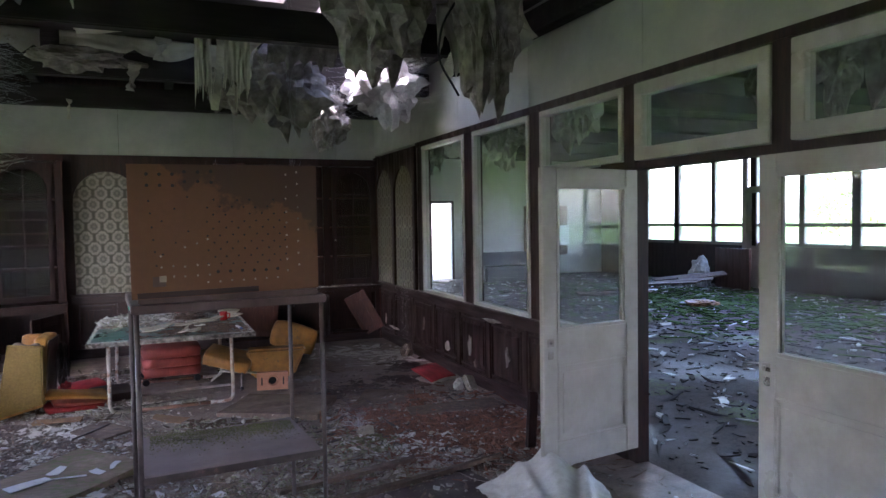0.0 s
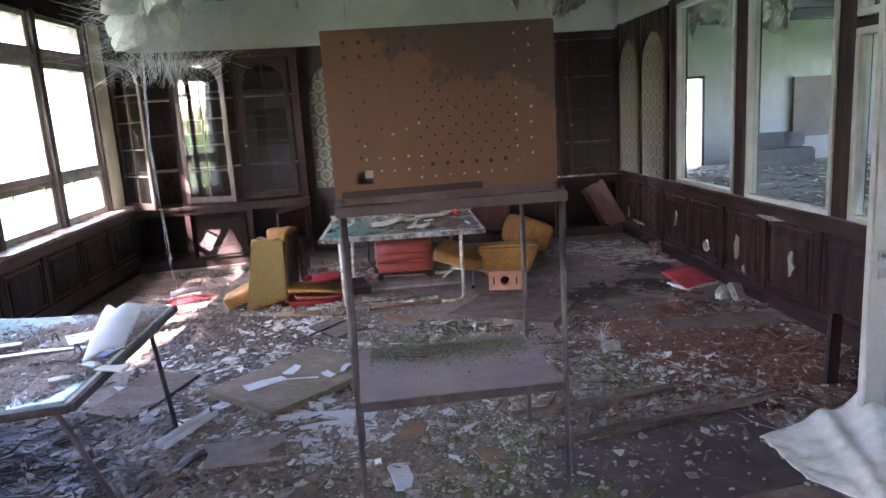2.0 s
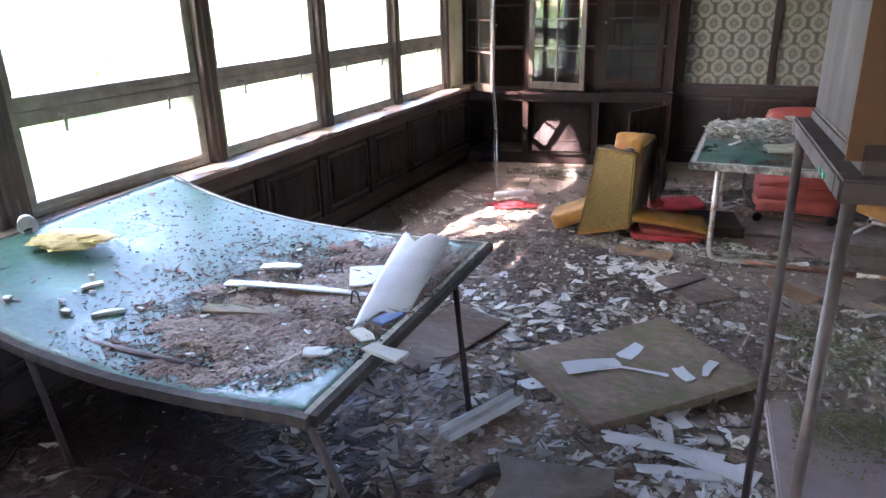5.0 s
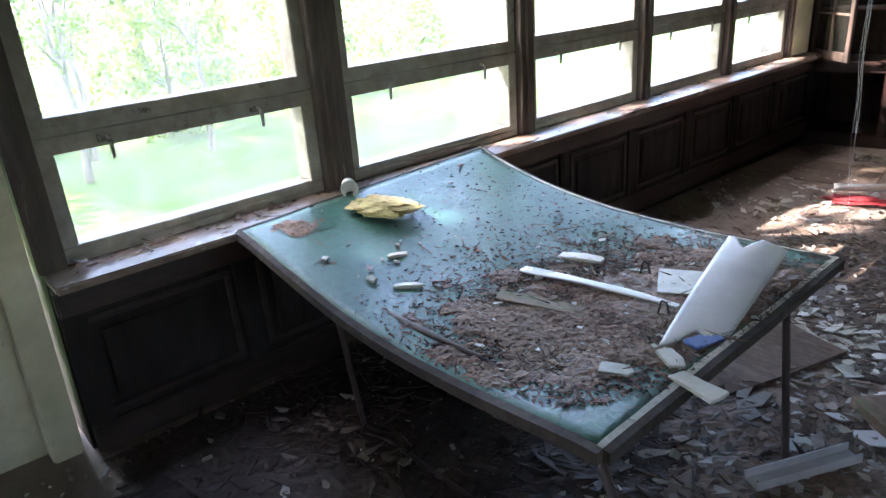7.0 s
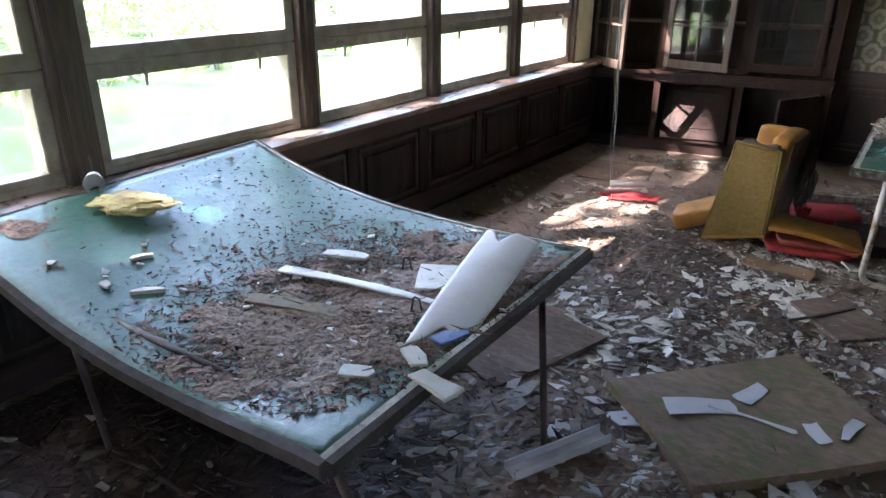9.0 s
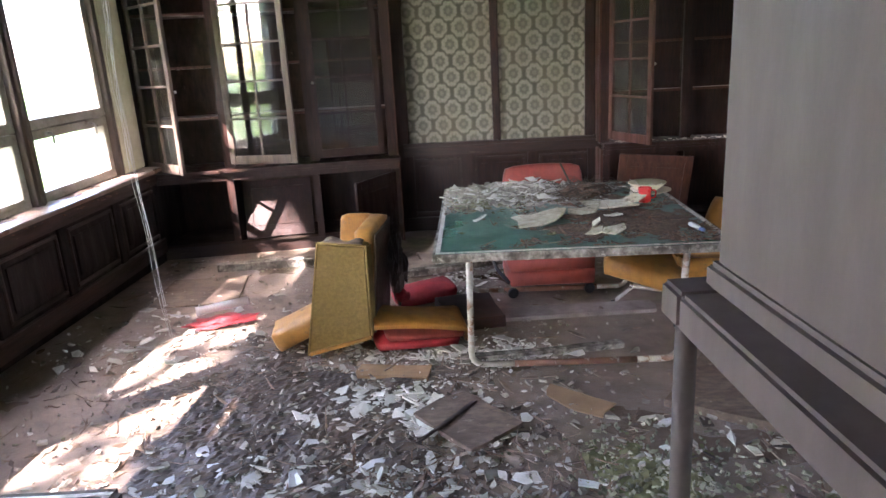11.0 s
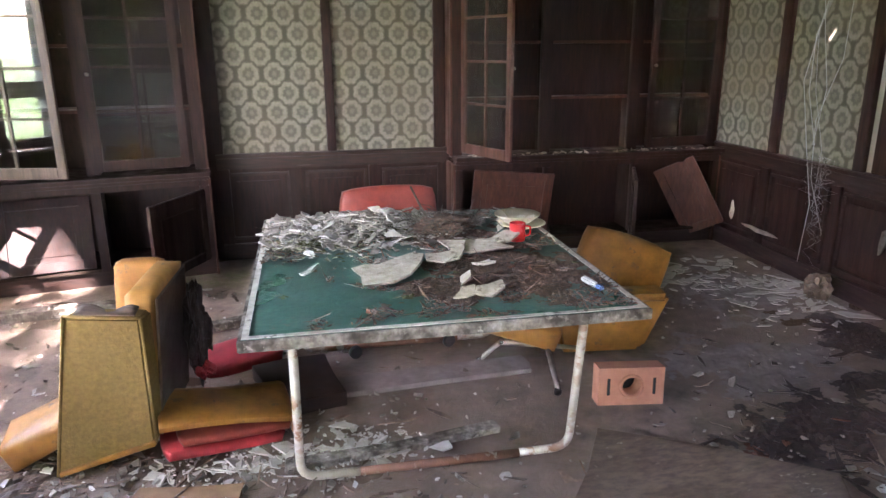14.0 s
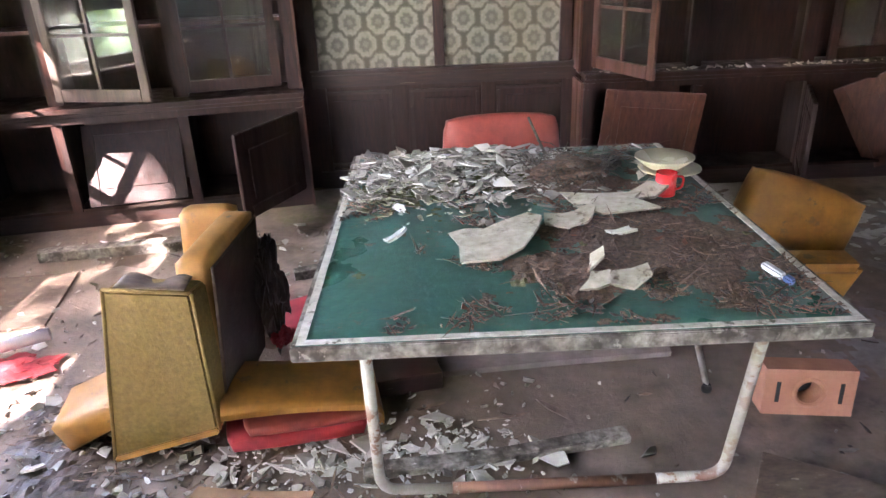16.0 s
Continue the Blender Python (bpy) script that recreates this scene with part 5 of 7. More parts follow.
for k, (pts, w) in enumerate((
        ([(1.28, 6.6, 3.42), (1.2, 6.55, 3.1), (1.05, 6.5, 2.85)], 0.13), ([(0.98, 6.6, 3.4), (0.95, 6.6, 3.1), (0.9, 6.55, 2.72)], 0.05), ([(0.5, 6.7, 3.35), (0.45, 6.7, 3.15)], 0.09),
        ([(-0.15, 4.6, 3.4), (-0.05, 4.7, 3.2), (-0.02, 4.75, 3.0)], 0.035), ([(-0.9, 6.4, 3.3), (-0.92, 6.3, 2.8), (-0.98, 6.2, 2.32)], 0.028), ([(2.95, 4.8, 3.5), (3.0, 4.75, 3.1), (2.9, 4.8, 2.95)], 0.16),
        ([(2.7, 5.6, 3.5), (2.75, 5.5, 3.2), (2.68, 5.55, 2.9)], 0.09), ([(1.7, 7.6, 3.2), (1.72, 7.6, 2.9), (1.68, 7.55, 2.62)], 0.07), ([(0.25, 7.4, 3.25), (0.2, 7.4, 3.0)], 0.06), ([(-0.5, 9.3, 3.2), (-0.5, 9.2, 2.95)], 0.05))):
    solid("ceiling_strip", ribbon(pts, w, k + 2), FOIL, "torn pale ceiling lining hanging down", "ceiling strip", group="torn ceiling lining")
for k, (x0, x1, y0, y1) in enumerate(((-2.7, -0.4, 3.95, 4.9), (0.75, 2.4, 3.95, 5.2), (-0.2, 0.7, 6.0, 7.0), (-2.4, -1.2, 7.8, 9.4), (-0.4, 1.3, 8.1, 9.0), (-2.6, 3.3, -1.4, 3.6))):
    solid("ceiling_board", sheet(lambda u, v: Vector((x0 + (x1 - x0) * u + 0.05 * noise.noise(Vector((v * 7, k, 0))), y0 + (y1 - y0) * v + 0.06 * noise.noise(Vector((u * 7, k, 4))), 3.455 - 0.05 * math.sin(3 * u + k) * v)), 12, 12, 0.012), FOIL, "stained pale ceiling board, broken off", "ceiling board", group="broken ceiling boards")
def torn_lining(p0, p1, drop, seed, curl=0.0):
    """A stiff strip of lining hanging from the line p0 to p1, with a ragged lower edge."""
    p0, p1 = Vector(p0), Vector(p1)
    side = Vector((p1.y - p0.y, p0.x - p1.x, 0)).normalized()

    def f(u, v):
        d = drop * (0.55 + 0.75 * abs(noise.fractal(Vector((u * 4.0 + seed, seed * 1.7, 0)), 0.9, 2.0, 4)))
        return p0.lerp(p1, u) + Vector((0, 0, -d * v)) + side * (curl * v * v + 0.03 * noise.noise(Vector((u * 5, v * 3, seed))))
    return sheet(f, 30, 8, 0.004)


for k, (p0, p1, drop, curl) in enumerate((((-0.35, 7.15, 3.46), (1.9, 7.35, 3.46), 0.22, 0.05), ((-1.9, 7.1, 3.46), (-0.5, 7.15, 3.46), 0.25, 0.05), ((0.98, 6.5, 3.34), (1.20, 6.46, 3.36), 0.62, 0.10), ((0.74, 6.52, 3.34), (0.88, 6.5, 3.34), 0.75, 0.06), ((1.35, 6.4, 3.4), (2.0, 6.5, 3.4), 0.34, -0.08), ((-1.5, 5.2, 3.4), (-0.4, 5.25, 3.42), 0.12, 0.04), ((2.5, 5.3, 3.45), (2.9, 5.2, 3.45), 0.5, 0.1))):
    solid("ceiling_strip", torn_lining(p0, p1, drop, k + 3, curl), FOIL if k != 4 else INSUL, "ragged cream ceiling lining hanging between joists", "ceiling strip", group="torn ceiling lining")
cable = thing("hanging_cable", "black cable looping down from the torn ceiling", "cable")
part("wire", tube(bmesh.new(), arc_path([(2.62, 5.0, 3.5), (2.42, 5.0, 3.2), (2.40, 5.05, 2.95), (2.62, 5.15, 2.70)], 0.1), 0.009, 8), BLACK, cable)
part("wire", tube(bmesh.new(), [(2.78, 5.0, 3.45), (2.62, 5.05, 3.1), (2.66, 5.1, 2.72)], 0.004, 6), BLACK, cable)


def web(name, x, y, z0, z1, count, spread, seed, label, fibre=FIBRE, sway=0.012):
    """Loose fibres hanging in a strand, with a tangle at the foot."""
    r = random.Random(seed)
    bm = bmesh.new()
    for k in range(count):
        px, py, z, end = x + r.gauss(0, spread), y + r.gauss(0, spread), z1, z0 + r.random() ** 2 * (z1 - z0) * 0.7
        pts, ph = [], r.uniform(0, 6)
        n = 16
        for i in range(n + 1):
            zz = z1 + (end - z1) * i / n
            g = 0.6 + 0.7 * abs(math.sin(i * 0.9 + ph))
            pts.append((x + (px - x) * g + sway * math.sin(i * 1.7 + ph) + 0.02 * math.sin(zz * 3.1), y + (py - y) * g + sway * math.cos(i * 1.3 + ph), zz))
        tube(bm, pts, r.uniform(0.0005, 0.0011), 4)
    return solid(name, bm, fibre, label, "cobweb", kind="stuff")


web("cobweb", -1.26, 6.2, 0.37, 2.5, 9, 0.005, 3, "dusty cobweb strand hanging from the ceiling", WEB, 0.006)
web("cobweb", 1.54, 6.5, 0.85, 3.86, 9, 0.022, 5, "fine pale fibres hanging in a strand", FIBRE, 0.02)
web("cobweb", -1.10, 6.2, 2.0, 3.2, 520, 0.20, 8, "thick grey mass of cobwebs under the ceiling", WEB, 0.02)
solid("cobweb_clump", lump(-1.16, 6.2, 2.66, 0.24, 0.18, 0.22, 31, 1.1), WEB, "ragged grey fibre clump caught in cobwebs", "cobweb")
web("cobweb", 2.82, 7.45, 2.88, 3.5, 260, 0.15, 15, "white glass-wool fibres hanging below the roof hole", WEB, 0.02)
web("cobweb", 2.12, 7.6, 2.55, 3.2, 160, 0.10, 16, "pale fibres hanging from the torn ceiling", WEB, 0.02)
web("cobweb", 1.62, 7.2, 2.45, 3.3, 130, 0.12, 18, "grey fibres hanging from the torn ceiling", FIBRE, 0.02)
web("cobweb", 3.30, 8.60, 0.18, 0.9, 9, 0.04, 17, "fine fibres hanging before the panelling", FIBRE, 0.03)
bm = bmesh.new()
rt = random.Random(19)
for k in range(110):
    a_, e_, l_ = rt.uniform(0, 6.28), rt.uniform(0.1, 1.5), rt.uniform(0.05, 0.17)
    q = Vector((math.cos(a_) * math.cos(e_), math.sin(a_) * math.cos(e_), math.sin(e_))) * l_
    tube(bm, [Vector((1.86, 5.55, 0.05)), Vector((1.86, 5.55, 0.05)) + q * 0.6 + Vector((0, 0, 0.01)), Vector((1.86, 5.55, 0.04)) + q], 0.0005, 4)
tagged(solid("fibre_tuft", bm, WEB, "burst of white fibre standing on the floor", "fibre"), kind="stuff")
solid("plaster_lump", lump(1.90, 5.47, 0.035, 0.06, 0.045, 0.045, 33, 0.5), CREAMSLAB, "cream plaster lump under the fibre", "plaster")
solid("floor_wire", tube(bmesh.new(), arc_path([(1.53, 5.30, 0.012), (1.72, 5.36, 0.03), (1.85, 4.90, 0.014), (2.15, 4.72, 0.02), (2.27, 4.2, 0.014), (2.6, 3.9, 0.012)], 0.08), 0.003, 6), WETFLAKE, "thin grey wire trailing over the rubble", "wire")


# ---- boards and larger pieces on the floor ----
def board(x, y, w, d, rot, thick, material, label, z=0.0, rx=0.0, ry=0.0, name="board", cut=0.02):
    r = random.Random(int(x * 91 + y * 57))
    c = [(-w / 2, -d / 2), (0, -d / 2), (w / 2, -d / 2), (w / 2, 0), (w / 2, d / 2), (0, d / 2), (-w / 2, d / 2), (-w / 2, 0)]
    c = [(a + r.uniform(-cut, cut), b + r.uniform(-cut, cut)) for a, b in c]
    bm = bmesh.new()
    up, dn = [bm.verts.new((a, b, thick)) for a, b in c], [bm.verts.new((a, b, 0)) for a, b in c]
    bm.faces.new(up)
    bm.faces.new(dn[::-1])
    for k in range(8):
        bm.faces.new((up[k], dn[k], dn[(k + 1) % 8], up[(k + 1) % 8]))
    bmesh.ops.bevel(bm, geom=list(bm.edges), offset=min(0.003, thick * 0.3), segments=1, affect="EDGES")
    return solid(name, bm, material, label, "board", pose(x, y, z, rx, ry, rot))


board(-0.245, 5.29, 0.86, 0.64, 47, 0.045, BOARDMOSS, "mossy plywood board lying on the rubble", 0.02, 1.5, -1)
board(-1.22, 5.30, 0.36, 0.66, -18, 0.025, PLY, "damp plywood board on the floor", 0.01, 2, 3)
board(-0.36, 4.36, 0.40, 0.27, 14, 0.022, WETFLAKE, "small grey broken board on the floor", 0.02, -2, 2)
board(1.406, 6.58, 0.92, 0.63, -32.5, 0.05, PLY, "large brown damp board on the floor", 0.0, 1, -1)
board(2.35, 6.45, 0.5, 0.7, -30, 0.02, PLY, "dark rotten board on the floor", 0.0, 0, 0)
board(-0.07, 6.46, 0.41, 0.31, -54, 0.022, PLY, "square brown board on the floor", 0.01, 1, 1)
board(-2.05, 8.48, 0.60, 0.62, 8, 0.015, PLY, "thin brown board on the floor", 0.0, 1, 0)
board(-0.05, 7.78, 0.36, 0.46, 12, 0.075, DARKWOOD_H, "dark wooden tray on the floor", 0.0)
board(0.62, 7.78, 0.98, 0.14, 6, 0.03, WETFLAKE, "grey metal plank under the table", 0.0, 4, 0)
board(-1.52, 9.10, 1.25, 0.09, 6, 0.06, TABLEEDGE, "white painted batten before the cabinet", 0.0, 0, 0)
board(-0.15, 8.75, 0.9, 0.07, 20, 0.05, TABLEEDGE, "pale broken batten on the floor", 0.02, 3, 0)
board(2.85, 5.85, 0.85, 0.24, -4, 0.035, PLY, "brown rotting plank on the floor", 0.0, 2, 0)
board(1.55, 4.62, 1.0, 0.05, 12, 0.03, PLY, "long split batten on the floor", 0.01, 0, 0)
board(1.90, 4.35, 1.5, 0.05, 14, 0.035, PLY, "long split batten on the floor", 0.01, 0, 0)
board(1.75, 3.90, 1.3, 0.7, 14, 0.012, STANDWOOD, "brown damp mat of torn flooring", 0.0, 0.4, 0)
board(0.45, 6.60, 0.32, 0.12, -38, 0.006, BROWNCARD, "tan strip of cardboard on the floor", 0.02, 8, 4)
board(0.50, 4.42, 0.14, 0.24, -12, 0.006, BROWNCARD, "tan cardboard scrap on the floor", 0.015, 6, 4)
board(0.90, 4.10, 0.12, 0.20, 30, 0.006, BROWNCARD, "tan cardboard scrap with white edge", 0.015, 6, 4)
board(0.43, 3.98, 0.09, 0.22, 8, 0.012, PLASTIC, "flat white plastic plate on the floor", 0.01, 2, 4, "plastic_plate")
board(-0.15, 6.42, 0.02, 0.42, -36, 0.012, DARKMETAL, "thin dark rod on the floor", 0.03, 0, 0, "rod")
board(-1.0, 9.0, 0.12, 0.3, 50, 0.02, PLASTIC, "white scrap of board on the floor", 0.0)
board(-0.45, 7.0, 0.4, 0.14, -6, 0.02, BROWNCARD, "reddish brown plank scrap", 0.0)
board(0.35, 7.18, 0.9, 0.07, 8, 0.03, TABLEEDGE, "flaking pale strip beside the rusty runner", 0.0)
for k, (x, y, w, d, rot) in enumerate(((-0.42, 5.20, 0.28, 0.085, 38), (-0.275, 5.42, 0.20, 0.07, 73), (-0.083, 5.06, 0.33, 0.065, -51), (-0.027, 5.275, 0.10, 0.05, -50), (0.076, 5.373, 0.17, 0.04, 82), (-0.24, 5.24, 0.30, 0.03, 4), (-0.05, 4.76, 0.44, 0.07, 6), (0.12, 4.72, 0.34, 0.08, -8), (0.02, 4.62, 0.30, 0.05, 12))):
    board(x, y, w, d, rot, 0.004, PLASTIC, "thin shard of white sheet plastic", 0.07 if y > 5.1 else 0.02, 2, 2, "plastic_shard", 0.012)
# white channel profile
bm = boxes((-0.20, 0.20, -0.035, 0.035, 0, 0.006), (-0.20, 0.20, -0.035, -0.029, 0.006, 0.035), (-0.20, 0.20, 0.029, 0.035, 0.006, 0.035))
solid("plastic_channel", bm, PLASTIC, "white plastic channel profile lying on rubble", "profile", pose(-0.75, 4.67, 0.03, 0, -4, 61))
# roots of broken strip at the table foot
solid("bark_strip", sheet(lambda u, v: Vector((-0.15 + 0.3 * u, -0.035 + 0.07 * v + 0.03 * math.sin(3 * u), 0.03 * math.sin(math.pi * u) + 0.012 + 0.01 * noise.noise(Vector((u * 6, v * 4, 5))))), 14, 4, 0.01), DARKWOOD_H, "curved dark strip of wood on rubble", "strip", pose(-0.58, 4.33, 0, 0, 0, 42))

# white crumpled sheet by the door
def paper_sheet(u, v):
    """Back edge leans on the door foot, the front lies on the floor."""
    def along(pts, w):
        k = min(int(w * 2), 1)
        return pts[k].lerp(pts[k + 1], w * 2 - k)
    back = along([Vector((2.20, 4.04, 0.02)), Vector((2.66, 3.98, 0.19)), Vector((2.94, 3.74, 0.04))], u)
    front = along([Vector((2.20, 3.64, 0.02)), Vector((2.42, 3.28, 0.015)), Vector((2.80, 3.33, 0.015))], u)
    p = back.lerp(front, v)
    ridge = 0.07 * math.exp(-((u - 0.55) / 0.09) ** 2) * (1 - v) + 0.06 * math.exp(-((u - 0.86 + 0.15 * v) / 0.05) ** 2) + 0.035 * math.exp(-((u - 0.3 - 0.1 * v) / 0.05) ** 2) * (1 - 0.5 * v)
    return p + Vector((0, 0, ridge + 0.03 * abs(noise.noise(Vector((u * 5, v * 4, 2)))) + 0.01))


solid("paper_sheet", sheet(paper_sheet, 48, 30, 0.003), PAPER, "crumpled white sheet draped at the door foot", "sheet")
bk = thing("folder", "red folder lying open over papers", "book", pose(3.12, 7.02, 0.0, 0, 0, 26))
part("cover", sheet(lambda u, v: Vector((-0.2 + 0.4 * u, -0.14 + 0.3 * v, 0.03 + 0.10 * v + 0.015 * math.sin(3 * u))), 8, 6, 0.005), RED, bk)
part("pages", boxes((-0.15, 0.24, -0.12, 0.14, 0.0, 0.028), bevel=0.004), PAPER, bk, "damp bluish papers")
solid("foam_block", boxes((-0.10, 0.10, -0.025, 0.025, 0, 0.16), bevel=0.012), CREAMSLAB, "pale mossy foam slab leaning at the panelling", "foam", pose(3.29, 6.40, 0.005, -30, 14, 40))
solid("foam_scrap", lump(3.18, 6.52, 0.05, 0.05, 0.04, 0.06, 36, 0.4), PAPER, "crumpled white paper beside the foam slab", "paper")
solid("plank_end", boxes((-0.05, 0.05, -0.015, 0.015, 0, 0.42), bevel=0.01), DARKWOOD, "splintered plank end leaning at the door", "plank", pose(2.93, 4.62, 0, -12, 14, 10))
# red cloth with a grey tube
solid("red_cloth", lump(0, 0, 0.02, 0.19, 0.10, 0.022, 44, 0.6), RED, "crumpled red cloth on the floor", "cloth", pose(-1.68, 7.82, 0, 0, 0, 22))
solid("cardboard_tube", tube(bmesh.new(), [(-0.17, 0, 0), (0.17, 0, 0)], 0.028, 14), PLASTIC, "grey tube lying on the red cloth", "tube", pose(-1.70, 7.93, 0.085, 0, -3, 24))


# ---- things on the green table by the windows ----
def on_a(x, y):
    u = max(0.0, min(1.0, (-0.83 - x) / 1.78))
    v = max(0.0, min(1.0, (y - 3.63) / 1.40))
    return top_a(u, v).z


def plate_a(u, v):
    """A torn blade: one end lies on the litter, the far end stands up at the table's edge."""
    near = Vector((-0.985, 4.10, 0.010)).lerp(Vector((-0.865, 4.27, 0.006)), v)
    far = Vector((-1.135, 4.77, 0.105)).lerp(Vector((-0.94, 4.79, 0.085)), v)
    p = near.lerp(far, u)
    p.z += 0.016 * math.sin(math.pi * v) * (0.4 + 0.6 * u) + 0.014 * math.sin(math.pi * u) * (1 - v)
    bite = max(0.0, 1 - abs(v - 0.35) / 0.22) * max(0.0, (u - 0.7) / 0.3) + max(0.0, 1 - abs(v - 0.45) / 0.2) * max(0.0, (0.2 - u) / 0.2) * -0.6
    p += (near - far) * 0.13 * bite
    return p + Vector((0, 0, on_a(p.x, p.y)))


solid("torn_plastic", sheet(plate_a, 30, 14, 0.004), PLASTIC, "torn curved white plastic sheet on the table", "plastic sheet")
solid("plastic_strip", sheet(lambda u, v: Vector((-0.36 + 0.72 * u, (-0.02 + 0.04 * v) * (1.25 - 0.5 * u + 0.15 * math.sin(14 * u)), 0.012 * math.sin(3 * u))), 14, 3, 0.004), PLASTIC, "long white plastic strip on the litter", "strip", pose(-1.30, 4.33, on_a(-1.3, 4.33) + 0.012, 0, 0, 8))
for k, (x, y, w, d, rot, mt, lb) in enumerate(((-1.56, 4.50, 0.16, 0.05, 22, PAPER, "small pale plaster bar"), (-1.42, 4.12, 0.34, 0.07, 14, BOARDMOSS, "mossy strip of bark"), (-1.10, 4.55, 0.28, 0.20, 30, PAPER, "crumpled wet paper"), (-0.90, 4.20, 0.11, 0.05, 66, BLUE, "dark blue plastic box"), (-0.80, 3.98, 0.14, 0.06, -8, PAPER, "white broken tile piece"), (-1.0, 3.92, 0.08, 0.05, 20, PAPER, "white plaster lump"), (-0.92, 4.06, 0.09, 0.05, -40, PAPER, "white plaster lump"), (-2.06, 4.02, 0.07, 0.03, 60, PAPER, "white plaster bit"), (-1.86, 3.90, 0.10, 0.025, 50, PAPER, "white plaster bit"), (-1.98, 3.84, 0.05, 0.02, 0, PAPER, "white plaster bit"), (-1.06, 4.62, 0.10, 0.07, 10, BLUE, "pale blue scrap"))):
    o = board(x, y, w, d, rot, 0.012, mt, lb + " on the table", on_a(x, y) + 0.002, 0, 0, "scrap", 0.01)
solid("fungus_sponge", lump(0, 0, 0, 0.15, 0.10, 0.022, 41, 0.5), STRAW, "yellow torn foam on the table", "foam", pose(-2.38, 4.20, on_a(-2.38, 4.2) + 0.03, 0, 0, 20))
solid("plastic_cup", lathe(bmesh.new(), [(0.03, 0), (0.04, 0.08), (0.037, 0.08), (0.027, 0.004)], 18), PLASTIC, "pale plastic cup tipped on the sill", "cup", pose(-2.66, 4.22, 0.80, 90, 0, 60))
for k, (x, y) in enumerate(((-1.32, 4.52), (-1.05, 4.34), (-1.10, 4.28))):
    solid("bent_wire", tube(bmesh.new(), arc_path([(x, y, on_a(x, y)), (x + 0.01, y, on_a(x, y) + 0.055), (x + 0.022, y + 0.012, on_a(x, y) + 0.045), (x + 0.03, y + 0.016, on_a(x, y))], 0.008), 0.003, 6), DARKMETAL, "short bent wire standing in the litter", "wire")


def zone_a(cx, cy, sx, sy):
    def f(r):
        x, y = r.gauss(cx, sx), r.gauss(cy, sy)
        if not (-2.6 < x < -0.85 and 3.65 < y < 5.0) or (x + 0.83) * 0.75 - (y - 3.63) > -0.24 + 0.04 * math.sin(17 * x):
            return None
        return x, y, on_a(x, y) + 0.001
    return f


def mat(name, zf, x0, x1, y0, y1, n, keep, height, material, label):
    """A thin lumpy layer of litter that lies only where keep(x, y) is positive."""
    verts, faces, idx = [], [], {}

    def vert(i, j):
        if (i, j) not in idx:
            x, y = x0 + (x1 - x0) * i / n + 0.3 * (x1 - x0) / n * noise.noise(Vector((i * 0.9, j * 0.9, 1))), y0 + (y1 - y0) * j / n + 0.3 * (y1 - y0) / n * noise.noise(Vector((i * 0.9, j * 0.9, 7)))
            k = max(keep(x, y), 0.0)
            lift = min(k * 3.0, 1.0) * height * (0.35 + 0.9 * abs(noise.noise(Vector((x * 23, y * 23, 2)))) + 0.5 * abs(noise.noise(Vector((x * 60, y * 60, 4)))))
            idx[(i, j)] = len(verts)
            verts.append((x, y, zf(x, y) + 0.0015 + lift))
        return idx[(i, j)]
    for i in range(n):
        for j in range(n):
            if keep(x0 + (x1 - x0) * (i + 0.5) / n, y0 + (y1 - y0) * (j + 0.5) / n) > 0:
                faces.append((vert(i, j), vert(i + 1, j), vert(i + 1, j + 1), vert(i, j + 1)))
    me = bpy.data.meshes.new(name)
    me.from_pydata(verts, [], faces)
    me.materials.append(material)
    return tagged(new(name, me), label, "litter", kind="stuff")


def patchy(spots, cut, freq=7.0):
    """Positive inside ragged patches round the centres (x, y, rx, ry)."""
    def f(x, y):
        g = max(math.exp(-((x - a) / c) ** 2 - ((y - b) / d) ** 2) for a, b, c, d in spots)
        return g + 0.55 * noise.fractal(Vector((x * freq, y * freq, 3.0)), 0.8, 2.0, 4) - cut
    return f


def inside_a(f):
    return lambda x, y: f(x, y) if -2.55 < x < -0.87 and 3.67 < y < 5.0 and (x + 0.83) * 0.75 - (y - 3.63) < -0.24 + 0.04 * math.sin(17 * x) else -1.0


def inside_b(f):
    return lambda x, y: f(x, y) if X0 + 0.04 < x < X1 - 0.04 and Y0 + 0.04 < y < Y1 - 0.03 else -1.0


mat("litter_layer", on_a, -2.6, -0.85, 3.65, 5.02, 170, inside_a(patchy([(-1.30, 4.02, 0.42, 0.36), (-1.12, 4.35, 0.5, 0.32), (-1.1, 4.70, 0.42, 0.25), (-2.47, 3.84, 0.08, 0.09)], 0.46, 8)), 0.012, LITTER, "brown needle litter matted on the table")
chips("brown_litter", 9000, zone_a(-1.25, 4.12, 0.27, 0.27), (0.002, 0.009), 0.002, LITTER, "loose brown needles on the table", (1.2, 2.6), 0.4, 11)
chips("brown_litter", 2600, zone_a(-1.15, 4.68, 0.28, 0.18), (0.002, 0.010), 0.002, LITTER, "loose brown needles on the table", (1.2, 2.6), 0.4, 12)
chips("paint_crumbs", 420, zone_a(-2.05, 4.65, 0.35, 0.28), (0.0015, 0.009), 0.004, TABLEBOARD, "dark paint crumbs on the table", (1, 1.6), 0.3, 13)
chips("pale_litter", 1100, zone_a(-1.22, 4.2, 0.28, 0.3), (0.002, 0.009), 0.003, PLASTER, "pale dust crumbs in the litter on the table", (1, 1.8), 0.4, 15)
chips("straw", 1700, zone_a(-1.2, 4.25, 0.28, 0.32), (0.005, 0.018), 0.0015, LITTER, "brown straw strands on the table", (2.5, 5.0), 0.25, 17)
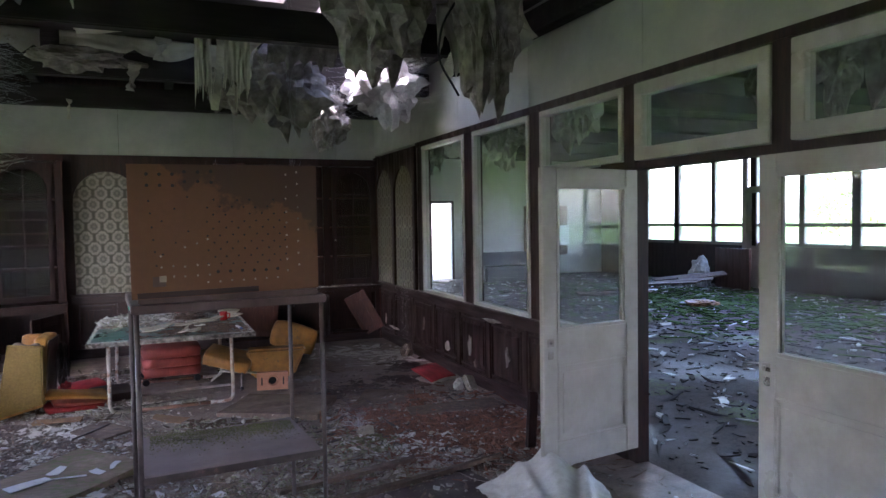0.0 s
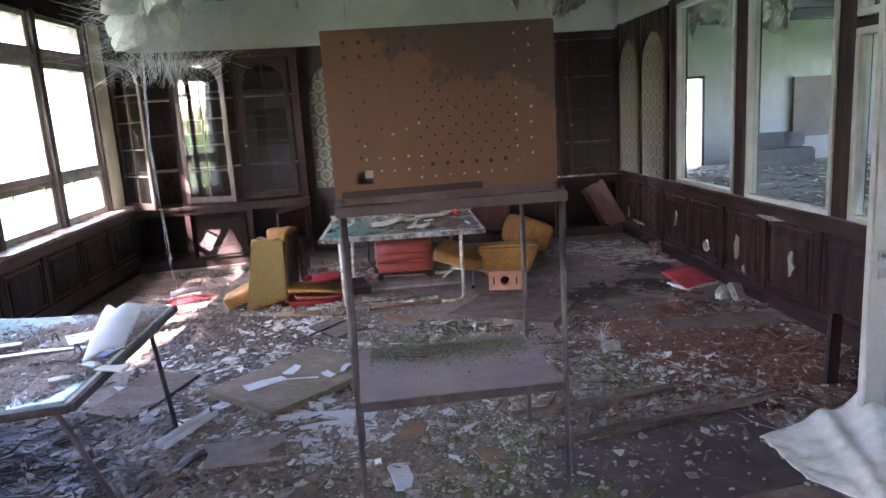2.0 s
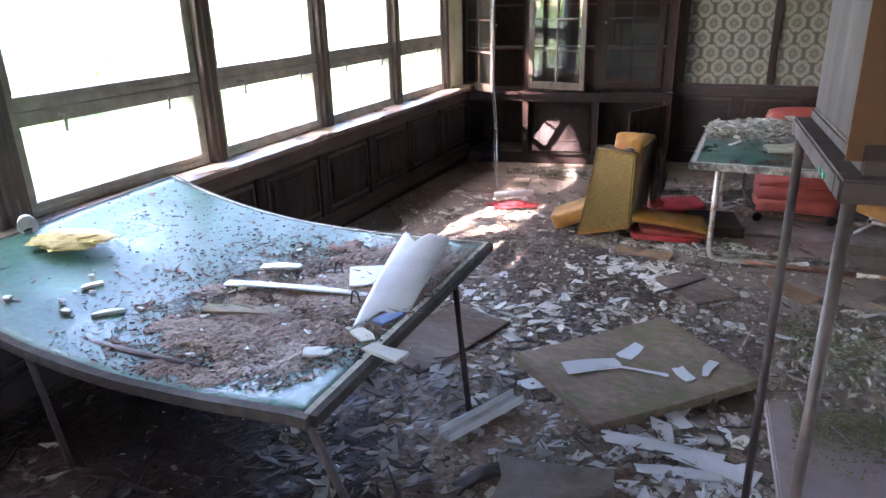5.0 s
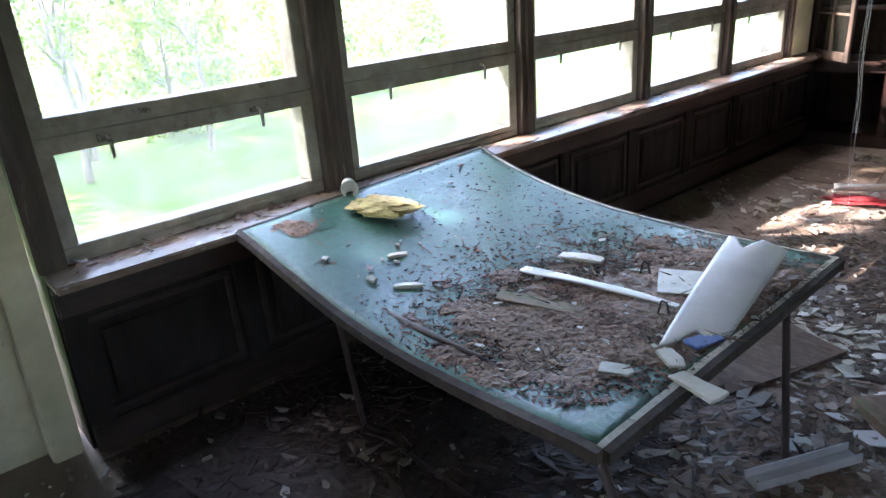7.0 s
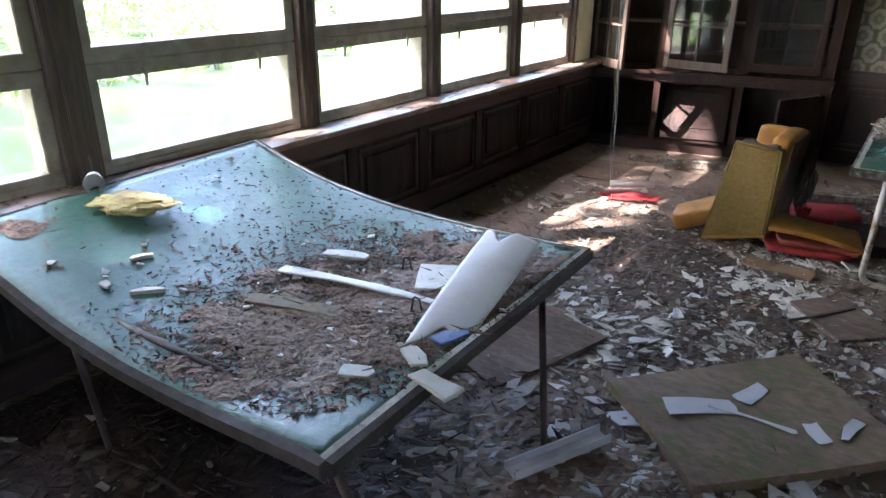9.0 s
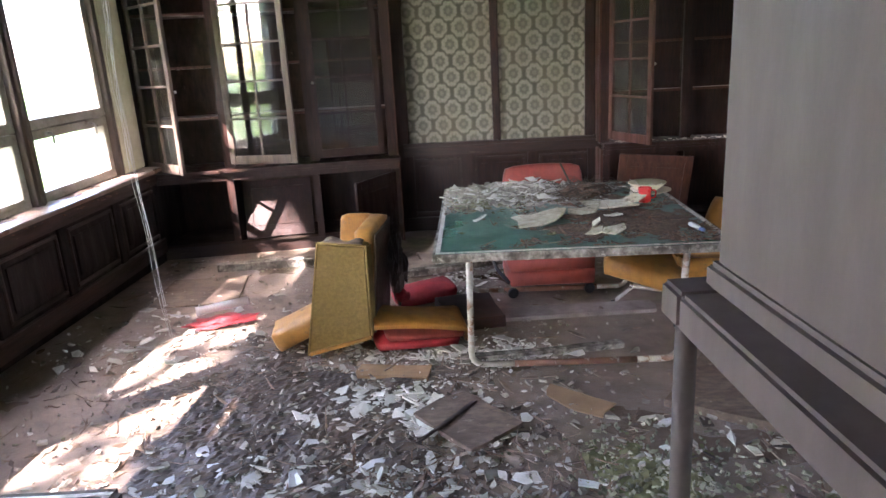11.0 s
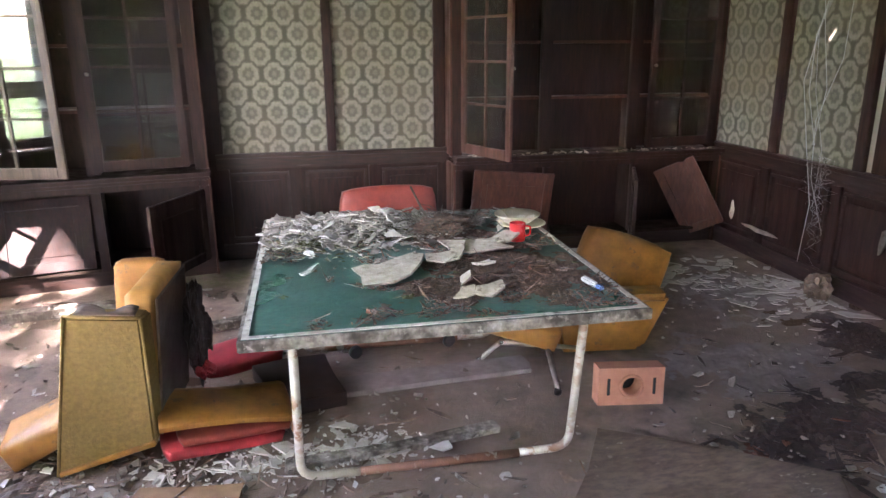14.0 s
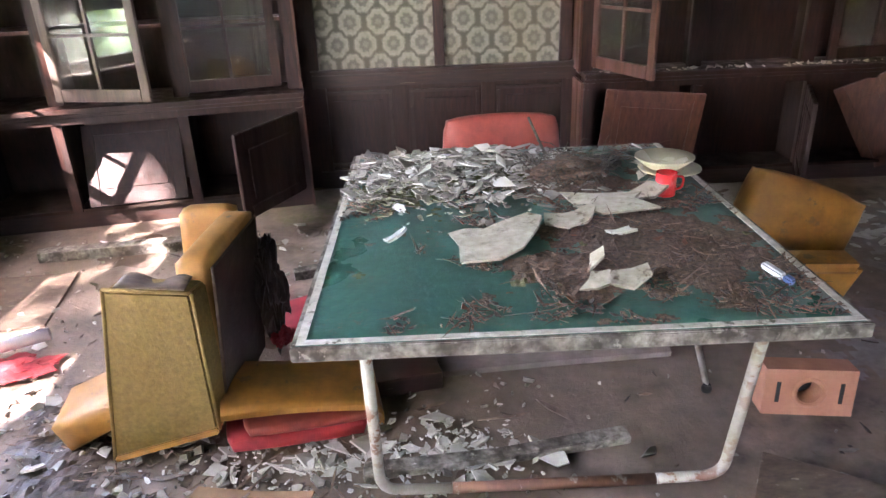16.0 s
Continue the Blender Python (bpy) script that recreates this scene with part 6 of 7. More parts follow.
chips("dark_litter", 3000, zone_a(-1.25, 4.2, 0.3, 0.3), (0.002, 0.008), 0.003, TABLEBOARD, "dark rotten crumbs in the litter on the table", (1, 2.2), 0.4, 16)
chips("white_crumbs", 120, zone_a(-1.3, 4.2, 0.45, 0.35), (0.005, 0.022), 0.006, PAPER, "white plaster crumbs on the table", (1, 1.6), 0.3, 14)

# ---- things on the middle table ----
def heap_b(cx, cy, sx, sy, top):
    def f(r):
        x, y = r.gauss(cx, sx), r.gauss(cy, sy)
        if not (X0 + 0.02 < x < X1 - 0.02 and Y0 + 0.03 < y < Y1 - 0.02):
            return None
        return x, y, 0.704 + top * r.random() * math.exp(-((x - cx) / sx) ** 2 / 2 - ((y - cy) / sy) ** 2 / 2)
    return f


mat("litter_layer", lambda x, y: 0.703, X0, X1, Y0, Y1, 150, inside_b(patchy([(0.85, 7.30, 0.40, 0.40), (0.60, 7.15, 0.25, 0.2), (0.70, 7.95, 0.30, 0.22), (0.3, 8.25, 0.5, 0.12)], 0.48, 8)), 0.010, LITTER, "brown leaf litter matted on the table")
mat("moss_layer", lambda x, y: 0.703, X0, X1, Y0, Y1, 110, inside_b(patchy([(0.05, 7.97, 0.22, 0.20), (0.3, 8.1, 0.3, 0.2)], 0.42, 9)), 0.016, PLYMOSS, "dirty moss and dust on the table")
chips("plaster_flakes", 1300, heap_b(0.24, 8.1, 0.27, 0.19, 0.085), (0.006, 0.040), 0.005, PLASTER, "heap of broken pale plaster flakes on the table", (1, 1.35), 0.28, 21)
chips("plaster_flakes", 190, heap_b(0.26, 8.12, 0.26, 0.17, 0.10), (0.015, 0.055), 0.006, PAPER, "larger white plaster flakes on the table", (1, 1.35), 0.28, 26)
chips("plaster_flakes", 380, heap_b(0.02, 7.93, 0.13, 0.14, 0.04), (0.005, 0.03), 0.003, CRUMB, "mossy grey-green flakes on the table", (1.0, 1.5), 0.35, 22)
def strewn_b(r):
    """Litter in drifts over the near and far side, with a bare patch near one corner."""
    x, y = r.uniform(X0 + 0.03, X1 - 0.03), r.uniform(Y0 + 0.05, Y1 - 0.04)
    d = 0.5 + 0.9 * noise.fractal(Vector((x * 5, y * 5, 8)), 0.8, 2.0, 4) + 0.55 * math.exp(-((x - 0.75) / 0.3) ** 2 - ((y - 7.25) / 0.35) ** 2) - 0.5 * math.exp(-((x - 0.05) / 0.3) ** 2 - ((y - 7.15) / 0.4) ** 2)
    return (x, y, 0.704) if d > 0.62 else None


chips("brown_litter", 3200, strewn_b, (0.002, 0.009), 0.003, LITTER, "loose brown leaf litter on the table", (1.0, 2.0), 0.4, 23)
chips("dark_litter", 2200, strewn_b, (0.002, 0.012), 0.003, ROTSHADE, "dark crumbs on the table", (1.0, 2.4), 0.4, 27)
chips("straw", 700, strewn_b, (0.006, 0.022), 0.0015, LITTER, "brown straw strands on the table", (2.8, 5.5), 0.25, 28)
chips("red_leaves", 60, strewn_b, (0.008, 0.022), 0.002, BARKRED, "curled red-brown leaves on the table", (1.0, 1.7), 0.4, 24)
solid("moss_wad", lump(0.70, 7.98, 0.735, 0.14, 0.10, 0.05, 51, 0.6), LITTER, "brown wad of roots and moss on the table", "moss")
bm = bmesh.new()
for k in range(190):
    a = rng.uniform(0, 6.28)
    p = Vector((0.70 + rng.gauss(0, 0.11), 8.0 + rng.gauss(0, 0.10), 0.71 + 0.05 * rng.random()))
    q = p + Vector((math.cos(a) * rng.uniform(0.04, 0.16), math.sin(a) * rng.uniform(0.04, 0.16), rng.uniform(0.0, 0.06)))
    tube(bm, [p, (p + q) / 2 + Vector((0, 0, 0.02)), q], 0.0018, 4)
tube(bm, [(0.66, 8.3, 0.72), (0.60, 8.42, 0.86)], 0.006, 6)
tagged(solid("twigs", bm, BARK, "tangle of thin twigs on the table", "twigs"), kind="stuff")
SLABS = (((-0.44, -0.46), (-0.05, -0.5), (0.2, -0.3), (0.42, 0.1), (0.52, 0.34), (0.44, 0.5), (0.14, 0.36), (-0.08, 0.22), (-0.28, 0.3), (-0.5, 0.24), (-0.42, -0.1)),
         ((-0.5, 0.1), (-0.3, -0.5), (0.3, -0.38), (0.5, 0.05), (0.1, 0.2), (-0.2, 0.5)),
         ((-0.5, 0.5), (-0.36, -0.1), (-0.1, -0.5), (0.5, -0.4), (0.3, 0.0), (0.35, 0.28), (-0.1, 0.3)),
         ((-0.5, -0.2), (0.1, -0.5), (0.5, 0.0), (0.2, 0.5), (-0.1, 0.2)))
for k, (x, y, w, d, rot, hgt) in enumerate(((0.36, 7.37, 0.31, 0.33, 4, 0.03), (0.60, 7.52, 0.15, 0.14, 30, 0.02), (0.78, 7.66, 0.34, 0.26, -6, 0.03), (0.92, 7.72, 0.24, 0.10, 6, 0.05), (0.66, 7.54, 0.15, 0.12, 20, 0.02), (0.70, 7.06, 0.14, 0.10, 30, 0.03), (0.60, 7.04, 0.1, 0.08, 70, 0.025), (0.62, 7.16, 0.10, 0.05, 50, 0.05), (0.03, 7.42, 0.08, 0.05, 20, 0.03), (0.52, 8.36, 0.16, 0.07, -20, 0.06), (0.76, 7.4, 0.1, 0.04, 10, 0.01))):
    bm = bmesh.new()
    rs = random.Random(k + 60)
    shape = SLABS[k % len(SLABS)]
    ring = [(w * (a + rs.uniform(-0.03, 0.03)), d * (b + rs.uniform(-0.03, 0.03))) for a, b in shape]
    dip = rs.uniform(-0.5, 0.5)
    lift = [max(0.0, hgt * (0.35 + 0.9 * a + dip * b) + rs.uniform(-0.002, 0.004)) for a, b in shape]
    n_s = len(ring)
    top = [bm.verts.new((x_, y_, z_ + 0.010)) for (x_, y_), z_ in zip(ring, lift)]
    low = [bm.verts.new((x_ * 0.98 + 0.003, y_ * 0.96, z_)) for (x_, y_), z_ in zip(ring, lift)]
    bm.faces.new(top)
    bm.faces.new(low[::-1])
    for q in range(n_s):
        n_ = (q + 1) % n_s
        bm.faces.new((top[q], low[q], low[n_], top[n_]))
    bmesh.ops.triangulate(bm, faces=[f for f in bm.faces if len(f.verts) > 4])
    solid("plaster_slab", bm, CREAMSLAB if k < 8 else PAPER, "broken pale plaster slab on the green table", "plaster", pose(x, y, 0.708, 0, 0, rot))
mug = thing("mug", "bright red enamel mug on the green table", "mug", pose(1.02, 7.76, 0.703))
part("bowl", lathe(bmesh.new(), [(0.036, 0), (0.038, 0.004), (0.038, 0.088), (0.034, 0.088), (0.033, 0.008)], 24), REDGLAZE, mug)
part("handle", tube(bmesh.new(), arc_path([(0.036, 0, 0.07), (0.066, 0, 0.068), (0.062, 0, 0.024), (0.036, 0, 0.02)], 0.015), 0.005, 8), REDGLAZE, mug)
for k, (x, y, z, r_) in enumerate(((1.12, 8.02, 0.703, 0.125), (1.10, 8.03, 0.727, 0.118))):
    solid("plate", lathe(bmesh.new(), [(r_ * 0.55, 0), (r_ * 0.6, 0.004), (r_, 0.02 + 0.02 * k), (r_, 0.025 + 0.02 * k), (r_ * 0.6, 0.010), (0.005, 0.008)], 32), GLAZE, "dirty cream dish stacked on the table", "plate", pose(x, y, z, 0, 0, 0), "stacked dishes")
solid("saucer", lathe(bmesh.new(), [(0.05, 0), (0.10, 0.012), (0.10, 0.015), (0.05, 0.005), (0.004, 0.004)], 28), CHROME, "grey saucer among the debris on the table", "plate", pose(0.86, 8.16, 0.706, 3, 2, 0))
lg = thing("lighter", "pale blue and white plastic stub on the table", "plastic stub", pose(1.10, 7.04, 0.712, 0, 12, -60))
part("body", boxes((-0.05, 0.02, -0.012, 0.012, 0, 0.02), bevel=0.005), PLASTIC, lg)
part("cap", boxes((0.02, 0.05, -0.012, 0.012, 0, 0.02), bevel=0.005), BLUE, lg)


# ---- debris on the floor ----
def zone_f(spots, base=0.0):
    """Picks a floor spot near one of the centres, or anywhere in the room."""
    def f(r):
        if r.random() < base:
            x, y = r.uniform(-2.65, 3.4), r.uniform(2.2, 9.4)
        else:
            cx, cy, sx, sy = r.choice(spots)
            x, y = r.gauss(cx, sx), r.gauss(cy, sy)
        if not (-2.66 < x < 3.40 and 1.0 < y < 9.5) or (x > 0.6 and y > 6.5 and r.random() < 0.8):
            return None
        return x, y, 0.001
    return f


WHITE = [(-0.45, 6.62, 0.20, 0.13), (-0.6, 6.0, 0.35, 0.2), (-0.75, 5.6, 0.3, 0.2), (-0.4, 6.7, 0.25, 0.15), (2.25, 5.1, 0.2, 0.16), (-1.7, 7.5, 0.4, 0.3), (-0.1, 8.6, 0.25, 0.3), (-0.1, 4.5, 0.3, 0.3), (0.2, 7.2, 0.12, 0.1), (-0.3, 7.2, 0.25, 0.06)]
chips("plaster_flakes", 170, zone_f([(2.2, 5.1, 0.17, 0.14), (2.35, 5.0, 0.15, 0.2), (1.9, 5.3, 0.2, 0.15)]), (0.012, 0.06), 0.006, PAPER, "patch of white plaster flakes on rotting litter", (1, 1.5), 0.15, 55)
chips("plaster_flakes", 260, zone_f([(-0.1, 4.6, 0.25, 0.25), (0.3, 4.6, 0.2, 0.3), (-0.5, 5.0, 0.3, 0.25), (-0.8, 5.8, 0.35, 0.25)], 0.1), (0.015, 0.07), 0.006, PLASTIC, "pale broken lining shards on the floor", (1, 1.7), 0.2, 56)
chips("plaster_flakes", 600, zone_f(WHITE, 0.12), (0.012, 0.055), 0.007, PAPER, "scattered white plaster flakes on the floor", (1, 1.8), 0.25, 31)
chips("plaster_crumbs", 2600, zone_f(WHITE, 0.22), (0.004, 0.018), 0.006, PAPER, "small pale crumbs scattered on the floor", (1, 1.6), 0.35, 32)
DARK = [(-0.6, 4.6, 0.5, 0.4), (0.5, 4.2, 0.5, 0.5), (2.5, 5.6, 0.5, 0.8), (-0.9, 6.6, 0.5, 0.5), (2.2, 4.7, 0.6, 0.4), (-0.3, 5.9, 0.5, 0.5)]
chips("wood_chips", 6500, zone_f(DARK, 0.22), (0.004, 0.036), 0.005, SPLINTER, "brown splinters and litter on the floor", (1.3, 4.2), 0.25, 33, 3.2)
chips("rubble", 7500, zone_f(DARK, 0.3), (0.004, 0.03), 0.012, PLASTER, "crumbled grey rubble on the floor", (1, 1.5), 0.5, 34, 3.5)
chips("moss_crumbs", 4200, zone_f([(0.75, 4.1, 0.45, 0.35), (0.75, 4.3, 0.4, 0.3), (0.7, 5.8, 0.25, 0.3), (1.7, 5.2, 0.3, 0.4)], 0.04), (0.005, 0.018), 0.012, CRUMB, "greenish crumbled rubble on the floor", (1, 1.5), 0.5, 35)
chips("bark_litter", 2200, zone_f([(2.6, 5.7, 0.4, 0.6), (2.5, 5.2, 0.5, 0.4), (2.9, 5.0, 0.3, 0.4)], 0.0), (0.006, 0.05), 0.006, BARKRED, "red-brown rotting litter on the floor", (1.6, 3.6), 0.25, 36)
chips("tile_shards", 90, zone_f([(-0.42, 6.62, 0.16, 0.09), (-0.42, 6.6, 0.2, 0.12), (-0.7, 5.75, 0.25, 0.15), (-1.0, 5.7, 0.2, 0.15)], 0.0), (0.03, 0.085), 0.008, PAPER, "broken white crockery and tile pieces", (1, 1.6), 0.2, 37)
chips("fallen_scraps", 24, zone_f([(0.72, 6.5, 0.08, 0.06), (1.1, 6.2, 0.12, 0.08), (1.45, 6.2, 0.08, 0.05), (2.25, 5.1, 0.2, 0.15)], 0.0), (0.03, 0.09), 0.006, CREAMSLAB, "pale cream lining scraps on the floor", (1, 1.8), 0.25, 38)
chips("wet_slabs", 80, zone_f([(-0.3, 4.4, 0.4, 0.4), (-0.6, 4.6, 0.5, 0.3)], 0.15), (0.02, 0.08), 0.012, PLASTER, "thin wet flakes of flooring", (1, 1.6), 0.06, 39)
chips("sill_crumbs", 260, lambda r: (r.uniform(-2.78, -2.62), r.uniform(3.0, 9.3), SILLZ + 0.001), (0.004, 0.025), 0.005, LITTER, "dirt and paint crumbs on the sill", (1, 2), 0.3, 40)
chips("counter_crumbs", 90, lambda r: (r.uniform(1.25, 3.35), 9.84 + r.uniform(-0.01, 0.08), 0.791), (0.006, 0.03), 0.006, PAPER, "plaster crumbs on the cabinet counter", (1, 2), 0.3, 41)
chips("shelf_moss", 3600, lambda r: (r.uniform(0.32, 1.11), 4.405 - abs(r.gauss(0, 0.13)), 0.5085), (0.002, 0.007), 0.003, PLYMOSS, "moss crumbs on the stand's shelf", (1, 1.6), 0.4, 42)

def floor_zone(f):
    return lambda x, y: f(x, y) if -2.66 < x < 3.40 and 1.2 < y < 9.5 else -1.0


def patch(spots):
    def f(r):
        cx, cy, sx, sy = r.choice(spots)
        x, y = r.gauss(cx, sx), r.gauss(cy, sy)
        return (x, y, 0.002) if -2.62 < x < 3.38 and 2.9 < y < 9.4 else None
    return f


NEAR = [(-0.5, 4.5, 0.45, 0.35), (0.1, 4.4, 0.35, 0.4), (-0.7, 5.7, 0.45, 0.3), (-0.1, 6.0, 0.5, 0.35), (1.6, 4.6, 0.5, 0.4), (2.2, 5.3, 0.5, 0.5)]
chips("broken_flakes", 480, patch(NEAR[:3] + NEAR[4:]), (0.012, 0.055), 0.006, PLASTER, "grey broken flakes lying over the floor", (1, 1.7), 0.15, 71, 2.2)
chips("broken_flakes", 330, patch(NEAR), (0.015, 0.06), 0.005, PAPER, "white broken flakes lying over the floor", (1, 1.9), 0.15, 72, 2.0)
chips("broken_flakes", 150, patch([(2.9, 8.9, 0.3, 0.3), (3.1, 8.5, 0.2, 0.35), (2.6, 9.0, 0.3, 0.25)]), (0.02, 0.09), 0.004, PAPER, "wet white flakes of lining on the floor", (1, 2.2), 0.06, 73, 2.0)
chips("broken_flakes", 260, patch([(2.9, 8.8, 0.35, 0.35), (2.6, 8.0, 0.5, 0.4), (1.5, 6.5, 0.4, 0.3)]), (0.005, 0.03), 0.005, PLASTER, "small grey crumbs on the damp floor", (1, 1.8), 0.15, 74, 2.6)
# litter by the partition; its window-side spots darken the floor as table shade
chips("dark_litter", 4200, patch([(-2.0, 3.9, 0.5, 0.5), (-1.6, 4.2, 0.5, 0.5), (-1.2, 3.5, 0.4, 0.4), (2.4, 6.0, 0.6, 0.7)]), (0.006, 0.05), 0.006, ROTSHADE, "black wet litter on the floor, deepening the painted shade under the table", (1, 3.4), 0.2, 75, 2.4)
chips("straw", 2600, patch(NEAR + [(-1.2, 6.6, 0.5, 0.5), (2.5, 5.8, 0.5, 0.6)]), (0.008, 0.03), 0.002, LITTER, "brown straw and needles over the floor", (2.5, 5.0), 0.2, 76, 2.0)
# dark sheet standing in for the shade the table throws on the floor
mat("table_shade_layer", lambda x, y: 0.0, -2.62, -0.85, 2.95, 5.0, 130, floor_zone(patchy([(-2.0, 3.8, 1.0, 1.1)], 0.25, 3)), 0.012, ROTSHADE, "dark layer painting the table's shade on the floor")

mat("bark_layer", lambda x, y: 0.0, 1.4, 3.4, 4.2, 7.0, 170, floor_zone(patchy([(2.5, 5.6, 0.7, 0.9), (2.9, 5.0, 0.5, 0.5)], 0.40, 4)), 0.03, BARKRED, "red-brown rotten bark layer on the floor")
mat("dirt_layer", lambda x, y: 0.0, -2.6, 1.6, 3.6, 7.6, 210, floor_zone(patchy([(-0.6, 4.5, 0.8, 0.5), (-0.9, 6.5, 0.8, 0.8), (-0.6, 5.7, 0.5, 0.4), (0.5, 4.2, 0.5, 0.4)], 0.42, 4)), 0.022, SPLINTER, "dark crumbling dirt on the floor")
mat("moss_layer", lambda x, y: 0.0, -0.4, 2.4, 3.4, 6.6, 150, floor_zone(patchy([(0.8, 4.1, 0.5, 0.4), (0.65, 6.0, 0.25, 0.35), (1.9, 5.3, 0.3, 0.4), (1.3, 3.8, 0.3, 0.3)], 0.58, 8)), 0.02, PLYMOSS, "mossy crumbs on the floor")
mat("bark_layer", lambda x, y: 0.0, 1.2, 3.4, 6.2, 8.3, 150, floor_zone(patchy([(2.2, 6.95, 0.45, 0.3), (2.9, 7.2, 0.5, 0.22), (3.1, 7.8, 0.3, 0.3)], 0.50, 5)), 0.018, ROTSHADE, "dark wet rotten litter on the floor")
mat("wet_layer", lambda x, y: 0.0, 0.6, 3.3, 6.8, 9.4, 130, floor_zone(patchy([(2.3, 7.6, 0.7, 0.4), (2.8, 8.6, 0.5, 0.6), (1.2, 8.6, 0.4, 0.3)], 0.60, 5)), 0.006, WETFLAKE, "lifted wet flakes of flooring")


solid("shelf_twig", tube(bmesh.new(), [(0.42, 4.30, 0.52), (0.46, 4.22, 0.525), (0.6, 4.21, 0.515)], 0.003, 5), BARK, "thin twig lying on the stand's shelf", "twig")

# peeled scraps of white lining on the panelling
for k, (y, z, w, h) in enumerate(((6.74, 0.41, 0.13, 0.24), (7.35, 0.29, 0.16, 0.10), (6.14, 0.735, 0.34, 0.05), (8.1, 0.46, 0.06, 0.18), (5.9, 0.42, 0.10, 0.2), (9.3, 0.235, 0.46, 0.035), (9.62, 0.32, 0.045, 0.16), (6.62, 0.22, 0.05, 0.1))):
    rs = random.Random(k + 300)
    bm = bmesh.new()
    n_s = 11
    ring = [(0.5 * w * rs.uniform(0.45, 1.25) * math.cos(2 * math.pi * q / n_s), 0.5 * h * rs.uniform(0.5, 1.25) * math.sin(2 * math.pi * q / n_s)) for q in range(n_s)]
    top = [bm.verts.new((-0.004 - 0.012 * rs.random(), a_, b_)) for a_, b_ in ring]
    low = [bm.verts.new((0.0, a_, b_)) for a_, b_ in ring]
    bm.faces.new(top)
    bm.faces.new(low[::-1])
    for q in range(n_s):
        bm.faces.new((top[q], low[q], low[(q + 1) % n_s], top[(q + 1) % n_s]))
    bmesh.ops.triangulate(bm, faces=[f for f in bm.faces if len(f.verts) > 4])
    solid("peeled_scrap", bm, PLASTER, "peeled white scrap stuck to the dark panelling", "scrap", pose(XP - (0.07 if z > 0.7 else 0.036), y, z))
solid("foam_lump", lump(3.30, 8.42, 0.06, 0.08, 0.09, 0.09, 35, 0.4), PLY, "brown crumbling lump at the panelling foot", "foam")

# ---- the hall's litter ----
def hall_zone(r):
    return r.uniform(3.7, 13.3), r.uniform(1.0, 18.0), 0.001


chips("hall_litter", 1500, hall_zone, (0.008, 0.07), 0.012, PAPER, "pale debris on the hall floor", (1, 2.4), 0.2, 51, 2.6)
chips("hall_litter", 6000, hall_zone, (0.01, 0.08), 0.012, TABLEBOARD, "dark wet debris on the hall floor", (1, 3.0), 0.12, 52, 3.0)
chips("hall_litter", 80, lambda r: (r.uniform(4.2, 13.0), r.uniform(3.0, 14.0), 0.001), (0.05, 0.16), 0.01, PAPER, "wet pale sheets on the hall floor", (1.0, 1.9), 0.08, 54, 2.0)
chips("hall_moss", 2600, lambda r: (r.gauss(10.5, 1.3), r.gauss(10.5, 2.6), 0.001), (0.03, 0.14), 0.012, GRASS, "green moss on the hall floor", (1, 2.0), 0.05, 53, 2.0)
board(13.0, 12.6, 1.3, 0.04, 80, 0.95, REDWOOD, "dark panel leaning under the hall windows", 0, 0, 0, "wood_panel")
solid("white_sack", lump(12.6, 13.2, 0.35, 0.25, 0.2, 0.35, 61), PLASTIC, "white sack slumped in the hall", "sack")
solid("yellow_sack", lump(10.0, 10.4, 0.06, 0.28, 0.2, 0.06, 62), YELLOW, "yellow scrap on the hall floor", "scrap")
solid("dark_bench", boxes((8.6, 10.4, 16.9, 17.5, 0, 0.42), (8.6, 10.4, 17.35, 17.5, 0.42, 0.8), bevel=0.05), BLACK, "dark slumped bench by the hall wall", "bench")
for k in range(9):
    board(9.6 + 0.3 * k, 12.6 + 0.25 * math.sin(k * 2), 1.9 - 0.1 * k, 0.2, 20 * k, 0.04, PLY, "fallen board in a heap in the hall", 0.04 * k, 12 - 4 * k, 6, "fallen_board")
board(11.4, 18.4, 1.5, 0.06, 0, 1.5, PLY, "brown board standing at the hall wall", 0.6, 0, 0, "wall_board", 0.0)
board(11.9, 18.32, 0.5, 0.1, 0, 0.6, PLASTIC, "grey fuse box on the hall wall", 0.9, 0, 0, "fuse_box", 0.0)
for k in range(16):
    solid("hall_insulation", lump(rng.uniform(4.2, 9.0), rng.uniform(3.0, 15.0), 3.32, rng.uniform(0.15, 0.45), rng.uniform(0.15, 0.4), rng.uniform(0.2, 0.5), 70 + k), INSUL if k % 3 else FOIL, "torn insulation hanging in the hall", "insulation", group="torn hall insulation")
for yy in range(0, 18, 2):
    setting("hall_beam", boxes((XP + 0.1, HX, yy, yy + 0.14, 3.25, 3.5)), BEAM, "dark hall joist", "beam")

# ---- outdoors ----
def leaves(bm_verts, faces, c, rad, n, size, r):
    for _ in range(n):
        while True:
            p = Vector((r.uniform(-1, 1), r.uniform(-1, 1), r.uniform(-1, 1)))
            if p.length < 1:
                break
        p = Vector((p.x * rad[0], p.y * rad[1], p.z * rad[2])) + c
        s = size * r.uniform(0.6, 1.3)
        rot = Euler((r.uniform(-1.2, 1.2), r.uniform(-1.2, 1.2), r.uniform(0, 6.28))).to_matrix()
        b = len(bm_verts)
        for q in ((-s, 0, 0), (0, -s * 0.5, 0.1 * s), (s, 0, 0), (0, s * 0.5, 0.1 * s)):
            bm_verts.append(tuple(p + rot @ Vector(q)))
        faces.append((b, b + 1, b + 2, b + 3))


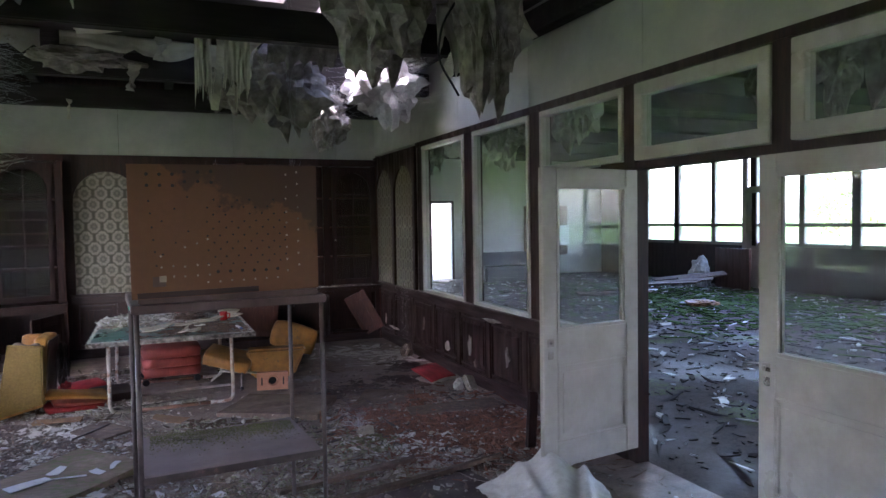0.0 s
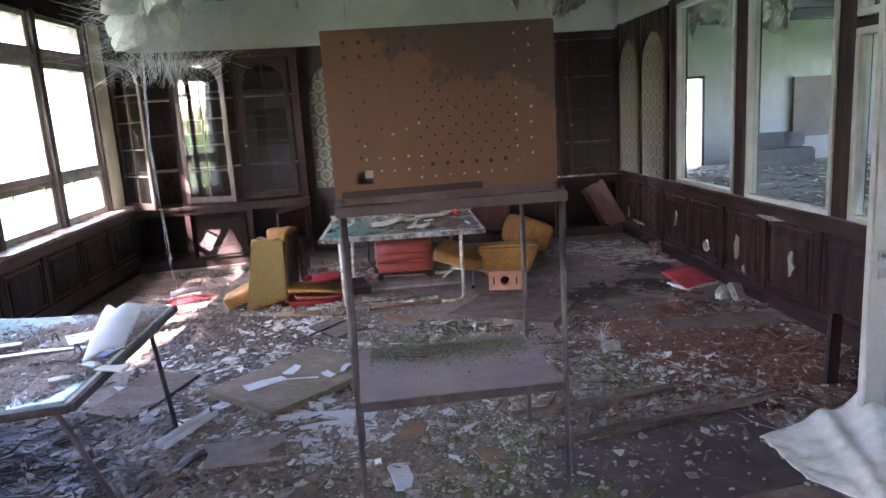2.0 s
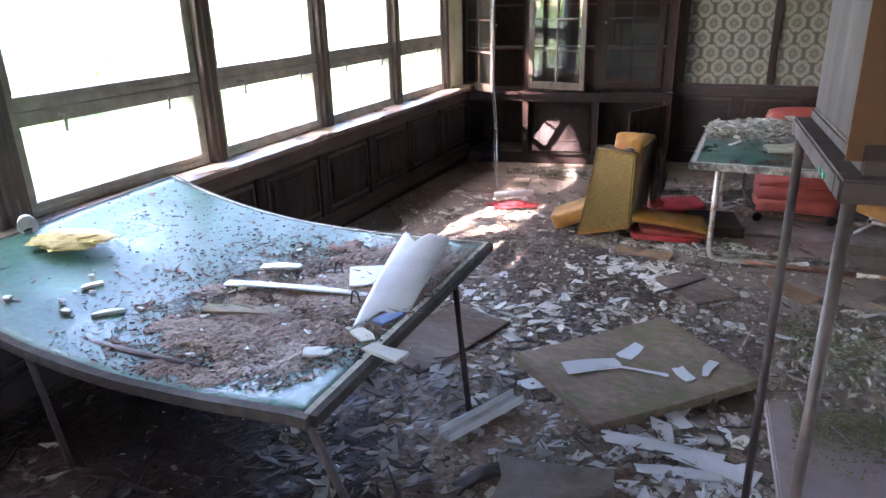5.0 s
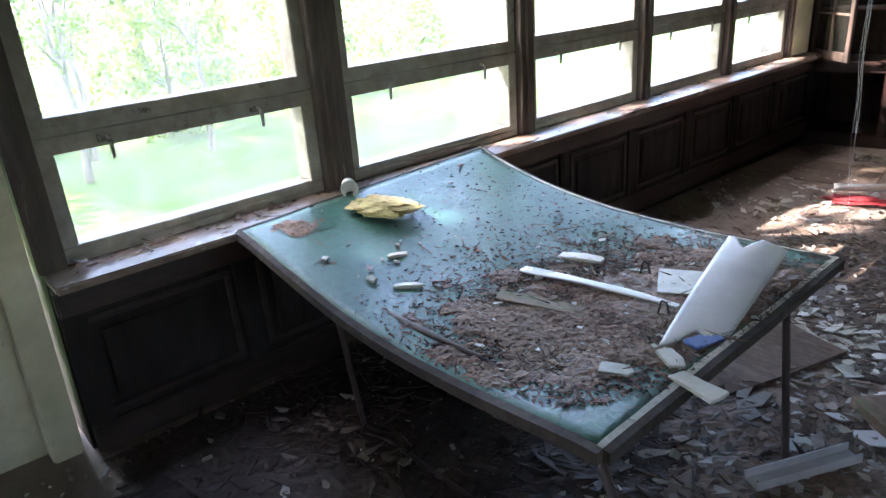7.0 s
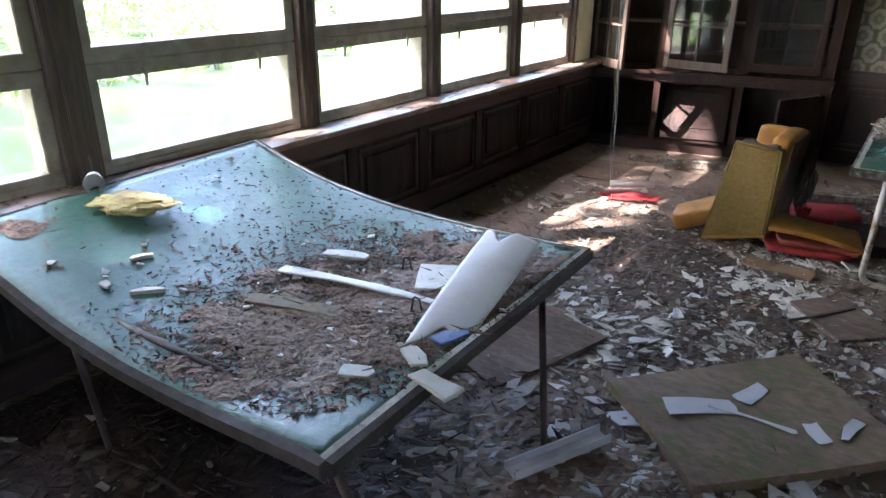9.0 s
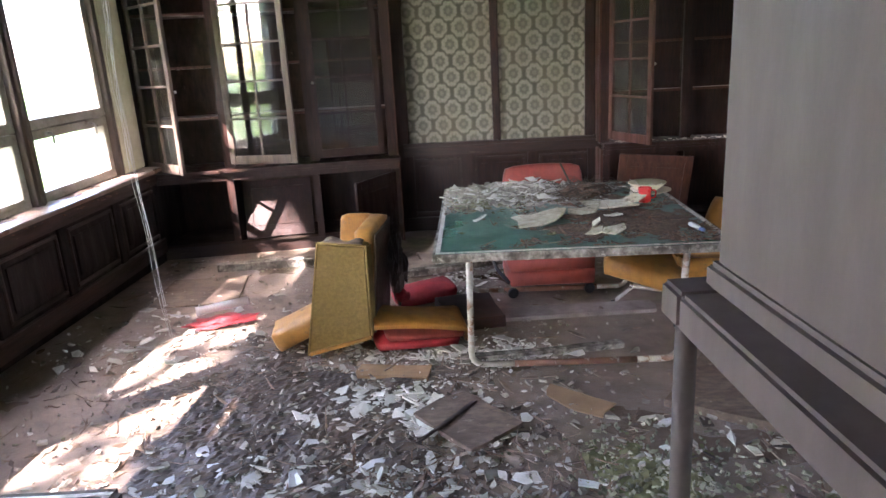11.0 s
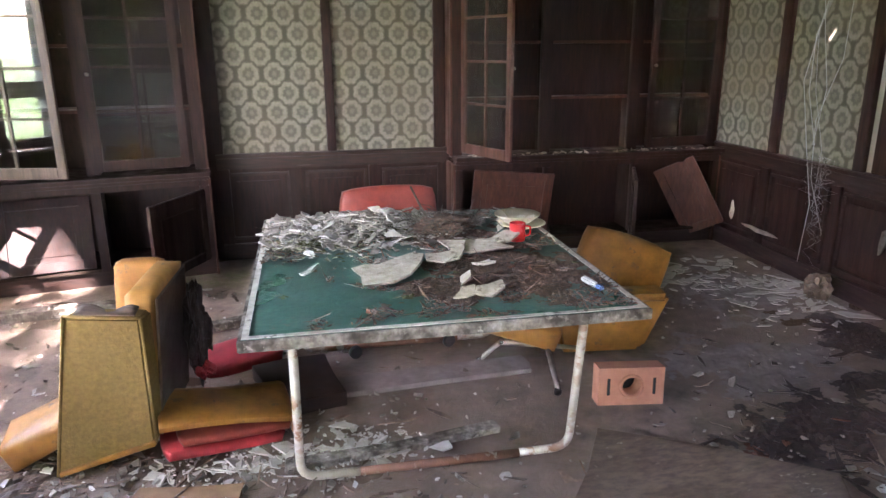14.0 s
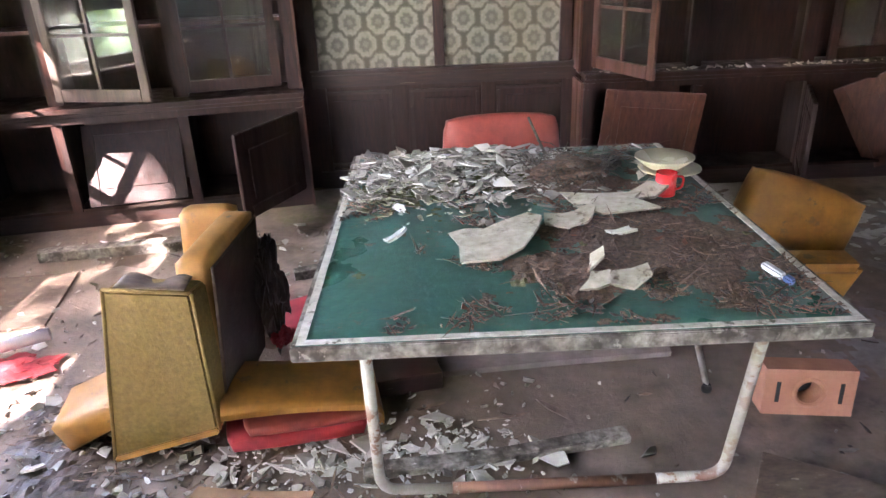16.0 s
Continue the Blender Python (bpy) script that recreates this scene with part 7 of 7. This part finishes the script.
def tree(name, m, height, crown, clumps, per, size, seed, label, low=0.3):
    r = random.Random(seed)
    t = thing(name, label, "tree", m)
    bm = bmesh.new()
    k = height * 0.014
    top = Vector((r.uniform(-0.3, 0.3), r.uniform(-0.3, 0.3), height * 0.9))
    tube(bm, [(0, 0, -0.1), (0.05, 0.03, height * 0.3), top * 0.6, top], [k * 1.3, k, k * 0.6, k * 0.15], 8)
    vs, fs = [], []
    for _ in range(clumps):
        z = height * r.uniform(low, 1.0)
        a, d = r.uniform(0, 6.28), crown * r.uniform(0.15, 1.0) * (1.0 - 0.45 * abs(2 * (z / height) - 1.2))
        c = Vector((d * math.cos(a), d * math.sin(a), z))
        tube(bm, [(0.02, 0.02, z * 0.72), c * 0.5 + Vector((0, 0, z * 0.42)), c], [k * 0.35, k * 0.2, k * 0.06], 5)
        leaves(vs, fs, c, (crown * 0.3, crown * 0.3, crown * 0.22), per, size, r)
    part("trunk", bm, TRUNK, t, "thin grey-brown trunk and limbs")
    me = bpy.data.meshes.new("crown")
    me.from_pydata(vs, [], fs)
    me.materials.append(LEAF)
    ob = new("crown", me)
    ob.parent = t
    tagged(ob, "fresh light green leaves")
    return t


t1 = tree("tree", pose(-9.4, -6.2, -0.4), 16.0, 4.6, 70, 150, 0.15, 3, "tall leafy tree outside the windows", 0.35)
copy_thing(t1, pose(-12.6, 0.6, -0.4, 0, 0, 250))
tree("tree", pose(-8.6, -1.4, -0.4), 12.5, 3.0, 20, 60, 0.13, 17, "slender leafy tree beside the windows", 0.45)
t2 = tree("tree", pose(-20, 9.0, -0.4), 8.5, 3.0, 40, 110, 0.12, 5, "leafy tree at the edge of the lawn", 0.12)
for k in range(9):
    copy_thing(t2, pose(-20.5 - 3 * (k % 3), -6 + 4.1 * k, -0.4, 0, 0, 77 * k))
t3 = tree("sapling", pose(-8.8, 4.6, -0.4), 3.0, 0.7, 12, 22, 0.05, 9, "thin sapling on the lawn before the window", 0.4)
for k, (x, y) in enumerate(((-9.2, 6.3), (-10.0, 5.0))):
    copy_thing(t3, pose(x, y, -0.4, 0, 0, 50 * k))
t4 = tree("bush", pose(-11.0, 6.5, -0.4), 2.6, 1.6, 26, 90, 0.08, 12, "dense green bush beyond the lawn", 0.1)
for k, (x, y) in enumerate(((-11.6, 3.6), (-12.2, 0.6), (-12.0, 9.4), (-12.4, 12.4), (-11.2, -2.6), (-13, 15.6))):
    copy_thing(t4, pose(x, y, -0.4, 0, 0, 61 * k))
t5 = tree("tree", pose(40, 30, -0.4), 9, 3.4, 40, 90, 0.14, 15, "leafy tree beyond the hall windows", 0.15)
for k, (x, y) in enumerate(((44, 4), (38, -12), (6.0, 34), (10.0, 36))):
    copy_thing(t5, pose(x, y, -0.4, 0, 0, 61 * k))
